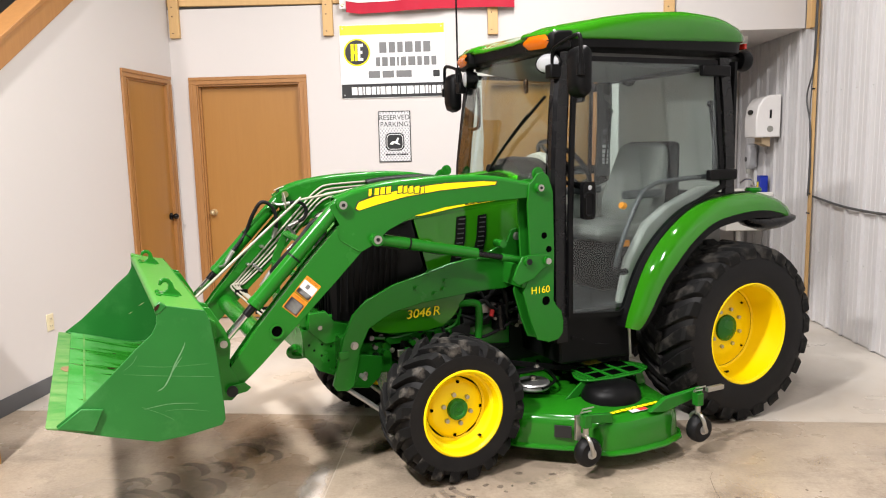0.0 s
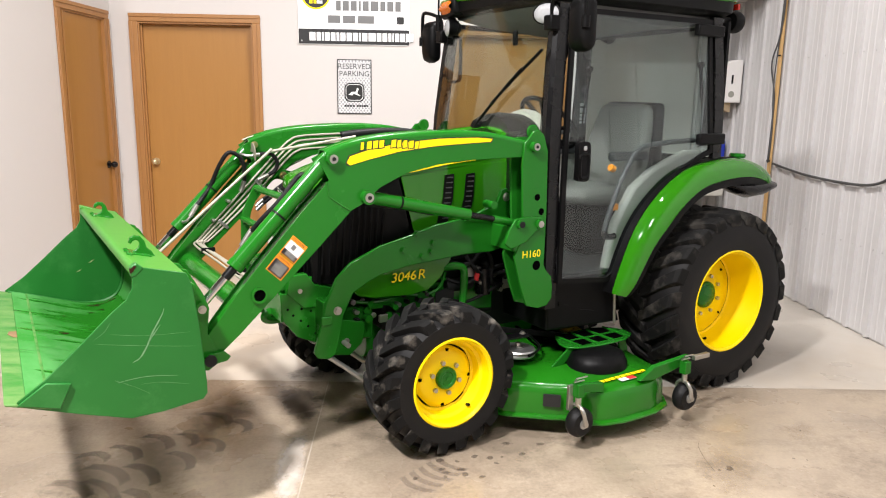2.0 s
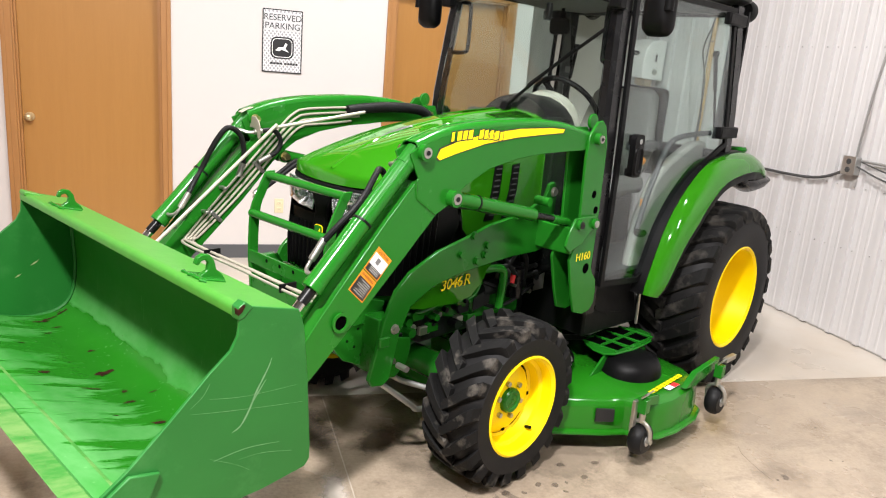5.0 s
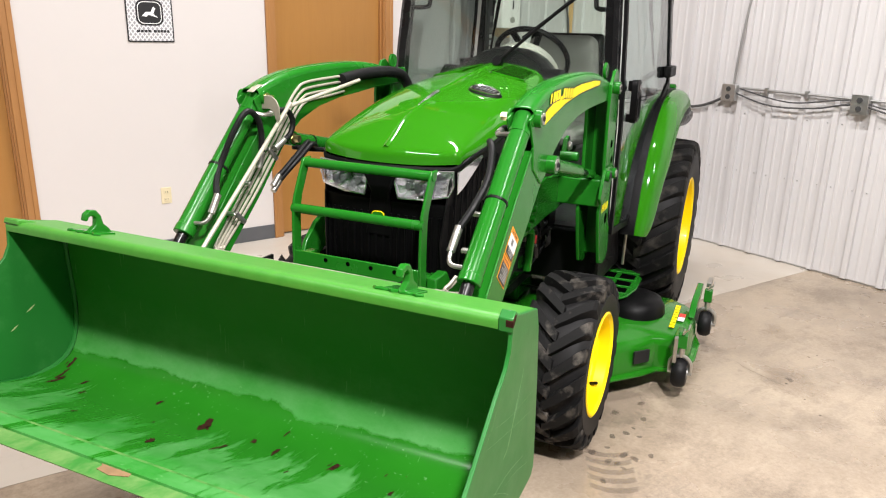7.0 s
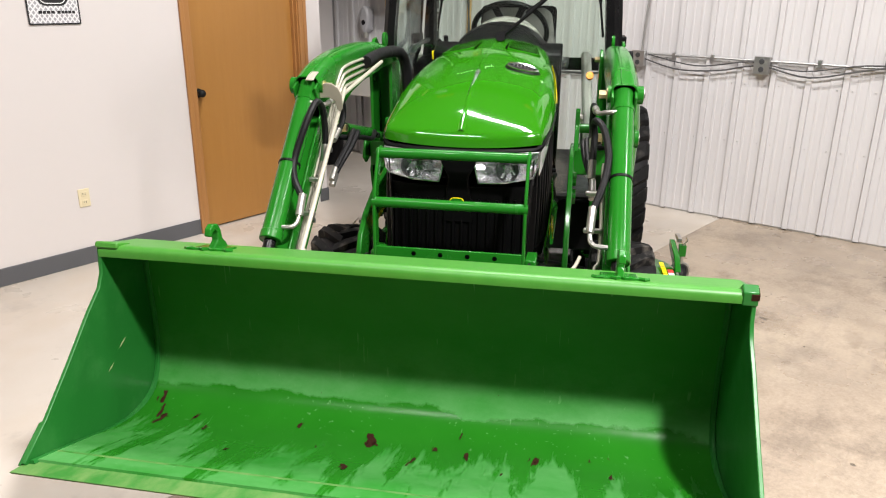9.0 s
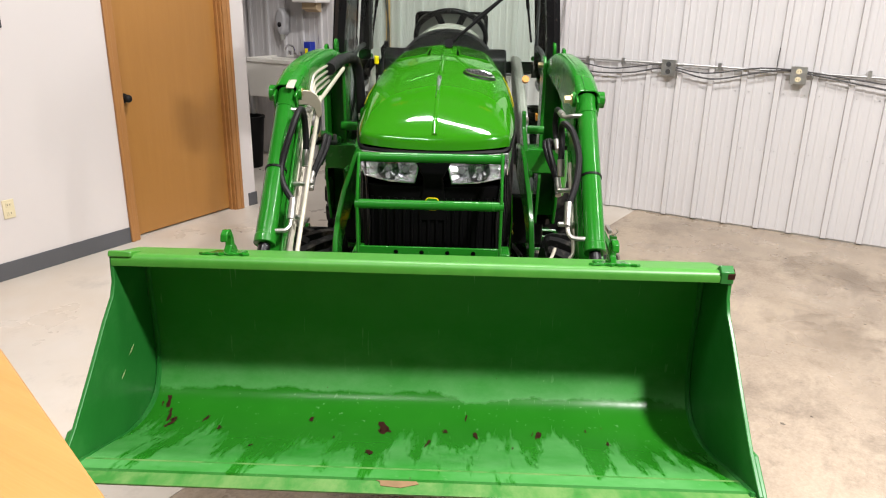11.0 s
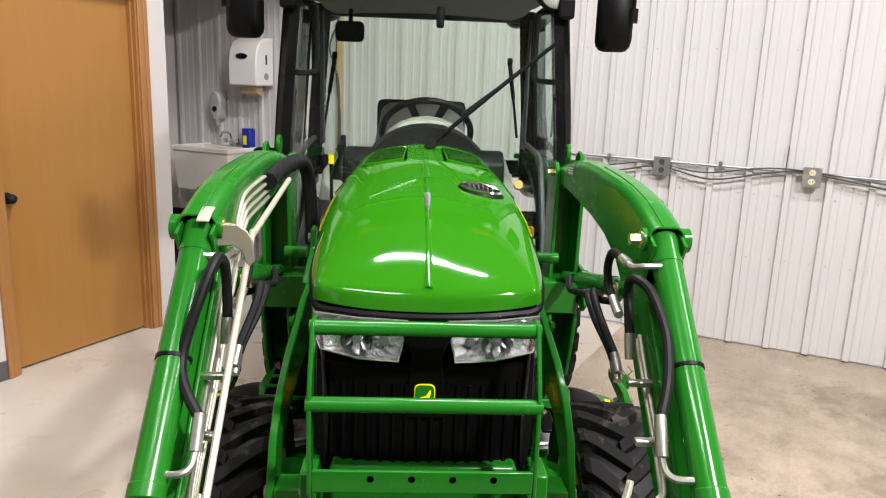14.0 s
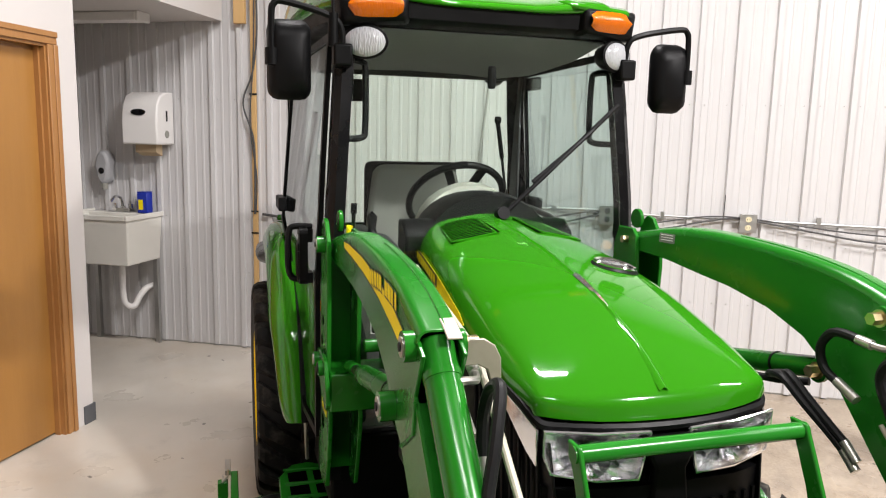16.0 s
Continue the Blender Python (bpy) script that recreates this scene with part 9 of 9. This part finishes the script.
    part("lift_tip", box(B(), (0.345, (1.012 if s > 0 else -0.880) - 0.012, 0.325), (0.455, (1.012 if s > 0 else -0.880) + 0.012, 0.348)), ZINC, deck, "plated lever tip", 0.002)
    part("latch_plate", box(B(), (1.205, s * 0.955 - 0.008, 0.205), (1.235, s * 0.955 + 0.008, 0.325)), ZINC, deck, bevel=0.002)
    if s > 0:
        m = Matrix.Translation((1.200, 0.808, 0.190)) @ Matrix.Rotation(math.atan2(0.14, -0.16), 4, "Z")
        part("rating_plate", box(B(), (-0.042, -0.006, -0.030), (0.042, 0.004, 0.030), m), BLACK_PRINT, deck, "black rating plate")
    # lettering bars on the top corner
    for k in range(9):
        x = 0.985 - k * 0.036
        part("lettering_bar", plate(B(), [(x, s * (0.890 - 0.001 * k)), (x - 0.028, s * (0.890 - 0.001 * k)), (x - 0.025, s * (0.914 - 0.001 * k)), (x + 0.003, s * (0.914 - 0.001 * k))], 0.2735, 0.2745, "z"), DECAL_YELLOW, deck)
    wl = part("deck_label", plate(B(), [(0.88, s * 0.915), (0.78, s * 0.915), (0.78, s * 0.945), (0.88, s * 0.945)], 0.2715, 0.2735, "z"), WHITE_PRINT, deck, "small white and red label")
    part("label_half", plate(B(), [(0.83, s * 0.915), (0.78, s * 0.915), (0.78, s * 0.945), (0.83, s * 0.945)], 0.2735, 0.2742, "z"), RED_PRINT, wl)
    pl = part("pulley", lathe(B(), [(0.02, 0.0), (0.085, 0.0), (0.09, 0.008), (0.075, 0.018), (0.09, 0.028), (0.085, 0.036), (0.03, 0.04), (0.0, 0.045)], (1.16, s * 0.48, 0.315), 28, "z"), STEEL, deck, "steel belt pulley")
    part("deck_bolt", bolt(B(), (1.16, s * 0.48, 0.358), (0, 0, 1), 0.016, 0.02, 0.03), ZINC, pl)
    part("lift_arm", plate(B(), [(0.70, 0.30), (1.30, 0.44), (1.30, 0.47), (0.70, 0.33)], s * 0.40, s * 0.412), BLACK, deck, bevel=0.003)
    part("draft_link", box(B(), (1.12, s * 0.50 - 0.03, 0.415), (1.30, s * 0.50 + 0.03, 0.43)), BLACK, deck, bevel=0.006)
    part("link_bolt", bolt(B(), (1.15, s * 0.50, 0.43), (0, 0, 1), 0.010, 0.012, 0.016), ZINC, deck)
part("gear_box", box(B(), (0.78, -0.14, 0.275), (1.02, 0.14, 0.40)), GREEN, deck, bevel=0.02)
part("drive_belt", tube(B(), spline([(1.16, 0.57, 0.333), (1.0, 0.45, 0.333), (0.9, 0.0, 0.333), (1.0, -0.45, 0.333), (1.16, -0.57, 0.333)], 6), 0.008, 6), BLACK, deck)
